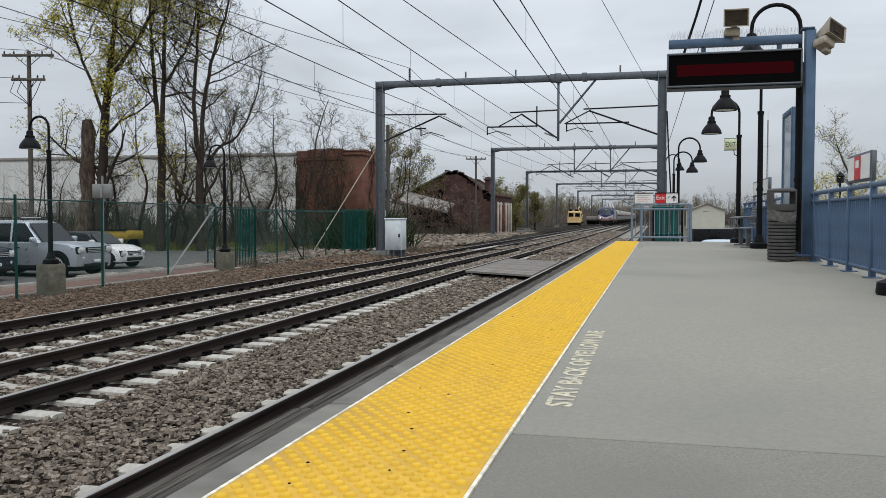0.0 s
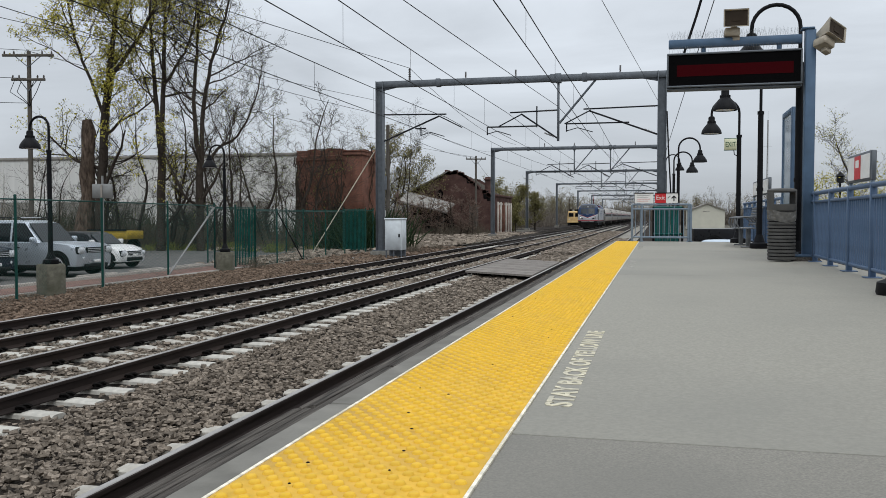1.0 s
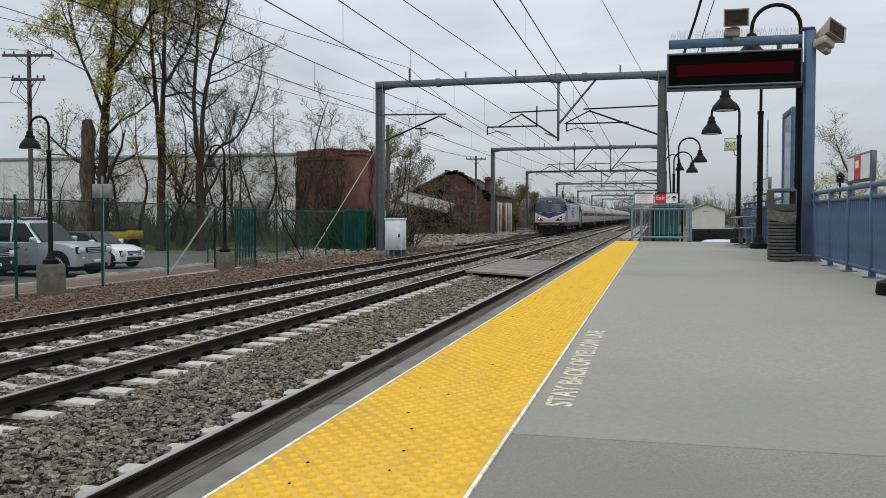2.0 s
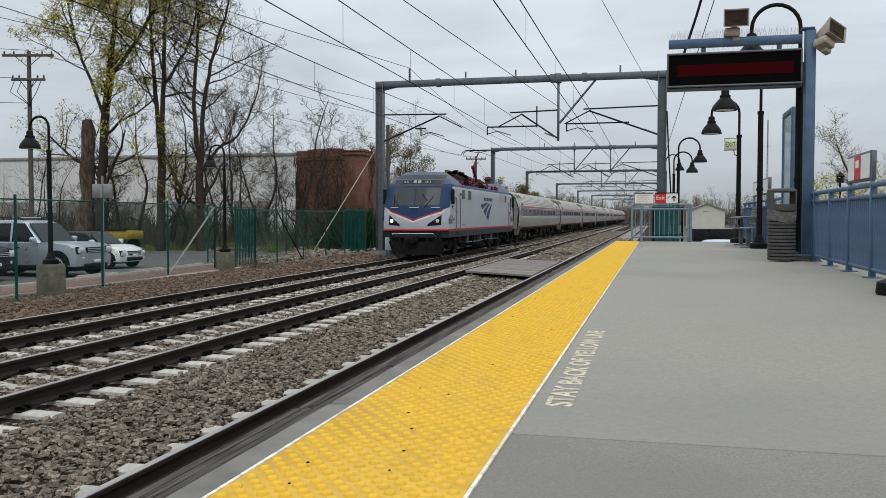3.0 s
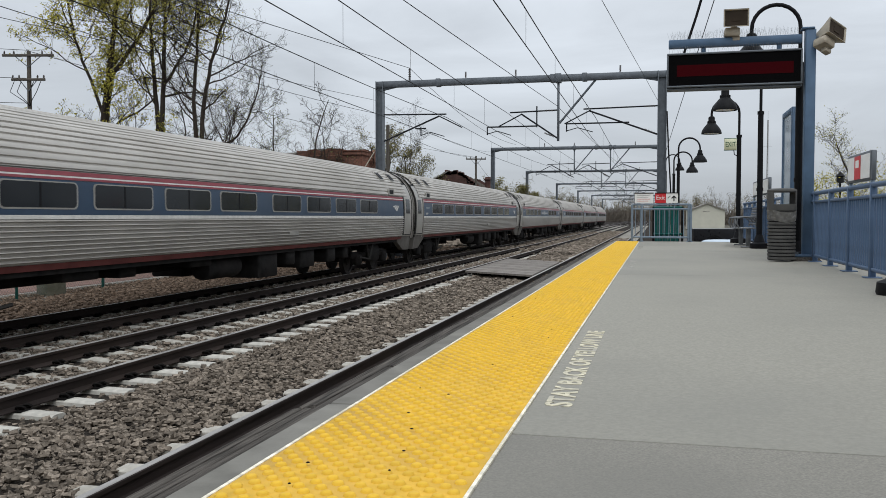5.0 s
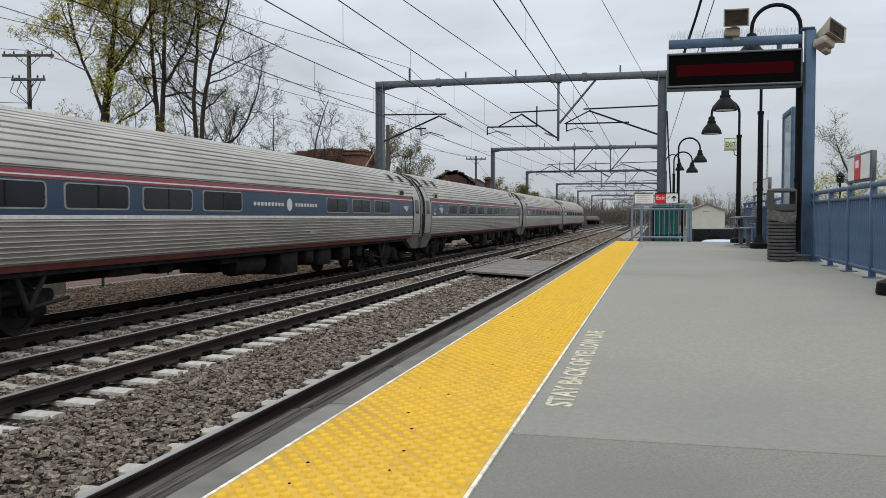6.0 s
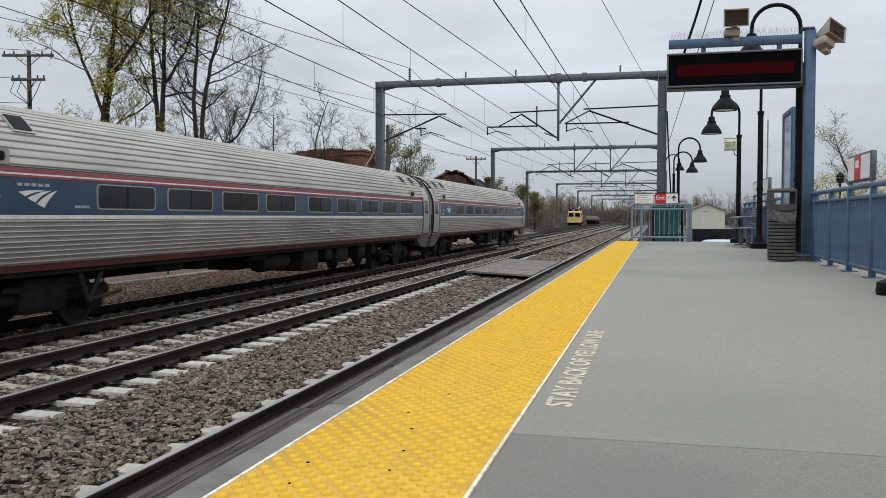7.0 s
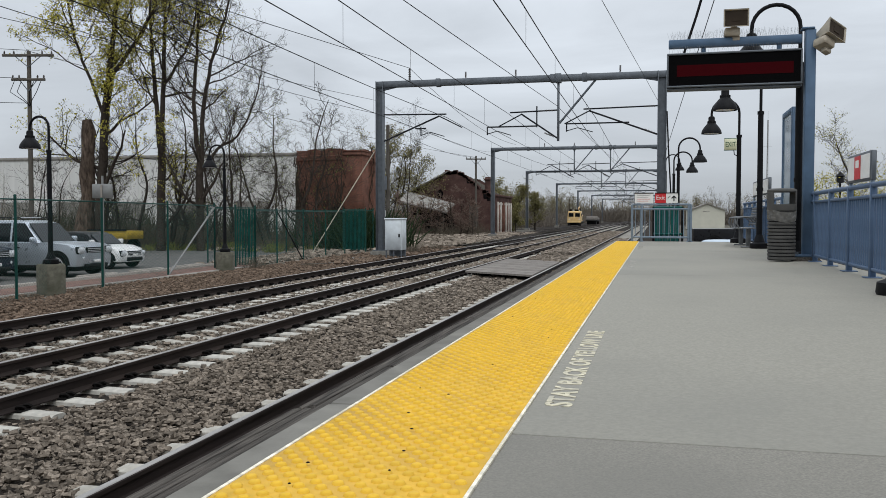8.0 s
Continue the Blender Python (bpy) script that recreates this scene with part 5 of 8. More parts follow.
mast = Build()
for dx, dy in ((-0.12, 0), (0.12, 0), (0, 0.2)):
    mast.cyl((dx, dy, -0.6), (dx * 0.4, dy * 0.4, 14.4), 0.03, n=5)
for k in range(28):
    mast.cyl((-0.11 + 0.002 * k, 0, 0.5 * k), (0.11 - 0.002 * k, 0, 0.5 * k + 0.5), 0.014, n=4)
mast.cyl((0, 0, 14.4), (0, 0, 15.6), 0.02, n=4).cyl((-0.5, 0, 11.0), (0.5, 0, 11.0), 0.02, n=4)
tagged(mast.ob("radio_mast", M_GREYPIPE, at=pose(14.1, 120, 0)), "thin pale lattice radio mast beyond the car park", "mast")
yl = thing("yard_lamp", "small black lantern on a post past the railing", "street lamp", pose(11.46, 60, 0))
part("post", Build().cyl((0, 0, -0.6), (0, 0, 4.0), 0.07, 0.06, 8), M_BLACK, yl)
part("lantern", Build().lathe([(0.08, 3.95), (0.3, 4.0), (0.22, 4.15), (0.2, 4.35), (0.32, 4.4), (0.1, 4.6), (0.02, 4.7)], (0, 0, 0), 10), M_BLACK, yl, "dark lantern head")


# ---- vehicles ----
M_SILVERCAR = mat("silver_car_paint", (0.47, 0.51, 0.55), 0.3, metal=0.6, var=0.04, scale=3, bump=0)
M_WHITECAR = mat("white_car_paint", (0.74, 0.74, 0.72), 0.25, var=0.03, scale=3, bump=0)
M_DARKCAR = mat("dark_blue_car_paint", (0.030, 0.038, 0.052), 0.25, metal=0.2, var=0.05, bump=0)
M_BLACKCAR = mat("black_pickup_paint", (0.018, 0.018, 0.02), 0.3, var=0.05, bump=0)
M_PALECAR = mat("pale_blue_car_paint", (0.50, 0.58, 0.66), 0.22, metal=0.2, var=0.03, bump=0)
M_CARGLASS = glass("car_glass", (0.010, 0.012, 0.014), 0.08)
M_TYRE = mat("tyre_rubber", (0.008, 0.008, 0.008), 0.85, var=0.2, scale=10, bump=0.2)
M_RIM = mat("alloy_rim", (0.55, 0.55, 0.56), 0.35, metal=0.3, var=0.1, bump=0)
M_TRIM = mat("black_trim", (0.009, 0.009, 0.009), 0.6, var=0.1, bump=0.05)
M_LENS = mat("clear_lamp_lens", (0.55, 0.57, 0.58), 0.12, var=0.1, scale=14, bump=0.1)


def car_wheel(parent, x, y, r, s):
    w = new("wheel")
    w.parent, w.matrix_basis = parent, pose(x, y, r)
    part("tyre", Build().lathe([(r * 0.62, -0.1), (r * 0.95, -0.11), (r, -0.07), (r, 0.07), (r * 0.95, 0.11), (r * 0.62, 0.1)], (0, 0, 0), 24, "y"), M_TYRE, w)
    rim = Build().lathe([(r * 0.05, s * 0.06), (r * 0.64, s * 0.06), (r * 0.66, s * 0.1), (r * 0.6, s * 0.105), (r * 0.58, s * 0.075), (r * 0.05, s * 0.075)], (0, 0, 0), 20, "y")
    for k in range(7):
        a = 2 * math.pi * k / 7
        rim.cyl((0, s * 0.09, 0), (r * 0.6 * math.cos(a), s * 0.095, r * 0.6 * math.sin(a)), r * 0.08, n=5)
    part("rim", rim, M_RIM, w)


def road_car(name, label, at, L, W, paint, lower, cabin, wheels, r, group="parked cars", roof_paint=None, rack=False, pillar=0.08):
    """lower and cabin: side outlines (x forward, z). The front is at x = L / 2."""
    c = thing(name, label, "car", at, group)
    hw = W / 2
    def shell(outline, half, tuck, z_ref):
        b = Build()
        rings = []
        lay = [(-half, 0.10), (-half + 0.06, 0.03), (-half * 0.5, 0.0), (half * 0.5, 0.0), (half - 0.06, 0.03), (half, 0.10)]
        cx = sum(p[0] for p in outline) / len(outline)
        cz = sum(p[1] for p in outline) / len(outline)
        for y, ins in lay:
            ring = []
            for x, z in outline:
                lean = max(0.0, z - z_ref) * tuck
                yy = math.copysign(max(0.0, abs(y) - lean), y)
                dx, dz = cx - x, cz - z
                m = math.hypot(dx, dz) or 1
                bulge = 0.5 * (abs(y) / half) ** 4 * 0.18 if abs(dx) > L * 0.3 else 0
                ring.append((x + dx / m * ins + math.copysign(bulge, dx), yy, z + dz / m * ins * 0.5))
            rings.append(ring)
        return b.loft(rings)
    part("body", shell(lower, hw, 0.0, 0), paint, c, "painted body")
    part("roof", shell(cabin, hw - 0.05, 0.16, min(p[1] for p in cabin)), roof_paint or paint, c, "roof and pillars")
    z0, z1 = min(p[1] for p in cabin), max(p[1] for p in cabin)
    xs0, xs1 = min(p[0] for p in cabin), max(p[0] for p in cabin)
    front_top = max(p[0] for p in cabin if p[1] > z1 - 0.085)
    rear_top = min(p[0] for p in cabin if p[1] > z1 - 0.085)
    za, zb = z0 + 0.05, z1 - 0.10
    fx = lambda z: xs1 + (front_top - xs1) * (z - z0) / (z1 - z0)
    rx = lambda z: xs0 + (rear_top - xs0) * (z - z0) / (z1 - z0)
    ya = lambda z: hw - 0.05 - (z - z0) * 0.16 + 0.004
    nwin = 3 if L > 4.3 else 2
    span0, span1 = rx(za) + 0.12, fx(za) - 0.16
    for s in (-1, 1):
        for k in range(nwin):
            a = span0 + (span1 - span0) * k / nwin + (pillar / 2 if k else 0)
            b2 = span0 + (span1 - span0) * (k + 1) / nwin - (pillar / 2 if k < nwin - 1 else 0)
            at_ = max(a, rx(zb) + 0.1)
            bt = min(b2, fx(zb) - 0.1)
            q = [(a, s * ya(za), za), (b2, s * ya(za), za), (bt, s * ya(zb), zb), (at_, s * ya(zb), zb)]
            q2 = [(x, y - s * 0.02, z) for x, y, z in q]
            part("side_window", Build().add(q + q2, [(0, 1, 2, 3), (7, 6, 5, 4), (0, 4, 5, 1), (1, 5, 6, 2), (2, 6, 7, 3), (3, 7, 4, 0)]), M_CARGLASS, c, "dark side window")
        part("mirror", Build().box((fx(za) - 0.30, s * (hw - 0.02), za - 0.02), (fx(za) - 0.12, s * (hw + 0.17), za + 0.16), 0.04), paint, c, "door mirror")
        part("door_handle", Build().box((0.0, s * (hw + 0.002), z0 - 0.16), (0.2, s * (hw + 0.03), z0 - 0.12), 0.01), M_TRIM, c)
        part("sill_trim", Build().box((wheels[0] + r, s * (hw - 0.05), 0.28), (wheels[1] - r, s * (hw + 0.006), 0.40), 0.01), M_TRIM, c)
    ws = [(fx(za) + 0.006, -ya(za) + 0.1, za), (fx(za) + 0.006, ya(za) - 0.1, za), (fx(zb) + 0.012, ya(zb) - 0.1, zb), (fx(zb) + 0.012, -ya(zb) + 0.1, zb)]
    part("windscreen", Build().add(ws + [(x - 0.03, y, z - 0.02) for x, y, z in ws], [(0, 1, 2, 3), (7, 6, 5, 4), (0, 4, 5, 1), (1, 5, 6, 2), (2, 6, 7, 3), (3, 7, 4, 0)]), M_CARGLASS, c, "sloping windscreen")
    for x in wheels:
        for s in (-1, 1):
            arch = [((r + 0.09) * math.cos(radians(a)), (r + 0.09) * math.sin(radians(a))) for a in range(0, 181, 15)]
            part("wheel_arch", Build().prism([(x + a, r + b) for a, b in arch], "y", s * (hw - 0.2), s * (hw + 0.004)), M_TRIM, c, "dark wheel arch")
            car_wheel(c, x, s * (hw - 0.06), r, s)
    f = L / 2
    hz = max(p[1] for p in lower if p[0] > f * 0.8)
    part("grille", Build().box((f - 0.13, -hw * 0.52, hz - 0.28), (f + 0.006, hw * 0.52, hz - 0.09), 0.02), M_TRIM, c, "dark grille")
    for k in range(3):
        part("grille_bar", Build().box((f - 0.02, -hw * 0.5, hz - 0.26 + k * 0.055), (f + 0.014, hw * 0.5, hz - 0.24 + k * 0.055)), M_RIM, c)
    for s in (-1, 1):
        part("headlight_housing", Build().box((f - 0.28, s * hw * 0.535, hz - 0.305), (f - 0.045, s * hw * 0.945, hz - 0.065), 0.04), M_TRIM, c, "dark headlight surround")
        part("headlight", Build().box((f - 0.26, s * hw * 0.56, hz - 0.29), (f - 0.03, s * hw * 0.93, hz - 0.08), 0.04), M_LENS, c, "clear headlight")
        part("fog_light", Build().lathe([(0.01, 0.0), (0.05, 0.0), (0.05, 0.03), (0.01, 0.035)], (f - 0.06, s * hw * 0.66, hz - 0.45), 12, "x"), M_LENS, c)
    part("bumper_intake", Build().box((f - 0.1, -hw * 0.6, 0.30), (f + 0.012, hw * 0.6, 0.44), 0.02), M_TRIM, c, "black lower intake")
    part("plate_bar", Build().box((f, -0.16, 0.47), (f + 0.022, 0.16, 0.56), 0.004), M_SIGNWHITE, c, "blank plate")
    part("underbody", Build().box((-f + 0.3, -hw + 0.2, 0.2), (f - 0.3, hw - 0.2, 0.42)), M_TRIM, c)
    if rack:
        for s in (-1, 1):
            part("roof_rail", Build().tube([(rear_top + 0.1, s * (hw - 0.3), z1), (rear_top + 0.25, s * (hw - 0.3), z1 + 0.08), (front_top - 0.3, s * (hw - 0.3), z1 + 0.08), (front_top - 0.15, s * (hw - 0.3), z1)], 0.022, 6), M_TRIM, c)
        for x in (rear_top + 0.5, front_top - 0.6):
            part("cross_bar", Build().box((x, -hw + 0.28, z1 + 0.07), (x + 0.07, hw - 0.28, z1 + 0.1), 0.01), M_RIM, c)
    return c


suv_low = [(-2.4, 0.42), (-2.42, 0.95), (-2.36, 1.12), (0.75, 1.15), (1.6, 1.13), (2.2, 1.07), (2.36, 0.98), (2.42, 0.6), (2.36, 0.36), (-2.3, 0.34)]
suv_cab = [(-2.36, 1.11), (-2.22, 1.80), (-1.9, 1.87), (0.0, 1.86), (0.28, 1.80), (1.02, 1.12)]
road_car("suv_car", "silver boxy off-road car parked nose to the kerb", pose(-20.55, 25.3, -0.185), 4.83, 1.92, M_SILVERCAR, suv_low, suv_cab, (-1.4, 1.60), 0.40, rack=True)
road_car("suv_car", "dark blue sports utility car parked beside a silver one", pose(-21.75, 22.3, -0.185), 4.6, 1.88, M_DARKCAR, [(x * 0.95, z * 0.95) for x, z in suv_low], [(x * 0.95, z * 0.95) for x, z in suv_cab], (-1.4, 1.32), 0.36)
mini_low = [(-1.85, 0.38), (-1.88, 0.75), (-1.8, 0.92), (0.65, 0.93), (1.3, 0.88), (1.72, 0.76), (1.86, 0.6), (1.87, 0.38), (1.8, 0.26), (-1.8, 0.26)]
mini_cab = [(-1.82, 0.90), (-1.62, 1.30), (-1.4, 1.39), (-0.1, 1.41), (0.25, 1.36), (0.88, 0.90)]
road_car("small_car", "small white hatchback with a dark roof", pose(-21.4, 29.6, -0.185), 3.72, 1.68, M_WHITECAR, mini_low, mini_cab, (-1.25, 1.2), 0.30, roof_paint=M_BLACKCAR)
pk_low = [(-2.8, 0.6), (-2.8, 1.2), (-0.6, 1.22), (1.0, 1.18), (2.5, 1.1), (2.75, 0.95), (2.8, 0.55), (-2.7, 0.5)]
pk_cab = [(-0.75, 1.18), (-0.62, 1.75), (-0.4, 1.83), (0.7, 1.82), (0.95, 1.76), (1.6, 1.16)]
road_car("pickup_truck", "black pickup truck parked past the platform", pose(4.6, 47.0, -0.02), 5.6, 1.95, M_BLACKCAR, pk_low, pk_cab, (-1.7, 1.75), 0.40, "cars past the platform")
road_car("saloon_car", "pale blue saloon car parked past the platform", pose(3.1, 39.5, -0.62, 0, 0, 62), 4.5, 1.8, M_PALECAR, [(x * 0.93, z * 0.8) for x, z in suv_low], [(-1.7, 0.9), (-1.1, 1.38), (-0.8, 1.43), (0.2, 1.43), (0.5, 1.38), (1.2, 0.9)], (-1.35, 1.35), 0.32, "cars past the platform")
yt = thing("yellow_trailer", "yellow equipment trailer behind the fence", "trailer", pose(-29.4, 42.0, GZ))
M_YTRUCK = mat("faded_yellow_paint", (0.34, 0.24, 0.035), 0.6, var=0.2, scale=3, bump=0.1)
part("bed", Build().box((-0.7, -0.8, 0.75), (1.7, 0.8, 1.2), 0.03), M_YTRUCK, yt)
part("side_rail", Build().box((-0.7, -0.84, 1.2), (1.7, -0.8, 1.3)), M_TRIM, yt)
for x in (0.0, 1.1):
    car_wheel(yt, x, -0.75, 0.38, -1), car_wheel(yt, x, 0.75, 0.38, 1)

# yellow track machine on the siding
mw = thing("track_machine", "cream-yellow rail maintenance vehicle standing on the siding", "rail vehicle", pose(T3 - 5.0, 167, 0))
M_MOW = mat("machine_yellow", (0.62, 0.43, 0.20), 0.5, var=0.15, scale=2, bump=0.05, stain=0.35, stain_col=(0.3, 0.17, 0.06), stain_scale=0.8)
part("chassis", Build().box((-1.25, 0, 0.5), (1.25, 7.5, 0.9), 0.04).box((-1.1, 0.4, 0.2), (1.1, 2.4, 0.5), 0.05), M_TRIM, mw, "dark frame and underframe")
part("cab", Build().loft([[(-1.3, 0.1, 0.9), (1.3, 0.1, 0.9), (1.3, 3.0, 0.9), (-1.3, 3.0, 0.9)], [(-1.3, 0.05, 1.75), (1.3, 0.05, 1.75), (1.3, 3.0, 1.75), (-1.3, 3.0, 1.75)], [(-1.22, 0.25, 2.78), (1.22, 0.25, 2.78), (1.22, 3.0, 2.78), (-1.22, 3.0, 2.78)], [(-1.1, 0.4, 2.9), (1.1, 0.4, 2.9), (1.1, 2.9, 2.9), (-1.1, 2.9, 2.9)]]), M_MOW, mw, "cream-yellow cab")
for a, b in ((-1.08, -0.14), (0.14, 1.08)):
    part("cab_window", Build().prism([(a, 1.8), (b, 1.8), (b - 0.03, 2.5), (a + 0.03, 2.5)], "y", 0.02, 0.3), M_CARGLASS, mw, "dark cab window")
for y in (0.6, 1.75):
    part("side_window", Build().box((1.2, y, 1.85), (1.302, y + 0.85, 2.45), 0.02), M_CARGLASS, mw, "dark side window")
part("engine_hood", Build().box((-1.1, 3.1, 0.9), (1.1, 7.3, 2.2), 0.1), M_MOW, mw, "yellow engine hood")
for k in range(5):
    part("hood_louvre", Build().box((1.09, 3.4 + k * 0.75, 1.2), (1.115, 3.9 + k * 0.75, 1.9), 0.01), M_TRIM, mw)
part("buffer_beam", Build().box((-1.3, -0.2, 0.62), (1.3, 0.05, 1.0), 0.03), M_MOW, mw, "yellow buffer beam")
part("step_guard", Build().box((-1.25, -0.12, 0.1), (-0.8, 0.1, 0.6), 0.02).box((0.8, -0.12, 0.1), (1.25, 0.1, 0.6), 0.02), M_TRIM, mw)
part("roof_rack", Build().box((-0.95, 0.5, 2.9), (-0.45, 1.0, 3.25), 0.05).box((0.1, 0.5, 2.9), (0.75, 1.5, 3.2), 0.05).cyl((-1.1, 1.5, 2.85), (-1.1, 1.5, 4.3), 0.035, n=5).cyl((0.9, 2.2, 2.85), (0.9, 2.2, 3.5), 0.12, n=8), M_TRIM, mw, "dark roof gear")
part("roof_lamp", Build().box((-0.3, 0.35, 2.9), (-0.05, 0.5, 3.15), 0.03).box((0.85, 0.4, 2.9), (1.05, 0.55, 3.1), 0.03), M_LENS, mw, "pale roof lamps")
part("crane_boom", Build().cyl((0.2, 6.3, 2.2), (0.6, 4.2, 3.7), 0.13, n=8).cyl((0.6, 4.2, 3.7), (0.5, 2.9, 3.4), 0.1, n=8), M_MOW, mw, "folded yellow crane boom")
for s in (-1, 1):
    part("lamp", Build().lathe([(0.02, -0.03), (0.12, -0.03), (0.12, 0.03), (0.02, 0.03)], (s * 0.95, 0.03, 1.35), 12, "y"), M_LENS, mw, "round headlamp")
for y in (1.2, 6.0):
    w = Build()
    for s in (-1, 1):
        w.lathe([(0.05, s * 0.80), (0.42, s * 0.80), (0.42, s * 0.70), (0.05, s * 0.68)], (0, y, 0.42), 18, "x")
    part("wheelset", w, M_TRIM, mw)
fc = thing("flat_wagon", "low loaded flat wagon behind the track machine", "rail vehicle", pose(T3 - 4.5, 205, 0))
part("deck", Build().box((-1.3, 0, 0.7), (1.3, 14, 1.0), 0.03), M_TRIM, fc)
for y in (2, 12):
    part("bogie", Build().box((-1.1, y - 1, 0.0), (1.1, y + 1, 0.7), 0.1), M_TRIM, fc)
part("load", Build().box((-1.2, 0.5, 1.0), (1.2, 5, 1.9), 0.1).box((-1.1, 6, 1.0), (1.1, 13, 1.6), 0.1), M_PLANK, fc, "rusty brown load")


# ---- trees and brush ----
M_BARK = mat("grey_brown_bark", (0.052, 0.042, 0.034), 0.9, var=0.3, scale=9, bump=0.5, bscale=25, stretch=(2, 2, 0.4), piece=0.15)
M_TWIG = mat("brown_twigs", (0.048, 0.038, 0.030), 0.9, var=0.2, scale=9, bump=0, piece=0.25)
# paler than the near twigs: distance haze is painted into this colour
M_HAZETWIG = mat("haze_paled_branches", (0.15, 0.128, 0.105), 0.9, var=0.2, scale=2, bump=0, piece=0.3)
M_SHRUB = mat("pale_red_shrub_twigs", (0.17, 0.12, 0.095), 0.9, var=0.2, scale=4, bump=0, piece=0.3)
M_LEAF = mat("young_yellow_leaf", (0.40, 0.36, 0.065), 0.7, var=0.2, scale=3, bump=0, piece=0.4)
M_BUD2 = mat("olive_bud_haze", (0.20, 0.18, 0.075), 0.8, var=0.2, scale=3, bump=0, piece=0.5)
M_BUD = mat("tan_bud_haze", (0.23, 0.20, 0.11), 0.8, var=0.2, scale=3, bump=0, piece=0.5)
M_LEAF2 = mat("young_green_leaf", (0.21, 0.23, 0.07), 0.7, var=0.2, scale=3, bump=0, piece=0.4)
M_BRUSH = mat("dead_brush", (0.12, 0.10, 0.075), 0.9, var=0.3, scale=5, bump=0, piece=0.4)


def grow(rng, base, height, r0, depth, spread, kids, lean=(0, 0), rise=0.25, curl=0.16, first=0.25, thin=0.0075, reach=1.0, coarse=False):
    """Limbs of a tree: lists of segments (p, q, r, s) for thick wood and for twigs, and the twig ends."""
    wood, twig, tips = [], [], []

    def limb(p, d, length, r, level):
        steps = 12 if level == 0 else 8 if level == 1 else 4 if level == 2 else 3
        if coarse:
            steps = (7, 4, 2, 2)[level]
        pts = [p]
        rad = [r]
        for k in range(steps):
            d = (d + Vector((rng.uniform(-1, 1), rng.uniform(-1, 1), rng.uniform(-0.6, 0.8))) * (curl * 0.9 if level == 0 else curl * 2.5) + Vector((0, 0, rise * 0.12))).normalized()
            p = p + d * (length / steps)
            pts.append(p)
            rad.append(r * (1 - (0.88 if level == 0 else 0.62) * (k + 1) / steps))
        out = wood if level < 2 else twig
        for k in range(steps):
            out.append((pts[k], pts[k + 1], rad[k], rad[k + 1]))
        if level >= depth:
            tips.append(pts[-1])
            tips.append(pts[-2])
            return
        n = kids[min(level, len(kids) - 1)]
        for k in range(n):
            f = first + (1 - first) * (k + rng.random()) / n if level == 0 else 0.2 + 0.8 * (k + rng.random()) / n
            i = min(steps - 1, int(f * steps))
            q = pts[i].lerp(pts[i + 1], f * steps - i) if i < steps else pts[-1]
            dd = (pts[i + 1] - pts[i]).normalized()
            side = Vector((rng.uniform(-1, 1), rng.uniform(-1, 1), rng.uniform(-0.25, 0.4))).normalized()
            nd = (dd * (1 - spread) + side * spread + Vector((0, 0, rise if level == 0 else rise * 0.35))).normalized()
            ln = length * (reach * rng.uniform(0.22, 0.42) * (1.25 - 0.65 * f) if level == 0 else rng.uniform(0.40, 0.66) * (1.15 - 0.4 * f))
            limb(q, nd, ln, max(thin, rad[i] * (rng.uniform(0.20, 0.34) if level < 1 else rng.uniform(0.34, 0.52))), level + 1)

    limb(Vector(base), Vector((lean[0], lean[1], 1)).normalized(), height, r0, 0)
    return wood, twig, tips


def segs_mesh(name, segs, sides, material):
    a = np.array([tuple(s[0]) for s in segs])
    b = np.array([tuple(s[1]) for s in segs])
    ra, rb = np.array([s[2] for s in segs]), np.array([s[3] for s in segs])
    d = b - a
    d /= np.linalg.norm(d, axis=1)[:, None] + 1e-9
    ref = np.where(np.abs(d[:, 2:3]) > 0.9, np.array([[1.0, 0, 0]]), np.array([[0, 0, 1.0]]))
    u = np.cross(d, ref)
    u /= np.linalg.norm(u, axis=1)[:, None] + 1e-9
    w = np.cross(d, u)
    ang = 2 * np.pi * np.arange(sides) / sides
    off = u[:, None] * np.cos(ang)[None, :, None] + w[:, None] * np.sin(ang)[None, :, None]
    v = np.concatenate([a[:, None] + off * ra[:, None, None], b[:, None] + off * rb[:, None, None]], 1).reshape(-1, 3)
    k = np.arange(sides)
    q = np.stack([k, (k + 1) % sides, sides + (k + 1) % sides, sides + k], 1)
    f = (q[None] + 2 * sides * np.arange(len(segs))[:, None, None]).reshape(-1, 4)
    return raw_mesh(name, v, f, material, True)


def leaf_mesh(name, tips, per, size, scatter, material, seed):
    r = np.random.RandomState(seed)
    t = np.repeat(np.array([tuple(p) for p in tips]), per, axis=0)
    t = t + r.normal(0, scatter, t.shape)
    n = len(t)
    u = r.normal(size=(n, 3))
    u /= np.linalg.norm(u, axis=1)[:, None]
    w = np.cross(u, r.normal(size=(n, 3)))
    w /= np.linalg.norm(w, axis=1)[:, None]
    s = size * r.uniform(0.55, 1.3, n)[:, None]
    bend = np.cross(u, w) * s * 0.25
    v = np.stack([t - u * s, t + w * s * 0.55 + bend, t + u * s, t - w * s * 0.55 + bend], 1).reshape(-1, 3)
    f = np.arange(4 * n).reshape(-1, 4)
    return raw_mesh(name, v, f, material, False)


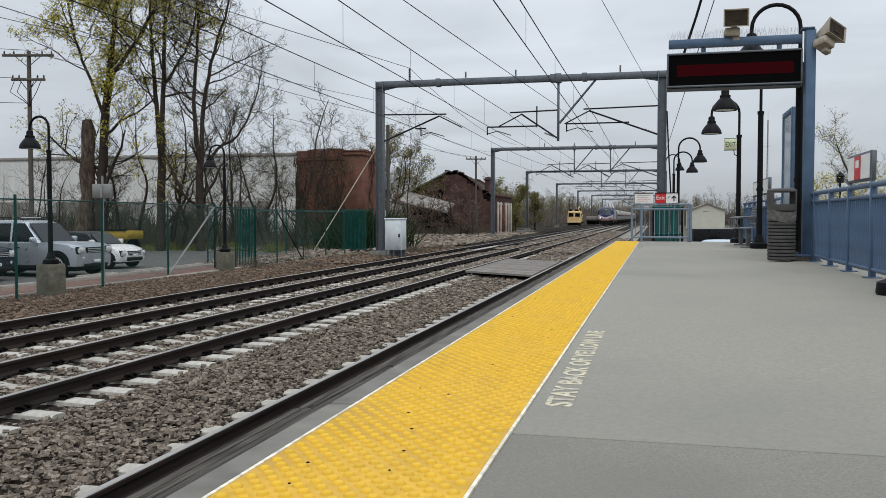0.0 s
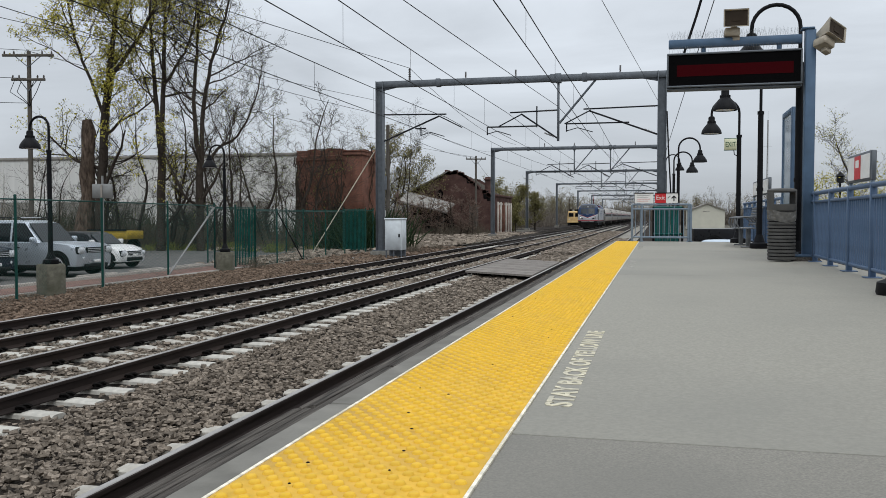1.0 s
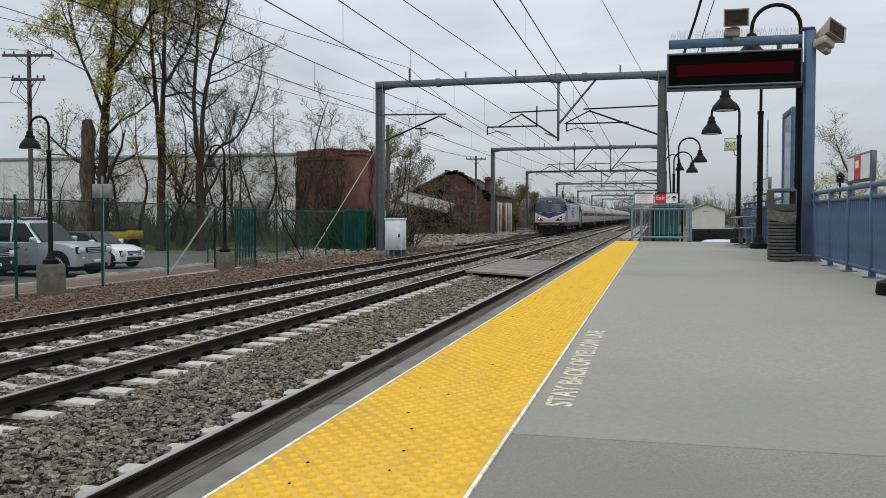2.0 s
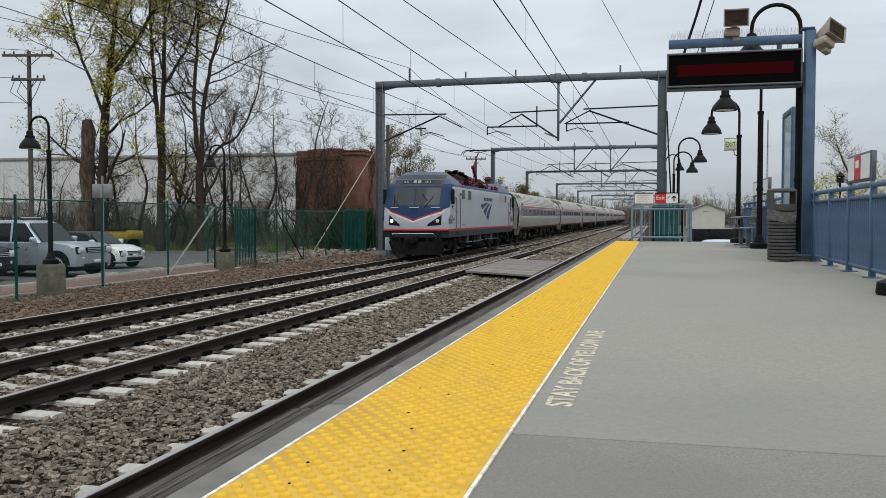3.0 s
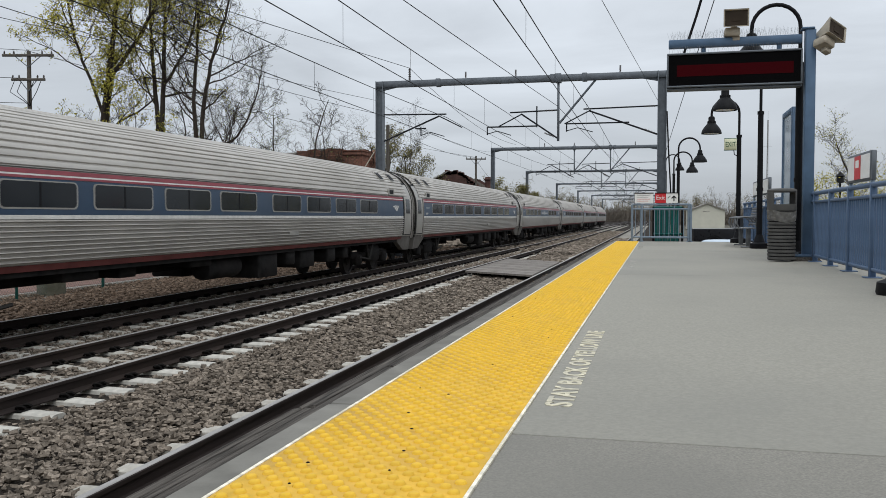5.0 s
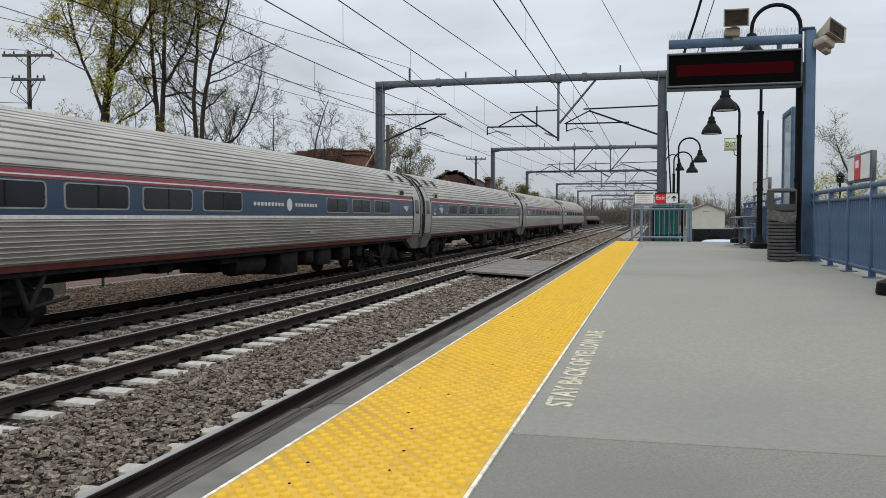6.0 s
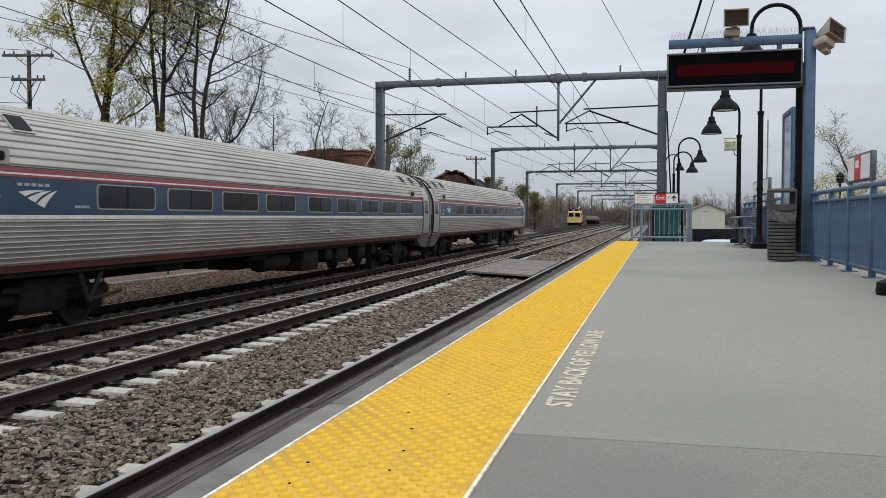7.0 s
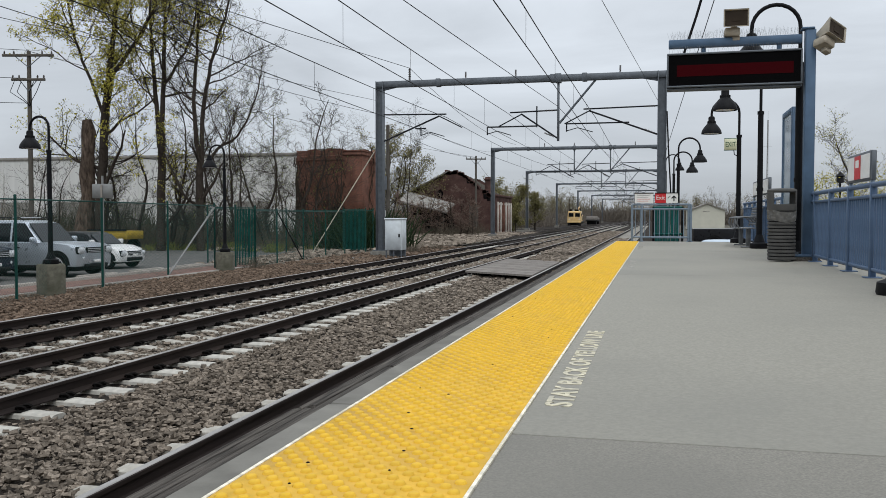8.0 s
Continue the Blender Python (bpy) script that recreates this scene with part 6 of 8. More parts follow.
def tree(x, y, height, r0, seed, label, leaf=None, per=1, size=0.07, depth=4, kids=(19, 7, 5, 3), spread=0.70, lean=(0, 0), rise=0.10, first=0.25, name="tree", z=GZ, thin=0.0075, curl=0.16, fine=None, reach=1.0):
    rng = random.Random(seed)
    wood, twig, tips = grow(rng, (0, 0, -0.2), height, r0, depth, spread, kids, lean, rise, curl, first=first, thin=thin, reach=reach)
    t = thing(name, label, name.replace("_", " "), pose(x, y, z), "trees")
    o = new("trunk", segs_mesh("trunk", wood, 7, M_BARK))
    o.parent = t
    o = new("branchwork", segs_mesh("branchwork", twig, 3, fine or M_TWIG))
    o.parent = t
    tagged(o, "fine bare twigs")
    if leaf:
        o = new("crown", leaf_mesh("crown", tips, per, size, 0.14, leaf, seed))
        o.parent = t
        tagged(o, "sparse opening leaves")
    return t


def stem_tree(x, y, stems, seed, label, leaf=None, per=1, size=0.06, kids=(6, 5, 4), reach=4.0, curl=0.34, first=0.18, leaf_part=1.0):
    """A forked tree: each stem is a path of (across, height) with end radii and its count of limbs, which branch three times more."""
    rng = random.Random(seed)
    wood, twig, tips = [], [], []

    def limb(p, d, length, r, level):
        steps = (7, 5, 4, 3)[level]
        pts, rad = [p], [r]
        for k in range(steps):
            turn = Vector((rng.uniform(-1, 1), rng.uniform(-1, 1), rng.uniform(-0.75, 0.95)))
            d = (d + turn * curl + Vector((0, 0, 0.05))).normalized()
            p = p + d * (length / steps)
            pts.append(p)
            rad.append(r * (1 - 0.62 * (k + 1) / steps))
        (wood if level == 0 else twig).extend((pts[k], pts[k + 1], rad[k], rad[k + 1]) for k in range(steps))
        if level == 3:
            tips.extend(pts[1:])
            return
        for k in range(kids[level]):
            f = 0.18 + 0.82 * (k + rng.random()) / kids[level]
            i = min(steps - 1, int(f * steps))
            q = pts[i].lerp(pts[i + 1], f * steps - i)
            side = Vector((rng.uniform(-1, 1), rng.uniform(-1, 1), rng.uniform(-0.4, 0.6))).normalized()
            limb(q, ((pts[i + 1] - pts[i]).normalized() * 0.55 + side * 0.6).normalized(), length * rng.uniform(0.36, 0.6) * (1.2 - 0.45 * f), max(0.0085, rad[i] * rng.uniform(0.38, 0.6)), level + 1)

    for path, r0, r1, count in stems:
        pts = [Vector((a, rng.uniform(-0.1, 0.1), z)) for a, z in path]
        fine, n = [], 4
        for i in range(len(pts) - 1):
            p0, p1, p2, p3 = pts[max(i - 1, 0)], pts[i], pts[i + 1], pts[min(i + 2, len(pts) - 1)]
            for k in range(n):
                t = k / n
                fine.append(0.5 * (2 * p1 + (p2 - p0) * t + (2 * p0 - 5 * p1 + 4 * p2 - p3) * t * t + (3 * p1 - p0 - 3 * p2 + p3) * t ** 3))
        fine.append(pts[-1])
        fine = [p + Vector((rng.uniform(-0.05, 0.05), rng.uniform(-0.05, 0.05), 0)) if 0 < i < len(fine) - 1 else p for i, p in enumerate(fine)]
        m = len(fine) - 1
        rad = [r0 + (r1 - r0) * k / m for k in range(m + 1)]
        wood.extend((fine[k], fine[k + 1], rad[k], rad[k + 1]) for k in range(m))
        for k in range(count):
            f = first + (1 - first) * (k + rng.random()) / count
            i = min(m - 1, int(f * m))
            q = fine[i].lerp(fine[i + 1], f * m - i)
            ang = rng.uniform(0, 6.28)
            d = Vector((math.cos(ang), math.sin(ang), rng.uniform(0.15, 0.95))).normalized()
            limb(q, d, reach * rng.uniform(0.55, 1.1) * (1.15 - 0.5 * f), max(0.02, rad[i] * rng.uniform(0.28, 0.5)), 0)
    t = thing("tree", label, "tree", pose(x, y, GZ), "trees")
    o = new("trunk", segs_mesh("trunk", wood, 8, M_BARK))
    o.parent = t
    o = new("branchwork", segs_mesh("branchwork", twig, 3, M_TWIG))
    o.parent = t
    tagged(o, "fine dark twigs")
    if leaf:
        keep = [p for p in tips if rng.random() < leaf_part]
        o = new("crown", leaf_mesh("crown", keep, per, size, 0.16, leaf, seed))
        o.parent = t
        tagged(o, "sparse opening leaves")
    return t


stem_tree(-32.1, 45.0, (([(0, -0.3), (0.1, 3), (0.35, 6), (0.7, 9), (0.85, 10.2)], 0.30, 0.20, 7),
                        ([(0.85, 10.0), (1.1, 12.3), (1.35, 14.6), (1.5, 16.8), (1.6, 19)], 0.18, 0.04, 20),
                        ([(0.75, 9.8), (1.9, 11.3), (3.3, 13), (4.1, 15), (4.5, 17.5)], 0.15, 0.04, 16),
                        ([(0.5, 7.6), (-0.4, 10), (-1.4, 12.5), (-2.0, 15.5), (-2.2, 17.5)], 0.11, 0.03, 19)), 11,
          "tall forked spring tree with yellow-green leaves", M_LEAF, 3, 0.075, leaf_part=0.46, first=0.25, kids=(6, 5, 4), reach=4.6)
stem_tree(-28.1, 45.2, (([(0, -0.3), (0.05, 3), (0.1, 6.2)], 0.27, 0.22, 3),
                        ([(0.0, 6.0), (-0.25, 8.5), (-0.4, 11.3), (-0.6, 14.5), (-0.7, 18.5)], 0.16, 0.04, 11),
                        ([(0.15, 6.0), (0.25, 9), (0.3, 12), (0.45, 14.8), (0.5, 19.5)], 0.17, 0.04, 11),
                        ([(0.3, 9.6), (1.0, 10.6), (1.8, 11.7), (2.3, 13.2), (2.5, 15)], 0.10, 0.03, 12)), 13,
          "tall twin-stemmed spring tree with scattered young leaves", M_LEAF, 2, 0.070, leaf_part=0.42, reach=3.9, kids=(6, 4, 4))
stem_tree(-25.7, 45.4, (([(0, -0.3), (0.05, 3), (0.05, 5.2)], 0.25, 0.21, 3),
                        ([(0.0, 5.0), (-0.2, 7.9), (-0.1, 11.2), (0.1, 14), (0.3, 18)], 0.15, 0.03, 16),
                        ([(0.1, 5.0), (0.3, 8.5), (1.0, 11.5), (1.9, 14), (2.6, 17)], 0.15, 0.03, 18),
                        ([(0.2, 4.6), (1.3, 5.9), (2.4, 6.6), (3.4, 8.2), (3.9, 10)], 0.10, 0.03, 12)), 15,
          "bare spreading tree with dark curving branches", M_LEAF2, 1, 0.045, leaf_part=0.12, kids=(6, 5, 4), reach=4.3)
# broken trunk
bt = thing("tree_stump", "thick broken tree trunk with a snapped top", "tree stump", pose(-33.0, 45.0, GZ), "trees")
part("trunk", Build().tube([(-0.25, 0, -0.3), (-0.18, 0, 0.5), (-0.05, 0, 2.0), (0.18, 0.05, 3.2), (0.1, 0.05, 4.5), (0.22, 0, 5.6), (0.3, 0, 7.0), (0.2, 0, 7.7)], [0.75, 0.60, 0.50, 0.38, 0.46, 0.36, 0.42, 0.27], 14), mat("flaking_red_brown_bark", (0.105, 0.078, 0.060), 0.9, var=0.6, scale=5, bump=1.0, bscale=9, stain=0.6, stain_col=(0.04, 0.03, 0.024), stain_scale=1.4, stretch=(1.5, 1.5, 0.5), depth=0.08), bt, "flaking bark")
# lesser trees and brush in the lot edge
rs = random.Random(77)
for k in range(19):
    x, h = -34.0 + k * 0.78 + rs.uniform(-0.4, 0.4), rs.uniform(5.0, 9.5)
    w = [0.0]
    for _ in range(4):
        w.append(w[-1] + rs.uniform(-0.75, 0.75))
    stem_tree(x, rs.uniform(45.8, 50), (([(w[i], -0.3 + h * i / 4) for i in range(5)], rs.uniform(0.08, 0.13), 0.02, 11),), 100 + k,
              "crooked bare understorey tree with dark limbs", M_LEAF2 if k % 3 == 0 else None, 1, 0.05, kids=(5, 4, 3), reach=2.6, curl=0.42, leaf_part=0.2)
for k in range(5):
    tree(-38.5 + k * 1.1, rs.uniform(46, 50), rs.uniform(5, 8), 0.07, 300 + k, "thin bare sapling in front of the warehouse", None, depth=3, kids=(10, 6, 4), spread=0.6, rise=0.3, first=0.1, thin=0.009, curl=0.25)
for k, (x, y, h) in enumerate(((-22.4, 60, 8.2), (-24.6, 64, 8.6), (-29.8, 66, 9.5), (-27.4, 74, 11.0), (-22.4, 77, 11.0), (-31.5, 68, 9))):
    tree(x, y, h, 0.07, 140 + k, "bare multi-branched tree beside the tower", M_LEAF2 if k == 5 else None, 1, 0.05, depth=3, kids=(13, 7, 6), spread=0.7, rise=0.2, first=0.1)
for k, (x, y, h) in enumerate(((-30.2, 96, 11.0), (-28.8, 97.5, 9.0), (-32.0, 95, 10.0))):
    stem_tree(x, y, (([(0, -0.3), (0.2, h * 0.25), (-0.1, h * 0.5), (0.3, h * 0.75), (0.2, h)], 0.17, 0.04, 11), ([(0, 0.2), (0.9, h * 0.3), (1.5, h * 0.6), (1.9, h * 0.85)], 0.12, 0.03, 14)), 160 + k,
              "budding olive tree behind the gantry", M_BUD2, 1, 0.085, kids=(6, 5, 4), reach=4.2, first=0.08, leaf_part=0.5)
for k in range(10):
    tree(-25.5 + k * 0.75, 89 + rs.uniform(-1, 2), rs.uniform(3.4, 5.6), 0.09, 180 + k, "reddish bare shrub in front of the ruin", None, depth=3, kids=(12, 7, 5), spread=0.8, rise=0.25, first=0.02, name="shrub", thin=0.017, fine=M_SHRUB)
tree(13.2, 62, 8.0, 0.14, 201, "budding tree past the platform railing", M_LEAF, 1, 0.05, depth=3, kids=(14, 8, 6), spread=0.65, rise=0.25, first=0.15)
for k, (x, y, h) in enumerate(((10.0, 55, 4.6), (11.5, 57, 5.0), (9.6, 60, 4.4), (13.5, 54, 4.4), (16, 60, 5))):
    tree(x, y, h, 0.07, 210 + k, "leafy yellow-green shrub past the platform", M_LEAF, 2, 0.06, depth=3, kids=(12, 7, 5), spread=0.8, rise=0.2, first=0.02, name="shrub", z=-0.6)

for k, (x, y, h) in enumerate(((-20.5, 124, 6.4), (-23.5, 128, 7.0), (-18.2, 134, 5.4))):
    tree(x, y, h, 0.16, 230 + k, "round budding tree at the edge of the woods", M_BUD2, 1, 0.09, depth=4, kids=(18, 8, 5, 3), spread=0.72, rise=0.2, first=0.12)
for k, (x, y, h) in enumerate(((-18.6, 117, 3.4), (-19.8, 118, 4.0))):
    tree(x, y, h, 0.08, 240 + k, "fresh green bush at the edge of the woods", M_BUD2, 3, 0.08, depth=3, kids=(14, 9, 6), spread=0.85, rise=0.15, first=0.02, name="shrub")


def woods(name, label, spots, seed, leaf, leaf_size, keep=1):
    """A far belt of bare and budding trees, joined."""
    rng = random.Random(seed)
    protos = [grow(rng, (0, 0, -0.4), 10.0, 0.16, 3, 0.62, (8, 5, 3), rise=0.3, first=0.12, coarse=True) for _ in range(5)]
    segs, tips = [], []
    for x, y, h in spots:
        w, t, tp = protos[rng.randrange(5)]
        s, a = h / 12.5, rng.uniform(0, 6.28)
        m = Matrix.Translation((x, y, -0.3)) @ Matrix.Rotation(a, 4, "Z") @ Matrix.Scale(s, 4)
        thick = max(1.0, y / 90.0)
        for p, q, r, r2 in w + t:
            segs.append((m @ p, m @ q, r * s * thick ** 0.5, r2 * s * thick ** 0.5))
        tips += [m @ p for p in tp[::keep]]
    e = thing(name, label, "woodland", None, "", "stuff")
    o = new("branches", segs_mesh("branches", segs, 3, M_HAZETWIG))
    o.parent = e
    tagged(o, kind="stuff")
    if leaf:
        o = new("foliage", leaf_mesh("foliage", tips, 1, leaf_size, 0.4, leaf, seed))
        o.parent = e
        tagged(o, kind="stuff")


rw = random.Random(31)
woods("woods_far", "bare and budding woodland along the tracks", [(rw.uniform(-52, -24), rw.uniform(150, 330), rw.uniform(8, 12)) for _ in range(130)], 5, M_BUD, 0.13)
woods("woods_track", "budding trees close beside the far tracks", [(rw.uniform(-34, -24), rw.uniform(128, 200), rw.uniform(6, 9.5)) for _ in range(30)], 6, M_BUD2, 0.09)
woods("woods_end", "distant treeline where the tracks vanish", [(rw.uniform(-60, 25), rw.uniform(390, 470), rw.uniform(9, 14)) for _ in range(110)], 7, M_BUD, 0.14)
woods("woods_right", "distant budding treeline beyond the car park", [(rw.uniform(4, 110), rw.uniform(235, 330), rw.uniform(7, 12)) for _ in range(130)], 8, M_BUD, 0.11)
woods("woods_left", "scrubby bare trees in front of the warehouse", [(rw.uniform(-75, -32), rw.uniform(58, 80), rw.uniform(4, 7.5)) for _ in range(22)], 9, None, 0.1)


def brush(name, label, spots, material, seed, size):
    rng = np.random.RandomState(seed)
    base, tip = [], []
    for x, y, h, n in spots:
        for _ in range(n):
            p = np.array([x, y, -0.3]) + np.append(rng.normal(0, h * 0.45, 2), 0)
            q = p + np.array([rng.normal(0, h * 0.3), rng.normal(0, h * 0.3), h * rng.uniform(0.4, 1.1)])
            base.append((Vector(p), Vector(q), size, size * 0.4))
    o = new(name, segs_mesh(name, base, 3, material))
    tagged(o, label, "brush", "", "stuff")


rb = random.Random(3)
brush("undergrowth", "tangled dry undergrowth along the lot edge", [(rb.uniform(-40, -19), rb.uniform(46, 58), rb.uniform(0.6, 1.8), 90) for _ in range(90)], M_BRUSH, 4, 0.014)
brush("green_undergrowth", "low green weeds along the fence", [(rb.uniform(-38, -16.5), rb.uniform(44, 60), rb.uniform(0.3, 0.7), 70) for _ in range(70)], M_LEAF2, 5, 0.02)
brush("ruin_brush", "dead brush around the ruined buildings", [(rb.uniform(-30, -18), rb.uniform(84, 99), rb.uniform(0.5, 1.6), 70) for _ in range(50)], M_BRUSH, 6, 0.02)
brush("trackside_weeds", "low trackside weeds by the fence", [(-13.6, 32.8, 0.22, 120), (-13.9, 33.2, 0.2, 100), (-14.6, 36.8, 0.2, 70), (-14.9, 38.6, 0.2, 70), (-15.2, 31.0, 0.5, 120), (-13.2, 46.5, 0.6, 200), (-12.6, 50, 0.5, 150)], M_BRUSH, 7, 0.008)
ev = [(-17.5, 50.0, 2.4, 900), (-16.9, 50.5, 2.0, 700)]
brush("evergreen_bush", "dark evergreen bush behind the fence end", ev, mat("evergreen", (0.03, 0.05, 0.022), 0.8, piece=0.3, bump=0), 8, 0.05)
brush("dark_hedge", "dark overgrown hedge in front of the warehouse", [(-72 + k * 1.1, 60 + rb.uniform(-3, 5), rb.uniform(1.9, 3.2), 120) for k in range(42)], mat("dark_hedge_twigs", (0.062, 0.060, 0.040), 0.9, piece=0.5, bump=0), 9, 0.03)
# far undergrowth shares the twig colour lightened for haze
brush("far_undergrowth", "haze-paled tan undergrowth at the foot of the far woods", [(rb.uniform(-50, -24), rb.uniform(128, 330), rb.uniform(2.0, 4.5), 110) for _ in range(130)], M_HAZETWIG, 10, 0.05)
brush("verge_undergrowth", "haze-paled tan undergrowth at the distant treeline", [(rb.uniform(2, 110), rb.uniform(225, 330), rb.uniform(2.5, 5), 110) for _ in range(100)] + [(rb.uniform(-50, 25), rb.uniform(385, 460), rb.uniform(3, 7), 120) for _ in range(90)], M_HAZETWIG, 11, 0.08)
brush("green_thicket", "fresh green thicket beside the siding", [(-27.5 + rb.uniform(-2, 2), 136 + rb.uniform(-4, 4), 2.6, 260) for _ in range(6)], M_LEAF2, 12, 0.05)


# ---- train ----
M_LOCO = mat("loco_silver_paint", (0.385, 0.40, 0.42), 0.42, metal=0.15, var=0.05, scale=2, bump=0.02, stain=0.25, stain_col=(0.27, 0.265, 0.26), stain_scale=0.9)
M_NAVY = mat("loco_blue_paint", (0.020, 0.042, 0.098), 0.5, var=0.1, scale=3, bump=0.02, stain=0.3, stain_col=(0.06, 0.08, 0.12), stain_scale=0.8)
M_FAIR = mat("roof_fairing", (0.058, 0.078, 0.118), 0.45, var=0.12, scale=3, bump=0.03, stain=0.4, stain_col=(0.12, 0.13, 0.15), stain_scale=1)
M_BROW = mat("dusty_grey_brow", (0.045, 0.048, 0.055), 0.55, var=0.15, scale=3, bump=0.03, stain=0.4, stain_col=(0.11, 0.11, 0.105), stain_scale=1.5)
M_RED = mat("stripe_red", (0.36, 0.022, 0.035), 0.4, var=0.1, scale=3, bump=0.02)
M_SKIRT = mat("dark_grey_sill", (0.034, 0.038, 0.040), 0.55, var=0.2, scale=3, bump=0.05)
M_UNDER = mat("grimy_underframe", (0.016, 0.015, 0.0145), 0.8, var=0.4, scale=5, bump=0.3, stain=0.5, stain_col=(0.034, 0.029, 0.026), stain_scale=2)
M_WHEEL = mat("wheel_steel", (0.03, 0.026, 0.024), 0.6, metal=0.3, var=0.3, scale=6, bump=0.1)
M_DGLASS = glass("dark_train_glass", (0.014, 0.017, 0.02), 0.1)
# lighter grey than the other glass: sky reflection is put into the colour
M_SCREENGLASS = glass("sky_grey_windscreen_glass", (0.045, 0.052, 0.058), 0.12)
M_PANTO = mat("pantograph_red", (0.125, 0.012, 0.020), 0.5, var=0.2, scale=6, bump=0.05)
M_STEEL_FLUTE = mat("fluted_stainless", (0.38, 0.355, 0.32), 0.42, metal=0.6, var=0.1, scale=3, bump=0.03, stain=0.55, stain_col=(0.19, 0.17, 0.148), stain_scale=0.9, stretch=(1, 0.3, 1))
M_ROOF_FLUTE = mat("fluted_roof_steel", (0.45, 0.425, 0.39), 0.58, metal=0.25, var=0.12, scale=3, bump=0.03, stain=0.5, stain_col=(0.29, 0.265, 0.23), stain_scale=0.8, stretch=(1, 0.3, 1))
M_BAND = mat("car_blue_band", (0.026, 0.052, 0.092), 0.38, var=0.12, scale=2.5, bump=0.02, stain=0.35, stain_col=(0.055, 0.075, 0.10), stain_scale=0.7)
M_APRON = mat("grimy_step_apron", (0.13, 0.12, 0.108), 0.6, metal=0.3, var=0.25, scale=3, bump=0.05, stain=0.5, stain_col=(0.05, 0.045, 0.04), stain_scale=2)
M_SILVERMARK = mat("grey_lettering", (0.34, 0.37, 0.38), 0.5, var=0.1, bump=0)
M_PINK = mat("faded_red_stripe", (0.24, 0.060, 0.072), 0.5, var=0.15, scale=3, bump=0.02)
M_DKRED = mat("dirty_red_sill", (0.12, 0.036, 0.032), 0.6, var=0.25, scale=3, bump=0.05)
M_DIAPH = mat("diaphragm_rubber", (0.030, 0.028, 0.026), 0.8, var=0.3, scale=5, bump=0.2)
M_DOOR = mat("brushed_door_steel", (0.40, 0.38, 0.345), 0.4, metal=0.6, var=0.12, scale=4, bump=0.03)
M_GRILLE = mat("grille_brown", (0.13, 0.115, 0.095), 0.7, var=0.3, scale=40, bump=0.3, bscale=120)
M_LAMP = glow("headlamp_glow", (1.0, 0.98, 0.9), 2.2)


def wheelset(parent, y, r, dark=M_WHEEL):
    w = Build()
    for s in (-1, 1):
        prof = [(0.06, s * 0.80), (r * 0.35, s * 0.80), (r * 0.42, s * 0.77), (r * 0.78, s * 0.76), (r * 0.84, s * 0.80), (r * 0.99, s * 0.80), (r, s * 0.72), (r + 0.025, s * 0.685), (r + 0.02, s * 0.665), (0.08, s * 0.665)]
        w.lathe(prof, (0, y, r), 28, "x")
    w.cyl((-0.8, y, r), (0.8, y, r), 0.085, n=10)
    part("wheelset", w, dark, parent, "steel wheel pair on its axle")


def swoosh(parent, y, z, w, h, x, material, label):
    """Three curved wedges that fan out from the lower point."""
    def wedge(a, b, name):
        o = a + list(reversed(b))
        part(name, Build().prism([(y + p * w, z + q * h) for p, q in o], "x", x, x + 0.006), material, parent, label)
    def arc(p, q, bend, n=7):
        out = []
        for i in range(n + 1):
            t = i / n
            c = ((p[0] + q[0]) / 2 + bend[0], (p[1] + q[1]) / 2 + bend[1])
            out.append(((1 - t) ** 2 * p[0] + 2 * t * (1 - t) * c[0] + t * t * q[0], (1 - t) ** 2 * p[1] + 2 * t * (1 - t) * c[1] + t * t * q[1]))
        return out
    wedge(arc((0.0, 0.86), (0.68, 0.97), (0.05, 0.14)), arc((0.17, 0.62), (0.68, 0.95), (-0.05, 0.12)), "emblem_wedge")
    wedge(arc((0.23, 0.52), (0.84, 0.99), (-0.02, 0.16)), arc((0.43, 0.28), (0.84, 0.96), (-0.09, 0.10)), "emblem_wedge")
    wedge(arc((0.47, 0.2), (1.0, 1.0), (-0.07, 0.12)), arc((0.66, 0.0), (1.0, 0.97), (-0.07, -0.02)), "emblem_wedge")


# locomotive ------------------------------------------------------------
LOCO_L = 18.95
loco = thing("locomotive", "silver electric locomotive with blue cab roof and red stripe", "locomotive")


def interp(tab, z):
    if z <= tab[0][0]:
        return tab[0][1]
    for (a, p), (b, q) in zip(tab, tab[1:]):
        if z <= b:
            return p + (q - p) * (z - a) / (b - a)
    return tab[-1][1]


SLOPE = [(0.9, 0.45), (1.3, 0.40), (1.6, 0.42), (2.24, 0.58), (3.08, 1.00), (3.46, 1.26), (3.80, 1.95)]
HALF = [(0.9, 1.46), (1.3, 1.49), (3.08, 1.49), (3.26, 1.40), (3.50, 1.24), (3.80, 0.92)]


def front_y(x, z):
    w = interp(HALF, z)
    return interp(SLOPE, z) + 0.50 * min(1.0, abs(x) / w) ** 2.3


def loco_ring(z, tail=None):
    w = interp(HALF, z)
    xs = [w * k / 8 for k in range(-8, 9)]
    fr = [(x, front_y(x, z), z) for x in xs]
    if tail is None:
        return fr + [(x, LOCO_L - y, z) for x, y, _ in reversed(fr)]
    return fr + [(w, tail, z), (-w, tail, z)]


def loco_band(name, zs, material, label=""):
    part(name, Build().loft([loco_ring(z) for z in zs]), material, loco, label)


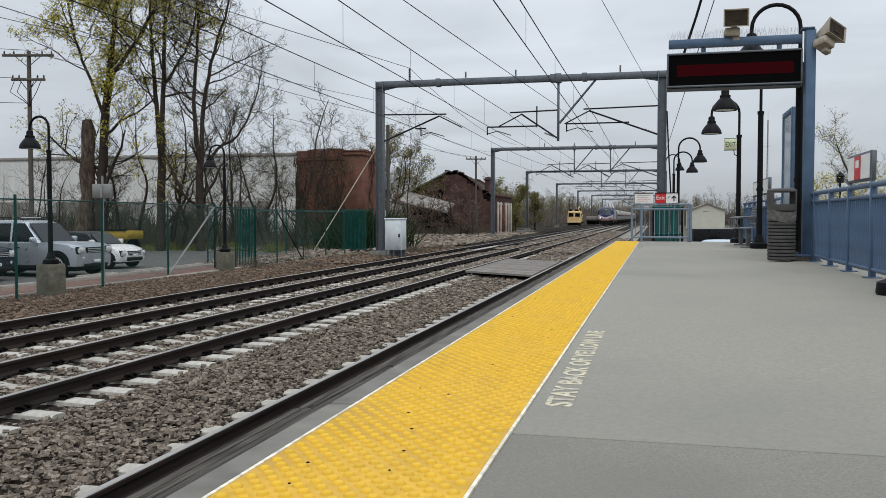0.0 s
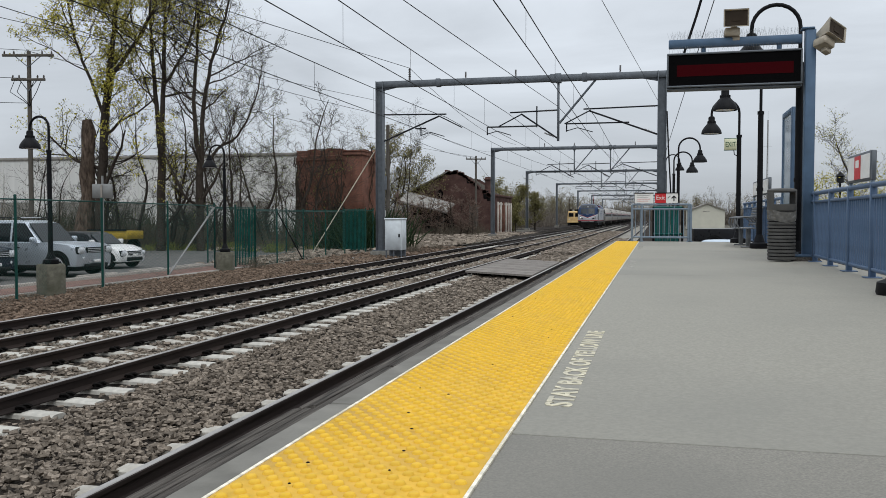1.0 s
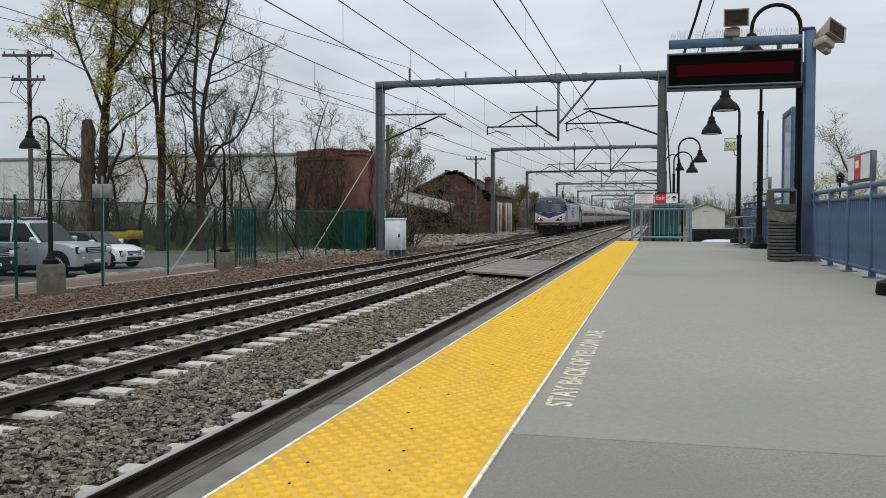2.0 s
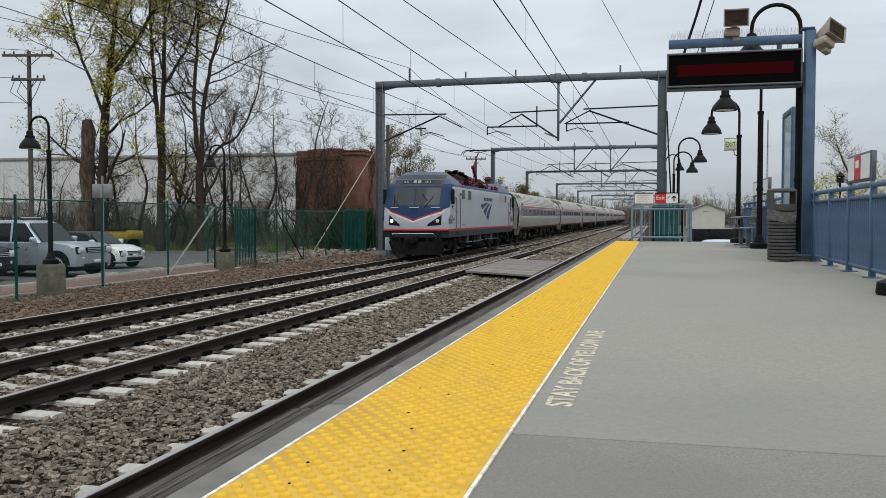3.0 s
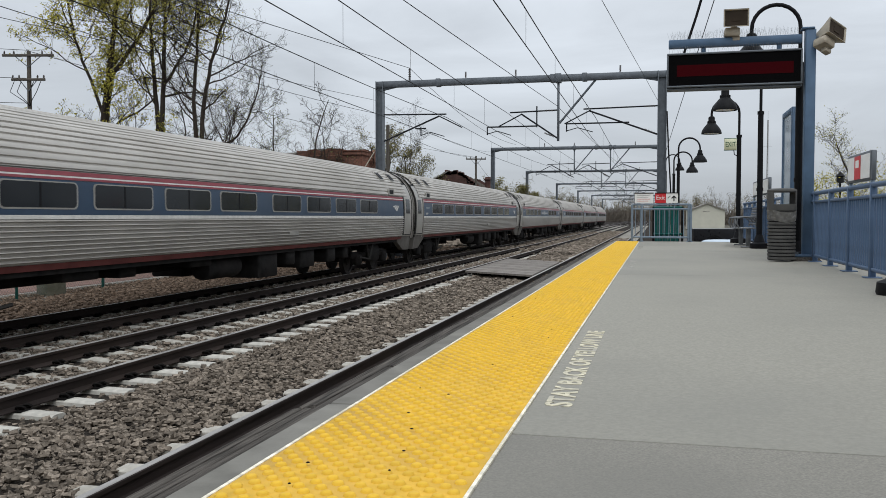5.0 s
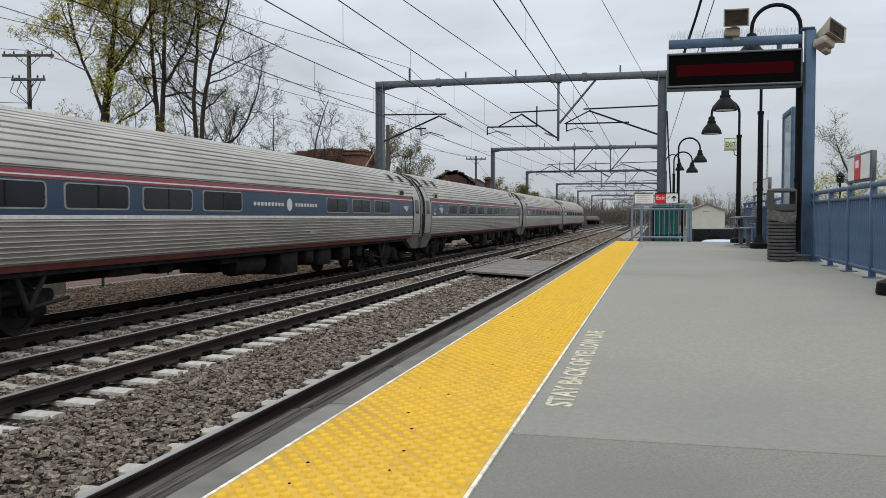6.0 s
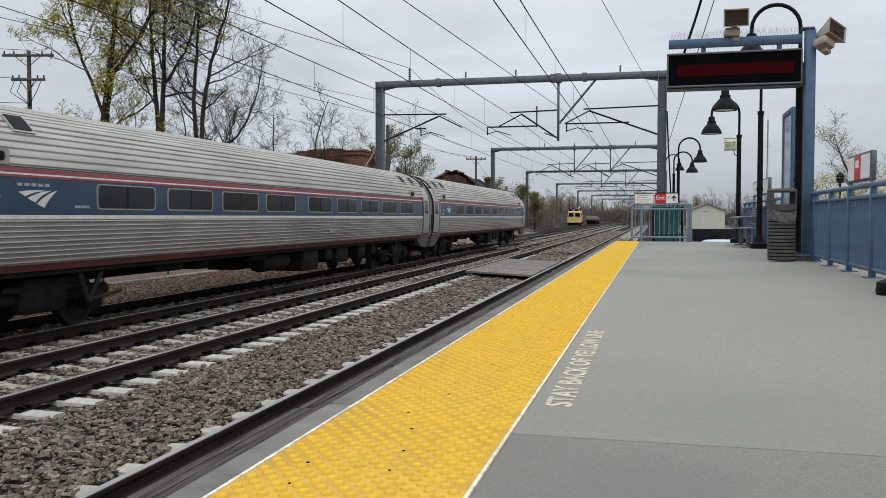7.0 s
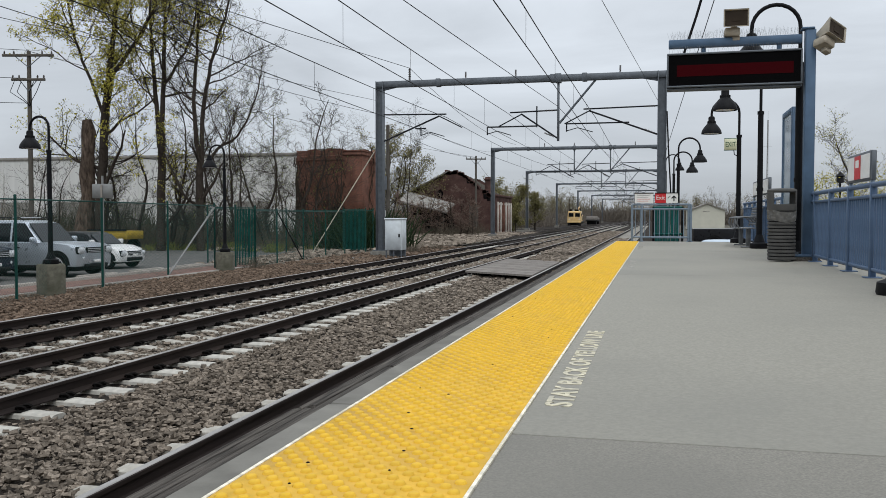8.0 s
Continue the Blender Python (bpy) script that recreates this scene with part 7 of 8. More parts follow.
loco_band("sill", [0.90, 1.19], M_SKIRT, "dark grey side sill")
loco_band("red_stripe", [1.191, 1.275], M_RED, "red stripe")
loco_band("body", [1.276, 1.45, 1.6, 1.8, 2.0, 2.24, 2.5, 2.8, 3.08, 3.13], M_LOCO, "silver side and nose panels")
loco_band("roof_edge", [3.131, 3.19, 3.245], M_NAVY, "dark blue roof edge")
part("roof_deck", Build().box((-1.3, 3.0, 3.246), (1.3, LOCO_L - 3.0, 3.29), 0.01), M_FAIR, loco, "flat roof deck")
for end in (0, 1):
    c = Build()
    rings = []
    for z in (3.246, 3.36, 3.46, 3.60, 3.73, 3.80):
        r = loco_ring(z, 3.9 - (z - 3.246) * 2.2)
        rings.append([(x, LOCO_L - y, zz) for x, y, zz in r] if end else r)
    part("cab_roof", c.loft(rings), M_FAIR, loco, "blue-grey cab roof fairing")


def drape(x0, x1, lo, hi, off, nx=24, nz=8, end=0):
    """A skin that lies on the cab front between two heights."""
    b = Build()
    rows = []
    for i in range(nx + 1):
        x = x0 + (x1 - x0) * i / nx
        rows.append([(x, (front_y(x, z) - off) if not end else LOCO_L - front_y(x, z) + off, z) for z in (lo(x) + (hi(x) - lo(x)) * k / nz for k in range(nz + 1))])
    return b.loft(rows, close=False, caps=False)


vee = lambda x: 1.67 + 0.40 * min(1.0, abs(x) / 1.12) ** 0.9 + 0.16 * max(0.0, abs(x) - 1.12) / 0.37
for end in (0, 1):
    part("cab_mask", drape(-1.488, 1.488, vee, lambda x: 3.24, 0.006, 40, 14, end), M_NAVY, loco, "dark blue cab mask")
    part("vee_stripe", drape(-1.2, 1.2, lambda x: vee(x) - 0.06, vee, 0.008, 30, 1, end), M_RED, loco, "red line under the mask")
    part("vee_edge", drape(-1.3, 1.3, lambda x: vee(x) - 0.14, lambda x: vee(x) - 0.062, 0.007, 30, 1, end), M_WHITE, loco, "white line under the mask")
    for a, b in ((-1.06, -0.03), (0.03, 1.06)):
        part("windscreen", drape(a, b, lambda x: 2.28 + 0.02 * abs(x), lambda x: 3.08 - 0.02 * abs(x), 0.016, 10, 6, end), M_SCREENGLASS, loco, "windscreen with sky reflection in its grey colour")
    part("brow", drape(-1.12, 1.12, lambda x: 3.13, lambda x: 3.66, 0.012, 12, 6, end), M_BROW, loco, "dusty grey cab brow")
    part("number_board", drape(-0.7, 0.7, lambda x: 3.26, lambda x: 3.40, 0.02, 8, 2, end), M_SKIRT, loco, "dark number board")
    if end == 0:
        for xn in (-0.45, 0.45):
            lettering("651", 0.15, M_SILVERMARK, "front_number", loco, pose(xn, front_y(xn, 3.33) - 0.035, 3.33, 56, 0, 0), "grey road number", 0.3)
        for xn in (-0.1, 0.1):
            part("top_headlight", Build().lathe([(0.02, -0.03), (0.075, -0.03), (0.08, 0.05), (0.02, 0.06)], (xn, front_y(xn, 3.34) - 0.03, 3.33), 12, "y"), M_LENS, loco, "clear upper headlight")
        for xn in (-0.9, 0.0, 0.9):
            part("grab_bar", Build().tube([(xn - 0.2, front_y(xn, 2.2) - 0.02, 2.19), (xn - 0.16, front_y(xn, 2.2) - 0.07, 2.20), (xn + 0.16, front_y(xn, 2.2) - 0.07, 2.20), (xn + 0.2, front_y(xn, 2.2) - 0.02, 2.19)], 0.014, 5), M_WHITE, loco, "pale grab bar under the windscreen")
    for s in (-1, 1):
        pts = lambda a, b, lo, hi: drape(a, b, lo, hi, 0.012, 8, 3, end)
        h0, h1 = (0.62, 1.18) if s > 0 else (-1.18, -0.62)
        f = (lambda x: (abs(x) - 0.62) / 0.56)
        part("headlight_cover", pts(h0, h1, lambda x: 1.40 + 0.05 * f(x), lambda x: 1.47 + 0.42 * f(x)), M_BLACK, loco, "black wedge headlight housing")
        xl = s * 1.02
        yl = front_y(xl, 1.62) - 0.02
        yl = yl if not end else LOCO_L - yl
        part("headlight", Build().lathe([(0.02, -0.02), (0.075, -0.015), (0.085, 0.02), (0.07, 0.03)], (xl, yl, 1.62), 14, "y"), M_LAMP if (end == 0 and s < 0) else M_WHITE, loco, "round headlight")
    yy = (lambda v: v) if not end else (lambda v: LOCO_L - v)
    fy = lambda v: yy(v + 0.40)
    for xa, za, xb, zb in ((-0.95, 2.28, -1.0, 2.75), (-0.7, 2.22, -0.93, 2.5), (0.45, 2.20, 0.8, 2.7), (0.3, 2.8, 0.55, 2.5)):
        part("wiper", Build().cyl((xa, yy(front_y(xa, za) - 0.04), za), (xb, yy(front_y(xb, zb) - 0.04), zb), 0.014, n=5), M_BLACK, loco, "black windscreen wiper")
    bar = Build()
    bar.tube([(x, yy(front_y(x, 1.2) - 0.06), 1.22) for x in (-1.45, -1.2, -0.8, 0, 0.8, 1.2, 1.45)], 0.05, 6)
    part("bumper_bar", bar, M_RED, loco, "red front bar")
    cou = Build()
    cou.box((-1.15, fy(0.25), 0.62), (1.15, fy(0.75), 1.1), 0.03)
    cou.box((-0.22, fy(-0.28), 0.70), (0.22, fy(0.4), 0.98), 0.04).box((-0.3, fy(-0.38), 0.66), (0.14, fy(-0.2), 1.02), 0.04)
    for xs in (-1.0, -0.62, 0.62, 1.0):
        cou.tube([(xs, fy(0.2), 1.05), (xs, fy(0.02), 0.85), (xs * 0.95, fy(0.05), 0.55), (xs * 0.9, fy(0.25), 0.5)], 0.03, 6)
    part("coupler", cou, M_UNDER, loco, "black coupler and hoses")
    pil = Build().loft([[(-1.28, fy(0.55), 0.72), (-1.0, fy(0.1), 0.72), (1.0, fy(0.1), 0.72), (1.28, fy(0.55), 0.72), (1.28, fy(0.7), 0.72), (-1.28, fy(0.7), 0.72)],
                        [(-1.05, fy(0.45), 0.17), (-0.8, fy(0.12), 0.17), (0.8, fy(0.12), 0.17), (1.05, fy(0.45), 0.17), (1.05, fy(0.6), 0.17), (-1.05, fy(0.6), 0.17)]])
    part("pilot", pil, M_UNDER, loco, "dark pilot plough")
    hr = Build().tube([(-0.92, fy(-0.02), 1.03), (-0.92, fy(-0.12), 1.08), (0.92, fy(-0.12), 1.08), (0.92, fy(-0.02), 1.03)], 0.018, 6)
    part("hand_bar", hr, M_WHITE, loco, "pale front hand bar")
    for s in (-1, 1):
        st = Build()
        for z in (0.42, 0.7, 0.95):
            st.box((s * 1.05, yy(2.30), z), (s * 1.44, yy(2.70), z + 0.03), 0.006)
        st.box((s * 1.40, yy(2.28), 0.4), (s * 1.44, yy(2.31), 0.95)).box((s * 1.40, yy(2.69), 0.4), (s * 1.44, yy(2.72), 0.95))
        part("cab_step", st, M_UNDER, loco, "black steps under the cab door")

for s in (-1, 1):
    X = s * 1.49
    o = s * 0.006
    for end in (0, 1):
        yy = (lambda v: v) if not end else (lambda v: LOCO_L - v)
        def slab(name, y0, y1, z0, z1, t, m, r=0.03, lab=""):
            part(name, Build().prism(rrect(min(yy(y0), yy(y1)), max(yy(y0), yy(y1)), z0, z1, r), "x", X, X + s * t), m, loco, lab)
        slab("cab_window_frame", 1.58, 1.98, 2.38, 2.98, 0.008, M_BLACK, 0.08, "black cab window surround")
        slab("cab_window", 1.72, 1.94, 2.42, 2.94, 0.014, M_DGLASS, 0.06, "dark cab side window")
        slab("cab_door", 2.16, 2.74, 1.29, 3.0, 0.010, M_LOCO, 0.05, "flush silver cab door")
        for y in (2.07, 2.82):
            hb = Build().tube([(X, yy(y), 2.66), (X + s * 0.06, yy(y), 2.64), (X + s * 0.06, yy(y), 1.32), (X, yy(y), 1.3)], 0.017, 6)
            part("door_handrail", hb, M_STEEL, loco, "steel door handrail")
        slab("door_latch", 2.25, 2.33, 1.95, 2.08, 0.03, M_BLACK, 0.02)
        # flat black plate stands for the shaded step opening in the sill
        slab("step_recess", 2.35, 2.75, 0.98, 1.15, 0.004, M_BLACK, 0.02, "black plate as the shade in the step opening")
        slab("mirror", 1.24, 1.32, 2.36, 3.02, 0.12, M_BLACK, 0.03, "black side mirror")
        for k in range(7):
            z = 2.08 + k * 0.036
            slab("flag_stripe", 1.38, 1.86, z, z + 0.035, 0.005, M_RED if k % 2 == 0 else M_WHITE, 0.004)
        slab("flag_canton", (1.38 if not end else 1.64), (1.60 if not end else 1.86), 2.19, 2.332, 0.009, M_NAVY, 0.004)
        slab("notice", 1.70, 1.86, 1.62, 1.76, 0.005, M_BLACK, 0.01)
        ydig = yy(1.20)
        at = pose(X + s * 0.008, ydig, 1.66, 90, 0, 90 if s > 0 else -90)
        lettering("651", 0.52, M_BLACK, "road_number", loco, at, "black road number 651", 0.62)
    sl = Build().lathe([(0.03, 1.49), (0.055, 1.50), (0.05, 1.60), (0.03, 1.62)], (0, 3.05, 2.83), 10, "x")
    if s > 0:
        part("marker_lamp", sl, M_STEEL, loco, "small steel marker lamp")
    for a in range(9):
        part("pipe_bracket", Build().box((s * 1.20, 5.2 + a * 1.0, 0.52), (s * 1.40, 5.28 + a * 1.0, 0.92), 0.015), M_STEEL if a % 3 == 0 else M_UNDER, loco)
    part("brake_pipe", Build().tube([(s * 1.36, 4.9, 0.60), (s * 1.37, 7.0, 0.58), (s * 1.36, 10.0, 0.63), (s * 1.36, 13.6, 0.58)], 0.03, 6), M_STEEL, loco, "grey brake pipe")
    win = [(3.38, 3.98), (4.78, 5.40)]
    for a, b in win:
        part("grille_frame", Build().prism(rrect(a - 0.06, b + 0.06, 2.56, 3.08, 0.02), "x", X, X + s * 0.006), M_LOCO, loco)
        part("grille", Build().prism(rrect(a, b, 2.62, 3.03, 0.01), "x", X, X + s * 0.014), M_GRILLE, loco, "brown ventilation grille")
    for a in (13.35, 14.15, 14.95):
        part("grille_frame", Build().prism(rrect(a - 0.05, a + 0.62, 2.60, 3.08, 0.02), "x", X, X + s * 0.006), M_LOCO, loco)
        part("grille", Build().prism(rrect(a, a + 0.57, 2.65, 3.03, 0.01), "x", X, X + s * 0.012), M_DOOR if a < 14.9 else M_GRILLE, loco, "ventilation grille")
    # maker's word mark and company name as plain bars
    for k in range(6):
        part("name_bar", Build().prism(rrect(8.62 + k * 0.42, 8.92 + k * 0.42, 2.62, 2.80, 0.03), "x", X, X + s * 0.005), M_NAVY, loco)
    part("maker_bar", Build().prism(rrect(3.45, 4.05, 1.40, 1.48, 0.01), "x", X, X + s * 0.005), mat("maker_green", (0.17, 0.27, 0.25), 0.5), loco)
    if s > 0:
        swoosh(loco, 7.75, 1.60, 3.2, 0.92, X, M_NAVY, "dark blue emblem")
    for a, b, z0, z1, w in ((6.6, 8.1, 0.42, 0.9, 1.36), (8.3, 9.6, 0.32, 0.9, 1.30), (9.8, 10.4, 0.5, 0.9, 1.38), (10.6, 12.2, 0.38, 0.9, 1.34)):
        part("equipment_case", Build().box((s * 0.5, a, z0), (s * w, b, z1), 0.04), M_UNDER, loco, "black underfloor equipment case")
    for y in (3.0, 6.35, 9.0, 12.7, 16.0):
        part("sill_bracket", Build().box((s * 1.38, y, 0.62), (s * 1.47, y + 0.18, 0.92), 0.02), M_UNDER, loco)
for yc in (3.62, LOCO_L - 3.62):
    for s in (-1, 1):
        bog = Build()
        bog.box((s * 1.0, yc - 2.1, 0.55), (s * 1.18, yc + 2.1, 0.78), 0.05)
        for dy in (-1.4, 1.4):
            bog.box((s * 0.98, yc + dy - 0.24, 0.36), (s * 1.26, yc + dy + 0.24, 0.74), 0.06)
            bog.cyl((s * 1.1, yc + dy * 0.55, 0.5), (s * 1.1, yc + dy * 0.55, 0.88), 0.14, n=10)
        bog.cyl((s * 1.2, yc - 0.5, 0.66), (s * 1.2, yc + 1.1, 0.6), 0.07, n=8)
        bog.box((s * 0.9, yc - 0.35, 0.3), (s * 1.16, yc + 0.35, 0.62), 0.05)
        part("bogie_side", bog, M_UNDER, loco, "black bogie side frame")
for y in (2.22, 5.02, LOCO_L - 5.02, LOCO_L - 2.22):
    wheelset(loco, y, 0.56)
part("underframe", Build().box((-1.0, 0.8, 0.62), (1.0, LOCO_L - 0.8, 0.91)), M_UNDER, loco, "dark underframe")
rq = random.Random(4)
for k in range(72):
    y = 3.6 + k * 0.165
    x = rq.choice((-0.75, -0.3, 0.25, 0.7, 1.0, 1.12))
    h = rq.uniform(0.8, 1.75)
    part("roof_insulator", Build().lathe([(0.07, 3.28), (0.1, 3.28 + 0.05 * h), (0.06, 3.28 + 0.08 * h), (0.1, 3.28 + 0.12 * h), (0.06, 3.28 + 0.15 * h), (0.09, 3.28 + 0.19 * h), (0.04, 3.28 + 0.24 * h)], (x, y, 0), 8), M_PANTO if k % 3 == 0 else M_UNDER, loco, "ribbed roof insulator")
for a, b in (((-0.5, 6.5, 3.28), (0.6, 8.2, 3.44)), ((-0.9, 9.2, 3.28), (0.2, 10.6, 3.40)), ((-0.3, 11.2, 3.28), (0.9, 12.2, 3.42)), ((0.5, 3.9, 3.28), (1.15, 4.3, 3.5)), ((0.6, 5.6, 3.28), (1.1, 6.1, 3.46))):
    part("roof_box", Build().box(a, b, 0.04), M_UNDER if a[1] > 6 else M_PANTO, loco, "roof equipment box")
bus = Build()
for x in (-0.3, 0.4, 1.0):
    bus.tube([(x, 4.2, 3.5), (x, 8.0, 3.54), (x, 12.0, 3.5), (x, 14.5, 3.52)], 0.022, 6)
part("bus_bar", bus, M_PANTO, loco, "red roof bus bars")


def pantograph(base, up):
    p = Build().box((-0.6, base - 0.7, 3.36), (0.6, base - 0.6, 3.46), 0.02).box((-0.6, base + 0.5, 3.36), (0.6, base + 0.6, 3.46), 0.02)
    p.box((-0.55, base - 0.7, 3.38), (-0.45, base + 0.6, 3.46), 0.02).box((0.45, base - 0.7, 3.38), (0.55, base + 0.6, 3.46), 0.02)
    for x in (-0.5, 0.5):
        for y in (base - 0.65, base + 0.55):
            p.cyl((x, y, 3.28), (x, y, 3.4), 0.06, n=8)
    knee = (0, base - 1.35, 4.62) if up else (0, base - 1.6, 3.56)
    top = (0, base + 0.12, 5.56) if up else (0, base + 0.4, 3.66)
    p.cyl((0, base, 3.42), knee, 0.085, 0.06, n=8).cyl(knee, top, 0.05, 0.035, n=8)
    p.cyl((-0.14, base - 0.2, 3.45), (-0.05, knee[1], knee[2] - 0.08), 0.02, n=6)
    p.lathe([(0.03, -0.1), (0.1, -0.1), (0.1, 0.1), (0.03, 0.1)], knee, 10, "x")
    part("pantograph_arm", p, M_PANTO, loco, "raised red pantograph arm" if up else "folded red pantograph arm")
    h = Build()
    for dy in (-0.2, 0.2):
        h.tube([(-0.98, top[1] + dy, top[2] - 0.1), (-0.9, top[1] + dy, top[2] + 0.02), (-0.72, top[1] + dy, top[2] + 0.14), (0.72, top[1] + dy, top[2] + 0.14), (0.9, top[1] + dy, top[2] + 0.02), (0.98, top[1] + dy, top[2] - 0.1)], 0.025, 6)
    for x in (-0.55, 0.55):
        h.cyl((x, top[1] - 0.2, top[2] + 0.12), (x, top[1] + 0.2, top[2] + 0.12), 0.015, n=5)
        h.cyl((x, top[1], top[2] + 0.1), (0, top[1], top[2]), 0.02, n=5)
    part("pantograph_head", h, M_BLACK, loco, "black contact strips and horns")


pantograph(14.4, True)
pantograph(4.9, False)

# passenger cars ---------------------------------------------------------
CAR_L = 25.24
SIDE = [(1.50, 1.02), (1.56, 1.2), (1.59, 1.45), (1.60, 1.78), (1.60, 2.05), (1.585, 2.36), (1.555, 2.5), (1.48, 2.71), (1.345, 2.95), (1.12, 3.20), (0.82, 3.375), (0.43, 3.49), (0.0, 3.53)]


BROAD = ((0.02, 0.0), (0.14, 0.0), (0.22, 1.0), (0.50, 1.2), (0.84, 1.0), (0.92, 0.0))
NARROW = ((0.02, 0.0), (0.40, 0.0), (0.52, 0.8), (0.66, 1.15), (0.80, 1.0), (0.94, 0.0))


def section(z0, z1, off=0.0, ribs=0, deep=0.012, profile=BROAD):
    """The cross-section between two heights, measured along the skin; ribs make it corrugated."""
    pts = [Vector(p) for p in SIDE]
    run = [0.0]
    for a, b in zip(pts, pts[1:]):
        run.append(run[-1] + (b - a).length)
    def at_len(s):
        for i in range(len(run) - 1):
            if s <= run[i + 1] + 1e-9:
                t = (s - run[i]) / (run[i + 1] - run[i])
                p = pts[i].lerp(pts[i + 1], t)
                d = (pts[i + 1] - pts[i]).normalized()
                return p, Vector((d.y, -d.x))
        return pts[-1], Vector((0, 1))
    def len_at(z):
        for i in range(len(run) - 1):
            if pts[i].y <= z <= pts[i + 1].y:
                return run[i] + (run[i + 1] - run[i]) * (z - pts[i].y) / (pts[i + 1].y - pts[i].y)
        return run[-1]
    s0, s1 = len_at(z0), len_at(z1)
    out = []
    if ribs:
        step = (s1 - s0) / ribs
        for k in range(ribs):
            for u, h in profile:
                p, nrm = at_len(s0 + (k + u) * step)
                out.append(tuple(p + nrm * (off + deep * h)))
    n = max(2, int((s1 - s0) / 0.08))
    if not ribs:
        for k in range(n + 1):
            p, nrm = at_len(s0 + (s1 - s0) * k / n)
            out.append(tuple(p + nrm * off))
    return out


def skin(name, z0, z1, y0, y1, material, parent, off=0.0, ribs=0, label="", deep=0.012, profile=BROAD):
    b = Build()
    sec = section(z0, z1, off, ribs, deep, profile)
    for s in (1, -1):
        b.loft([[(s * x, y, z) for x, z in sec] for y in (y0, y1)], close=False, caps=False)
    return part(name, b, material, parent, label)


def passenger_car(first_window=4.28, emblem=True, blank=()):
    c = thing("passenger_car", "fluted stainless steel passenger car with blue window band", "railway carriage", None, "train cars")
    hull = Build()
    full = section(1.02, 3.53, -0.03)
    ring = lambda y, k=1.0: [(x * k, y, z) for x, z in full] + [(-x * k, y, z) for x, z in reversed(full[:-1])]
    hull.loft([ring(0.24, 0.985), ring(0.3), ring(CAR_L - 0.3), ring(CAR_L - 0.24, 0.985)])
    part("shell", hull, M_DOOR, c, "steel car shell")
    e0, e1 = 1.36, CAR_L - 1.36
    skin("fluted_side", 1.12, 1.76, e0, e1, M_STEEL_FLUTE, c, 0.0, 9, "fluted lower side", 0.030, NARROW)
    skin("fluted_roof", 2.50, 3.525, e0 - 0.5, e1 + 0.5, M_ROOF_FLUTE, c, 0.0, 16, "fluted roof", 0.026)
    skin("red_sill", 1.02, 1.115, e0, e1, M_DKRED, c, 0.004, 0, "dirty red sill stripe")
    skin("white_line", 1.765, 1.825, e0, e1, M_WHITE, c, 0.008, 0, "white line")
    skin("window_band", 1.826, 2.345, e0, e1, M_BAND, c, 0.004, 0, "dark blue window band")
    skin("upper_red_line", 2.350, 2.385, e0, e1, M_PINK, c, 0.008, 0, "faded red line")
    skin("upper_white_line", 2.386, 2.41, e0, e1, M_WHITE, c, 0.006, 0, "white line")
    skin("upper_red_line", 2.412, 2.478, e0, e1, M_PINK, c, 0.008, 0, "faded red line")
    for s in (1, -1):
        for k in range(9):
            if k in blank:
                continue
            y = first_window + k * 2.03 + (0.42 if k > (3 if emblem else 4) else 0.0)
            part("window_frame", Build().prism(rrect(y - 0.035, y + 1.615, 1.91, 2.318, 0.085), "x", s * 1.585, s * 1.609), M_DOOR, c, "thin steel window frame")
            part("window_pane", Build().prism(rrect(y, y + 1.58, 1.935, 2.30, 0.07), "x", s * 1.59, s * 1.613), M_DGLASS, c, "dark window pane")
            part("window_bar", Build().box((s * 1.60, y + 0.76, 1.935), (s * 1.616, y + 0.80, 2.30)), M_BLACK, c)
        for y in (0.29, CAR_L - 1.29):
            def panel(name, y0, y1, z0, z1, off, m, lab):
                sec = section(z0, z1, off)
                part(name, Build().loft([[(s * px, yy, pz) for px, pz in sec] + [(s * (px - 0.05), yy, pz) for px, pz in reversed(sec)] for yy in (y0, y1)]), m, c, lab)
            panel("door_recess", y, y + 1.0, 1.14, 3.0, 0.0, M_BLACK, "dark door surround")
            panel("vestibule_door", y + 0.08, y + 0.92, 1.19, 2.93, 0.010, M_DOOR, "plain steel vestibule door")
            panel("door_window", y + 0.26, y + 0.70, 1.92, 2.42, 0.018, M_DGLASS, "dark door window")
            panel("kick_line", y - 0.04, y + 1.04, 1.13, 1.16, 0.02, M_STEEL_FLUTE, "bright tread line")
            panel("door_post", y + 1.0, y + 1.07, 1.05, 3.0, 0.02, M_STEEL_FLUTE, "bright door post")
            ye = 0.25 if y < 5 else CAR_L - 0.33
            # post takes the dark rubber colour to stand for shade between the cars
            panel("end_post", ye, ye + 0.08, 1.05, 3.50, 0.014, M_DIAPH, "end post darkened as shade of the gap between cars")
            ya, yb = (y - 0.02, y + 1.45) if y < 5 else (y - 0.43, y + 1.02)
            part("step_apron", Build().loft([[(s * 1.3, yy, zl), (s * 1.46, yy, zl), (s * 1.535, yy, 1.13), (s * 1.3, yy, 1.13)] for yy, zl in ((ya, 0.62 if y < 5 else 0.95), ((ya + yb) / 2, 0.64), (yb, 0.95 if y < 5 else 0.62))]), M_APRON, c, "grimy door apron")
        for y in (1.9, CAR_L - 2.9):
            part("marker_slot", Build().prism(rrect(y, y + 0.40, 2.56, 2.69, 0.05), "x", s * 1.50, s * 1.588), M_BLACK, c, "dark slot")
            part("slot_frame", Build().prism(rrect(y - 0.09, y + 0.49, 2.52, 2.73, 0.03), "x", s * 1.49, s * 1.58), M_DOOR, c, "steel plate round the slot")
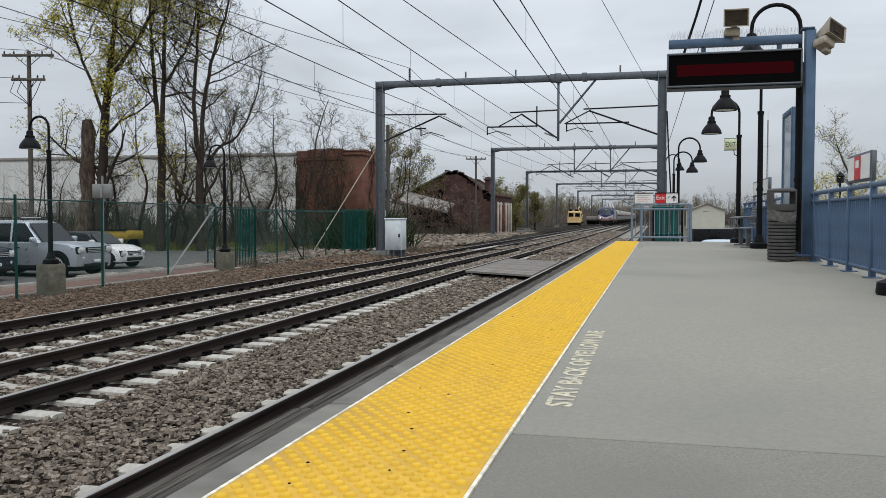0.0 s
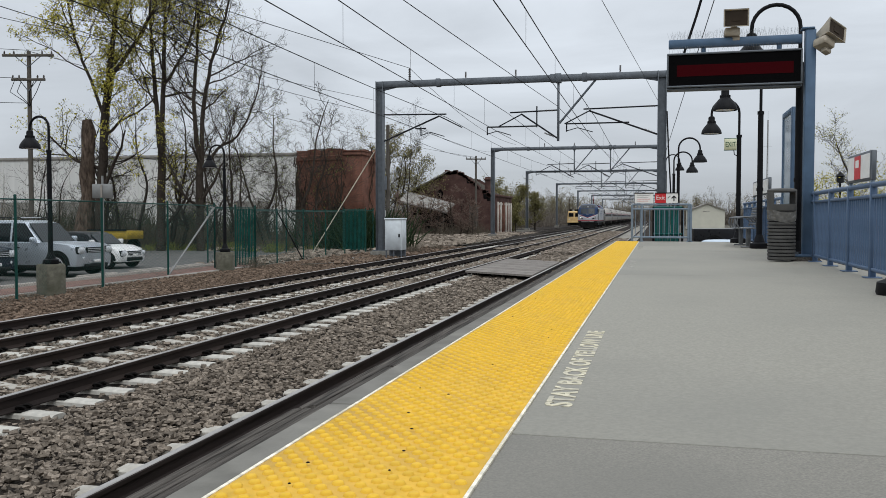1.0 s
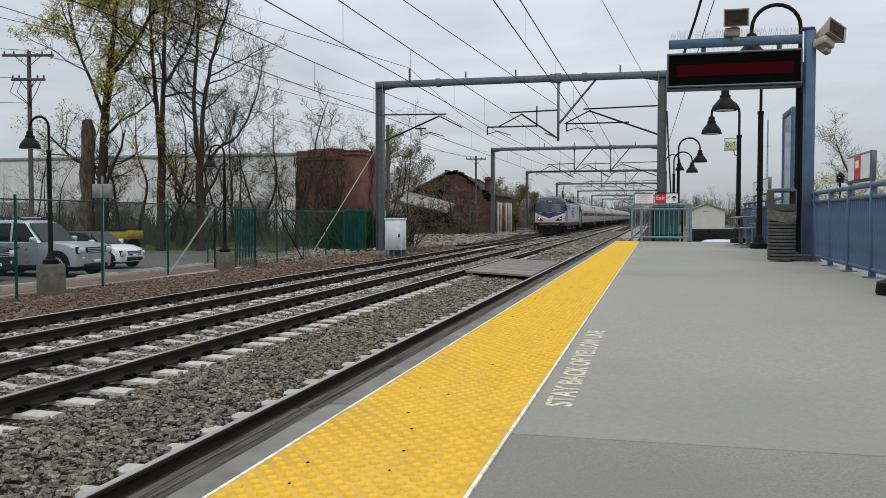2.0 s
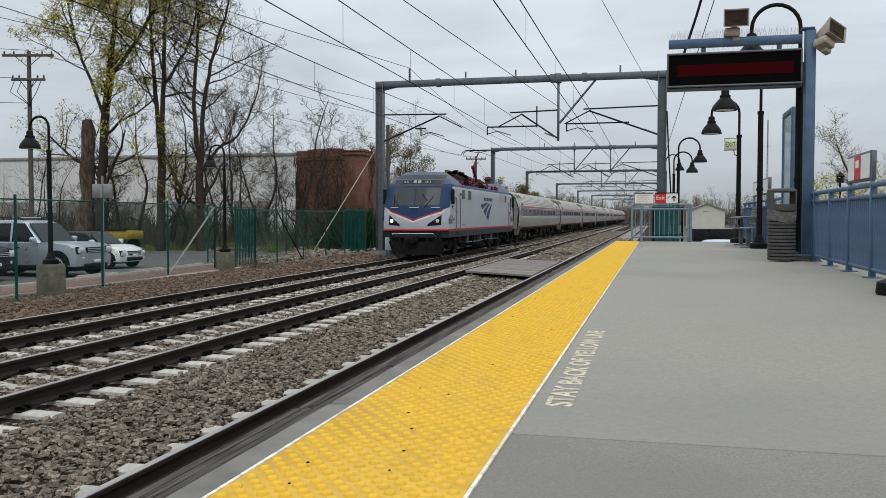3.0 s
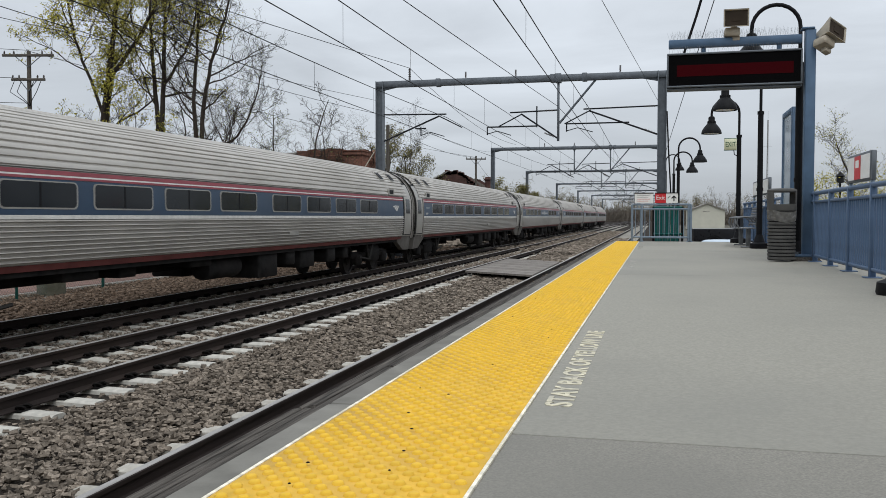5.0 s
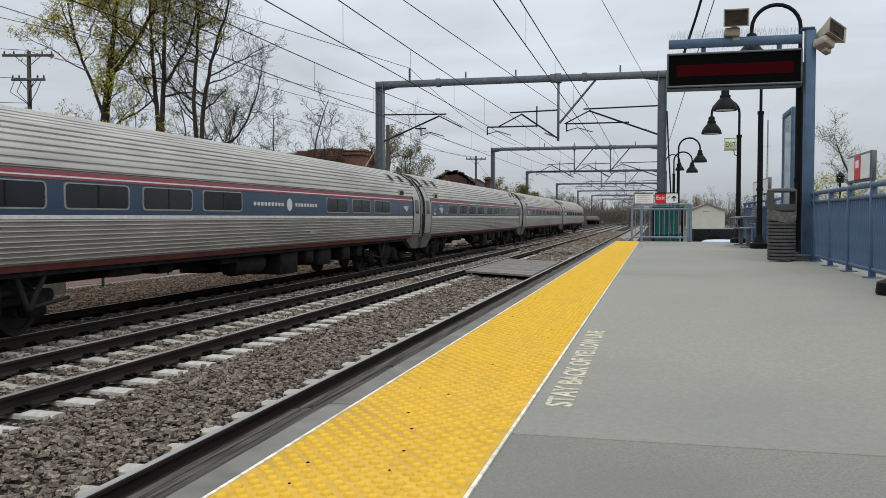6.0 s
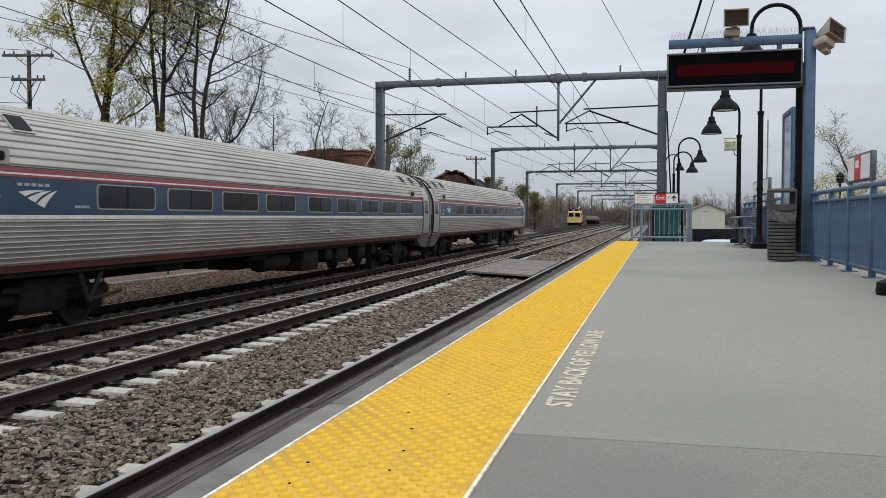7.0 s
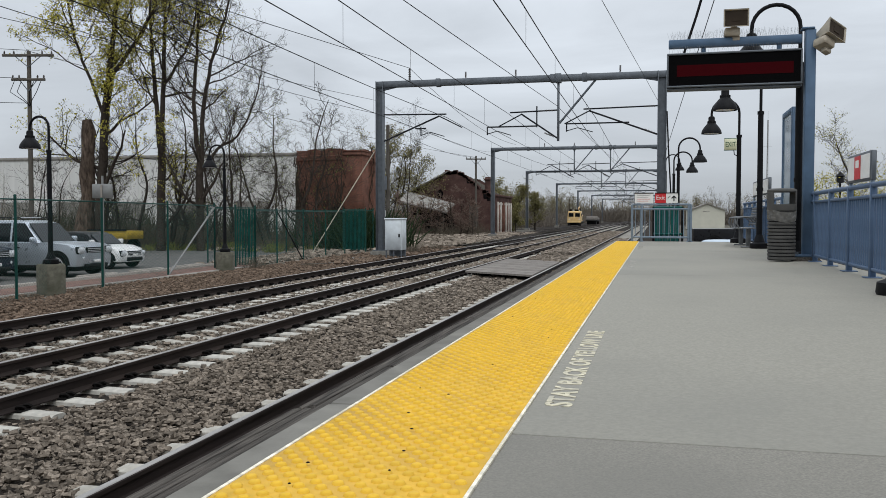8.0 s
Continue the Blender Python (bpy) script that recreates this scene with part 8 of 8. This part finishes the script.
        for y in (1.55, 2.75, CAR_L - 3.2, CAR_L - 2.0):
            b = Build()
            for z0, z1, g0, off, mm, nm in ((2.98, 3.24, 0.0, 0.05, M_DOOR, "hatch_frame"), (3.01, 3.21, 0.05, 0.062, M_BLACK, "roof_hatch")):
                sec = section(z0, z1, off)
                b = Build().loft([[(s * x, yy, z) for x, z in sec] + [(s * (x - 0.06), yy, z - 0.03) for x, z in reversed(sec)] for yy in (y + g0, y + 0.46 - g0)])
                part(nm, b, mm, c, "dark roof vent hatch" if off > 0.055 else "steel hatch frame")
        if s > 0:
            if emblem:
                swoosh(c, 2.52, 1.93, 0.78, 0.25, 1.604, M_WHITE, "white emblem")
            else:
                swoosh(c, CAR_L - 2.6, 1.98, 0.7, 0.2, 1.604, M_WHITE, "small white emblem")
            if blank:
                part("round_mark", Build().lathe([(0.06, 1.60), (0.15, 1.60), (0.15, 1.608), (0.06, 1.608)], (0, 13.0, 2.09), 20, "x"), M_WHITE, c, "white ring emblem")
                for y0, count in ((11.1, 9), (13.35, 8)):
                    for k in range(count):
                        part("letter_bar", Build().prism(rrect(y0 + k * 0.18, y0 + k * 0.18 + 0.11, 2.05, 2.13, 0.012), "x", 1.6, 1.608), M_WHITE, c)
            for y, w, z in ((2.5, 0.7, 2.23), (3.72, 0.36, 1.93), (1.75, 0.45, 2.05)) if emblem else ((1.75, 0.5, 2.12), (3.2, 0.36, 1.95)):
                for k in range(5):
                    part("mark_bar", Build().prism(rrect(y + k * w / 5, y + (k + 0.7) * w / 5, z, z + 0.042, 0.008), "x", 1.6, 1.608), M_SILVERMARK, c)
            for y in (1.8, 1.95):
                part("round_mark", Build().lathe([(0.01, 1.60), (0.045, 1.60), (0.045, 1.608), (0.01, 1.608)], (0, y, 1.92), 12, "x"), M_WHITE, c)
            part("vent_plate", Build().prism(rrect(14.2, 14.75, 1.36, 1.45, 0.01), "x", 1.58, 1.615), M_DOOR, c)
    for end in (0, 1):
        yy = (lambda v: v) if not end else (lambda v: CAR_L - v)
        d = Build().loft([[(x, yy(y), z) for x, z in ((-1.1 * k, 0.95), (1.1 * k, 0.95), (1.3 * k, 1.6), (1.28 * k, 2.6), (0.95 * k, 3.2), (0.4 * k, 3.40), (-0.4 * k, 3.40), (-0.95 * k, 3.2), (-1.28 * k, 2.6), (-1.3 * k, 1.6))] for y, k in ((0.26, 1.0), (0.22, 0.99), (0.215, 0.78), (0.005, 0.76))])
        part("diaphragm", d, M_DIAPH, c, "dark rubber gangway diaphragm")
        part("coupler", Build().box((-0.2, yy(0.02), 0.66), (0.2, yy(1.0), 0.92), 0.04).box((-0.9, yy(0.4), 0.7), (0.9, yy(0.8), 1.02), 0.04), M_UNDER, c, "black coupler")
        for s in (1, -1):
            part("end_handrail", Build().tube([(s * 1.45, yy(0.30), 1.25), (s * 1.54, yy(0.22), 1.3), (s * 1.54, yy(0.22), 1.9)], 0.015, 5), M_UNDER, c)
            g = Build().tube([(s * 1.2, yy(0.55), 0.72), (s * 1.35, yy(0.45), 0.42), (s * 1.0, yy(0.45), 0.42), (s * 0.95, yy(0.55), 0.72)], 0.02, 5)
            part("end_step", g, M_UNDER, c)
    part("centre_sill", Build().box((-0.5, 0.6, 0.7), (0.5, CAR_L - 0.6, 1.03)).box((-1.45, 0.7, 0.94), (1.45, CAR_L - 0.7, 1.03)), M_UNDER, c, "dark underframe")
    for y, w, z, xo in ((6.4, 0.9, 0.78, 1.3), (8.0, 0.5, 0.74, 1.2), (10.2, 0.8, 0.80, 1.3), (13.0, 1.0, 0.40, 1.38), (14.5, 0.5, 0.62, 1.4), (15.4, 0.9, 0.50, 1.38), (17.2, 0.6, 0.56, 1.40), (18.6, 0.4, 0.6, 1.35)):
        for s in (1, -1):
            part("equipment_box", Build().box((s * 0.55, y, z), (s * xo, y + w, 0.95), 0.03), M_UNDER, c, "black underfloor box")
    for s in (1, -1):
        part("air_tank", Build().lathe([(0.05, 0), (0.22, 0.06), (0.24, 0.15), (0.24, 1.4), (0.22, 1.5), (0.05, 1.55)], (s * 1.05, 10.9 if s > 0 else 6.0, 0.72), 12, "y"), M_UNDER, c, "dark air tank")
    for yc in (3.5, CAR_L - 3.5):
        b = Build()
        for s in (1, -1):
            b.box((s * 0.95, yc - 1.75, 0.5), (s * 1.12, yc + 1.75, 0.7), 0.05)
            for dy in (-1.27, 1.27):
                b.box((s * 0.93, yc + dy - 0.2, 0.3), (s * 1.2, yc + dy + 0.2, 0.62), 0.05)
            b.box((s * 0.8, yc - 0.5, 0.36), (s * 1.25, yc + 0.5, 0.88), 0.06)
            b.cyl((s * 1.2, yc - 0.9, 0.74), (s * 1.2, yc + 0.9, 0.7), 0.05, n=8)
        part("bogie_frame", b, M_UNDER, c, "dark bogie frame")
        dr = 1 if yc < 10 else -1
        for s in (1, -1):
            v = Build()
            v.cyl((s * 1.38, yc + dr * 0.55, 1.0), (s * 1.34, yc + dr * 0.85, 0.45), 0.045, n=6).cyl((s * 1.38, yc + dr * 1.2, 1.0), (s * 1.34, yc + dr * 0.88, 0.45), 0.045, n=6)
            v.cyl((s * 1.34, yc + dr * 0.87, 0.47), (s * 1.34, yc + dr * 1.75, 0.56), 0.03, n=6)
            part("bolster_anchor", v, M_DIAPH, c, "grey triangular anchor bracket")
        for dy in (-1.27, 1.27):
            wheelset(c, yc + dy, 0.457)
    return c


car = passenger_car()
car_plain = passenger_car(2.72, False)
car_cafe = passenger_car(2.84, False, (4, 5))

# ---- movement ----
SPEED = 49.27
NOSE = 19.0 + SPEED * 3.3
MOVERS = [(loco, 0.0)]
for k in range(8):
    coach = car_plain if k == 0 else car_cafe if k == 4 else car if k == 5 else copy_thing(car_plain if k < 4 else car, pose(T3, 300 + k * 26, 0))
    MOVERS.append((coach, 19.39 + k * CAR_L))


def lag(t):
    """The train runs slightly unevenly: metres behind an even pace."""
    if t < 3.5:
        return 1.2 + 0.5 * t / 3.0 if t <= 3.0 else 1.7 - 3.32 * (t - 3.0)
    return 0.04 * max(0.0, 4.0 - t) / 0.5 + 0.44 * max(0.0, t - 6.4) ** 2


def motions():
    times = [0.0, 1 / 30, 2 / 30] + [k * 0.5 for k in range(1, 16)] + [8 - 2 / 30, 8 - 1 / 30, 8.0]
    for ob, back in MOVERS:
        walk(ob, [(t, pose(T3, NOSE + back - SPEED * t + lag(t), 0)) for t in times])


motions()
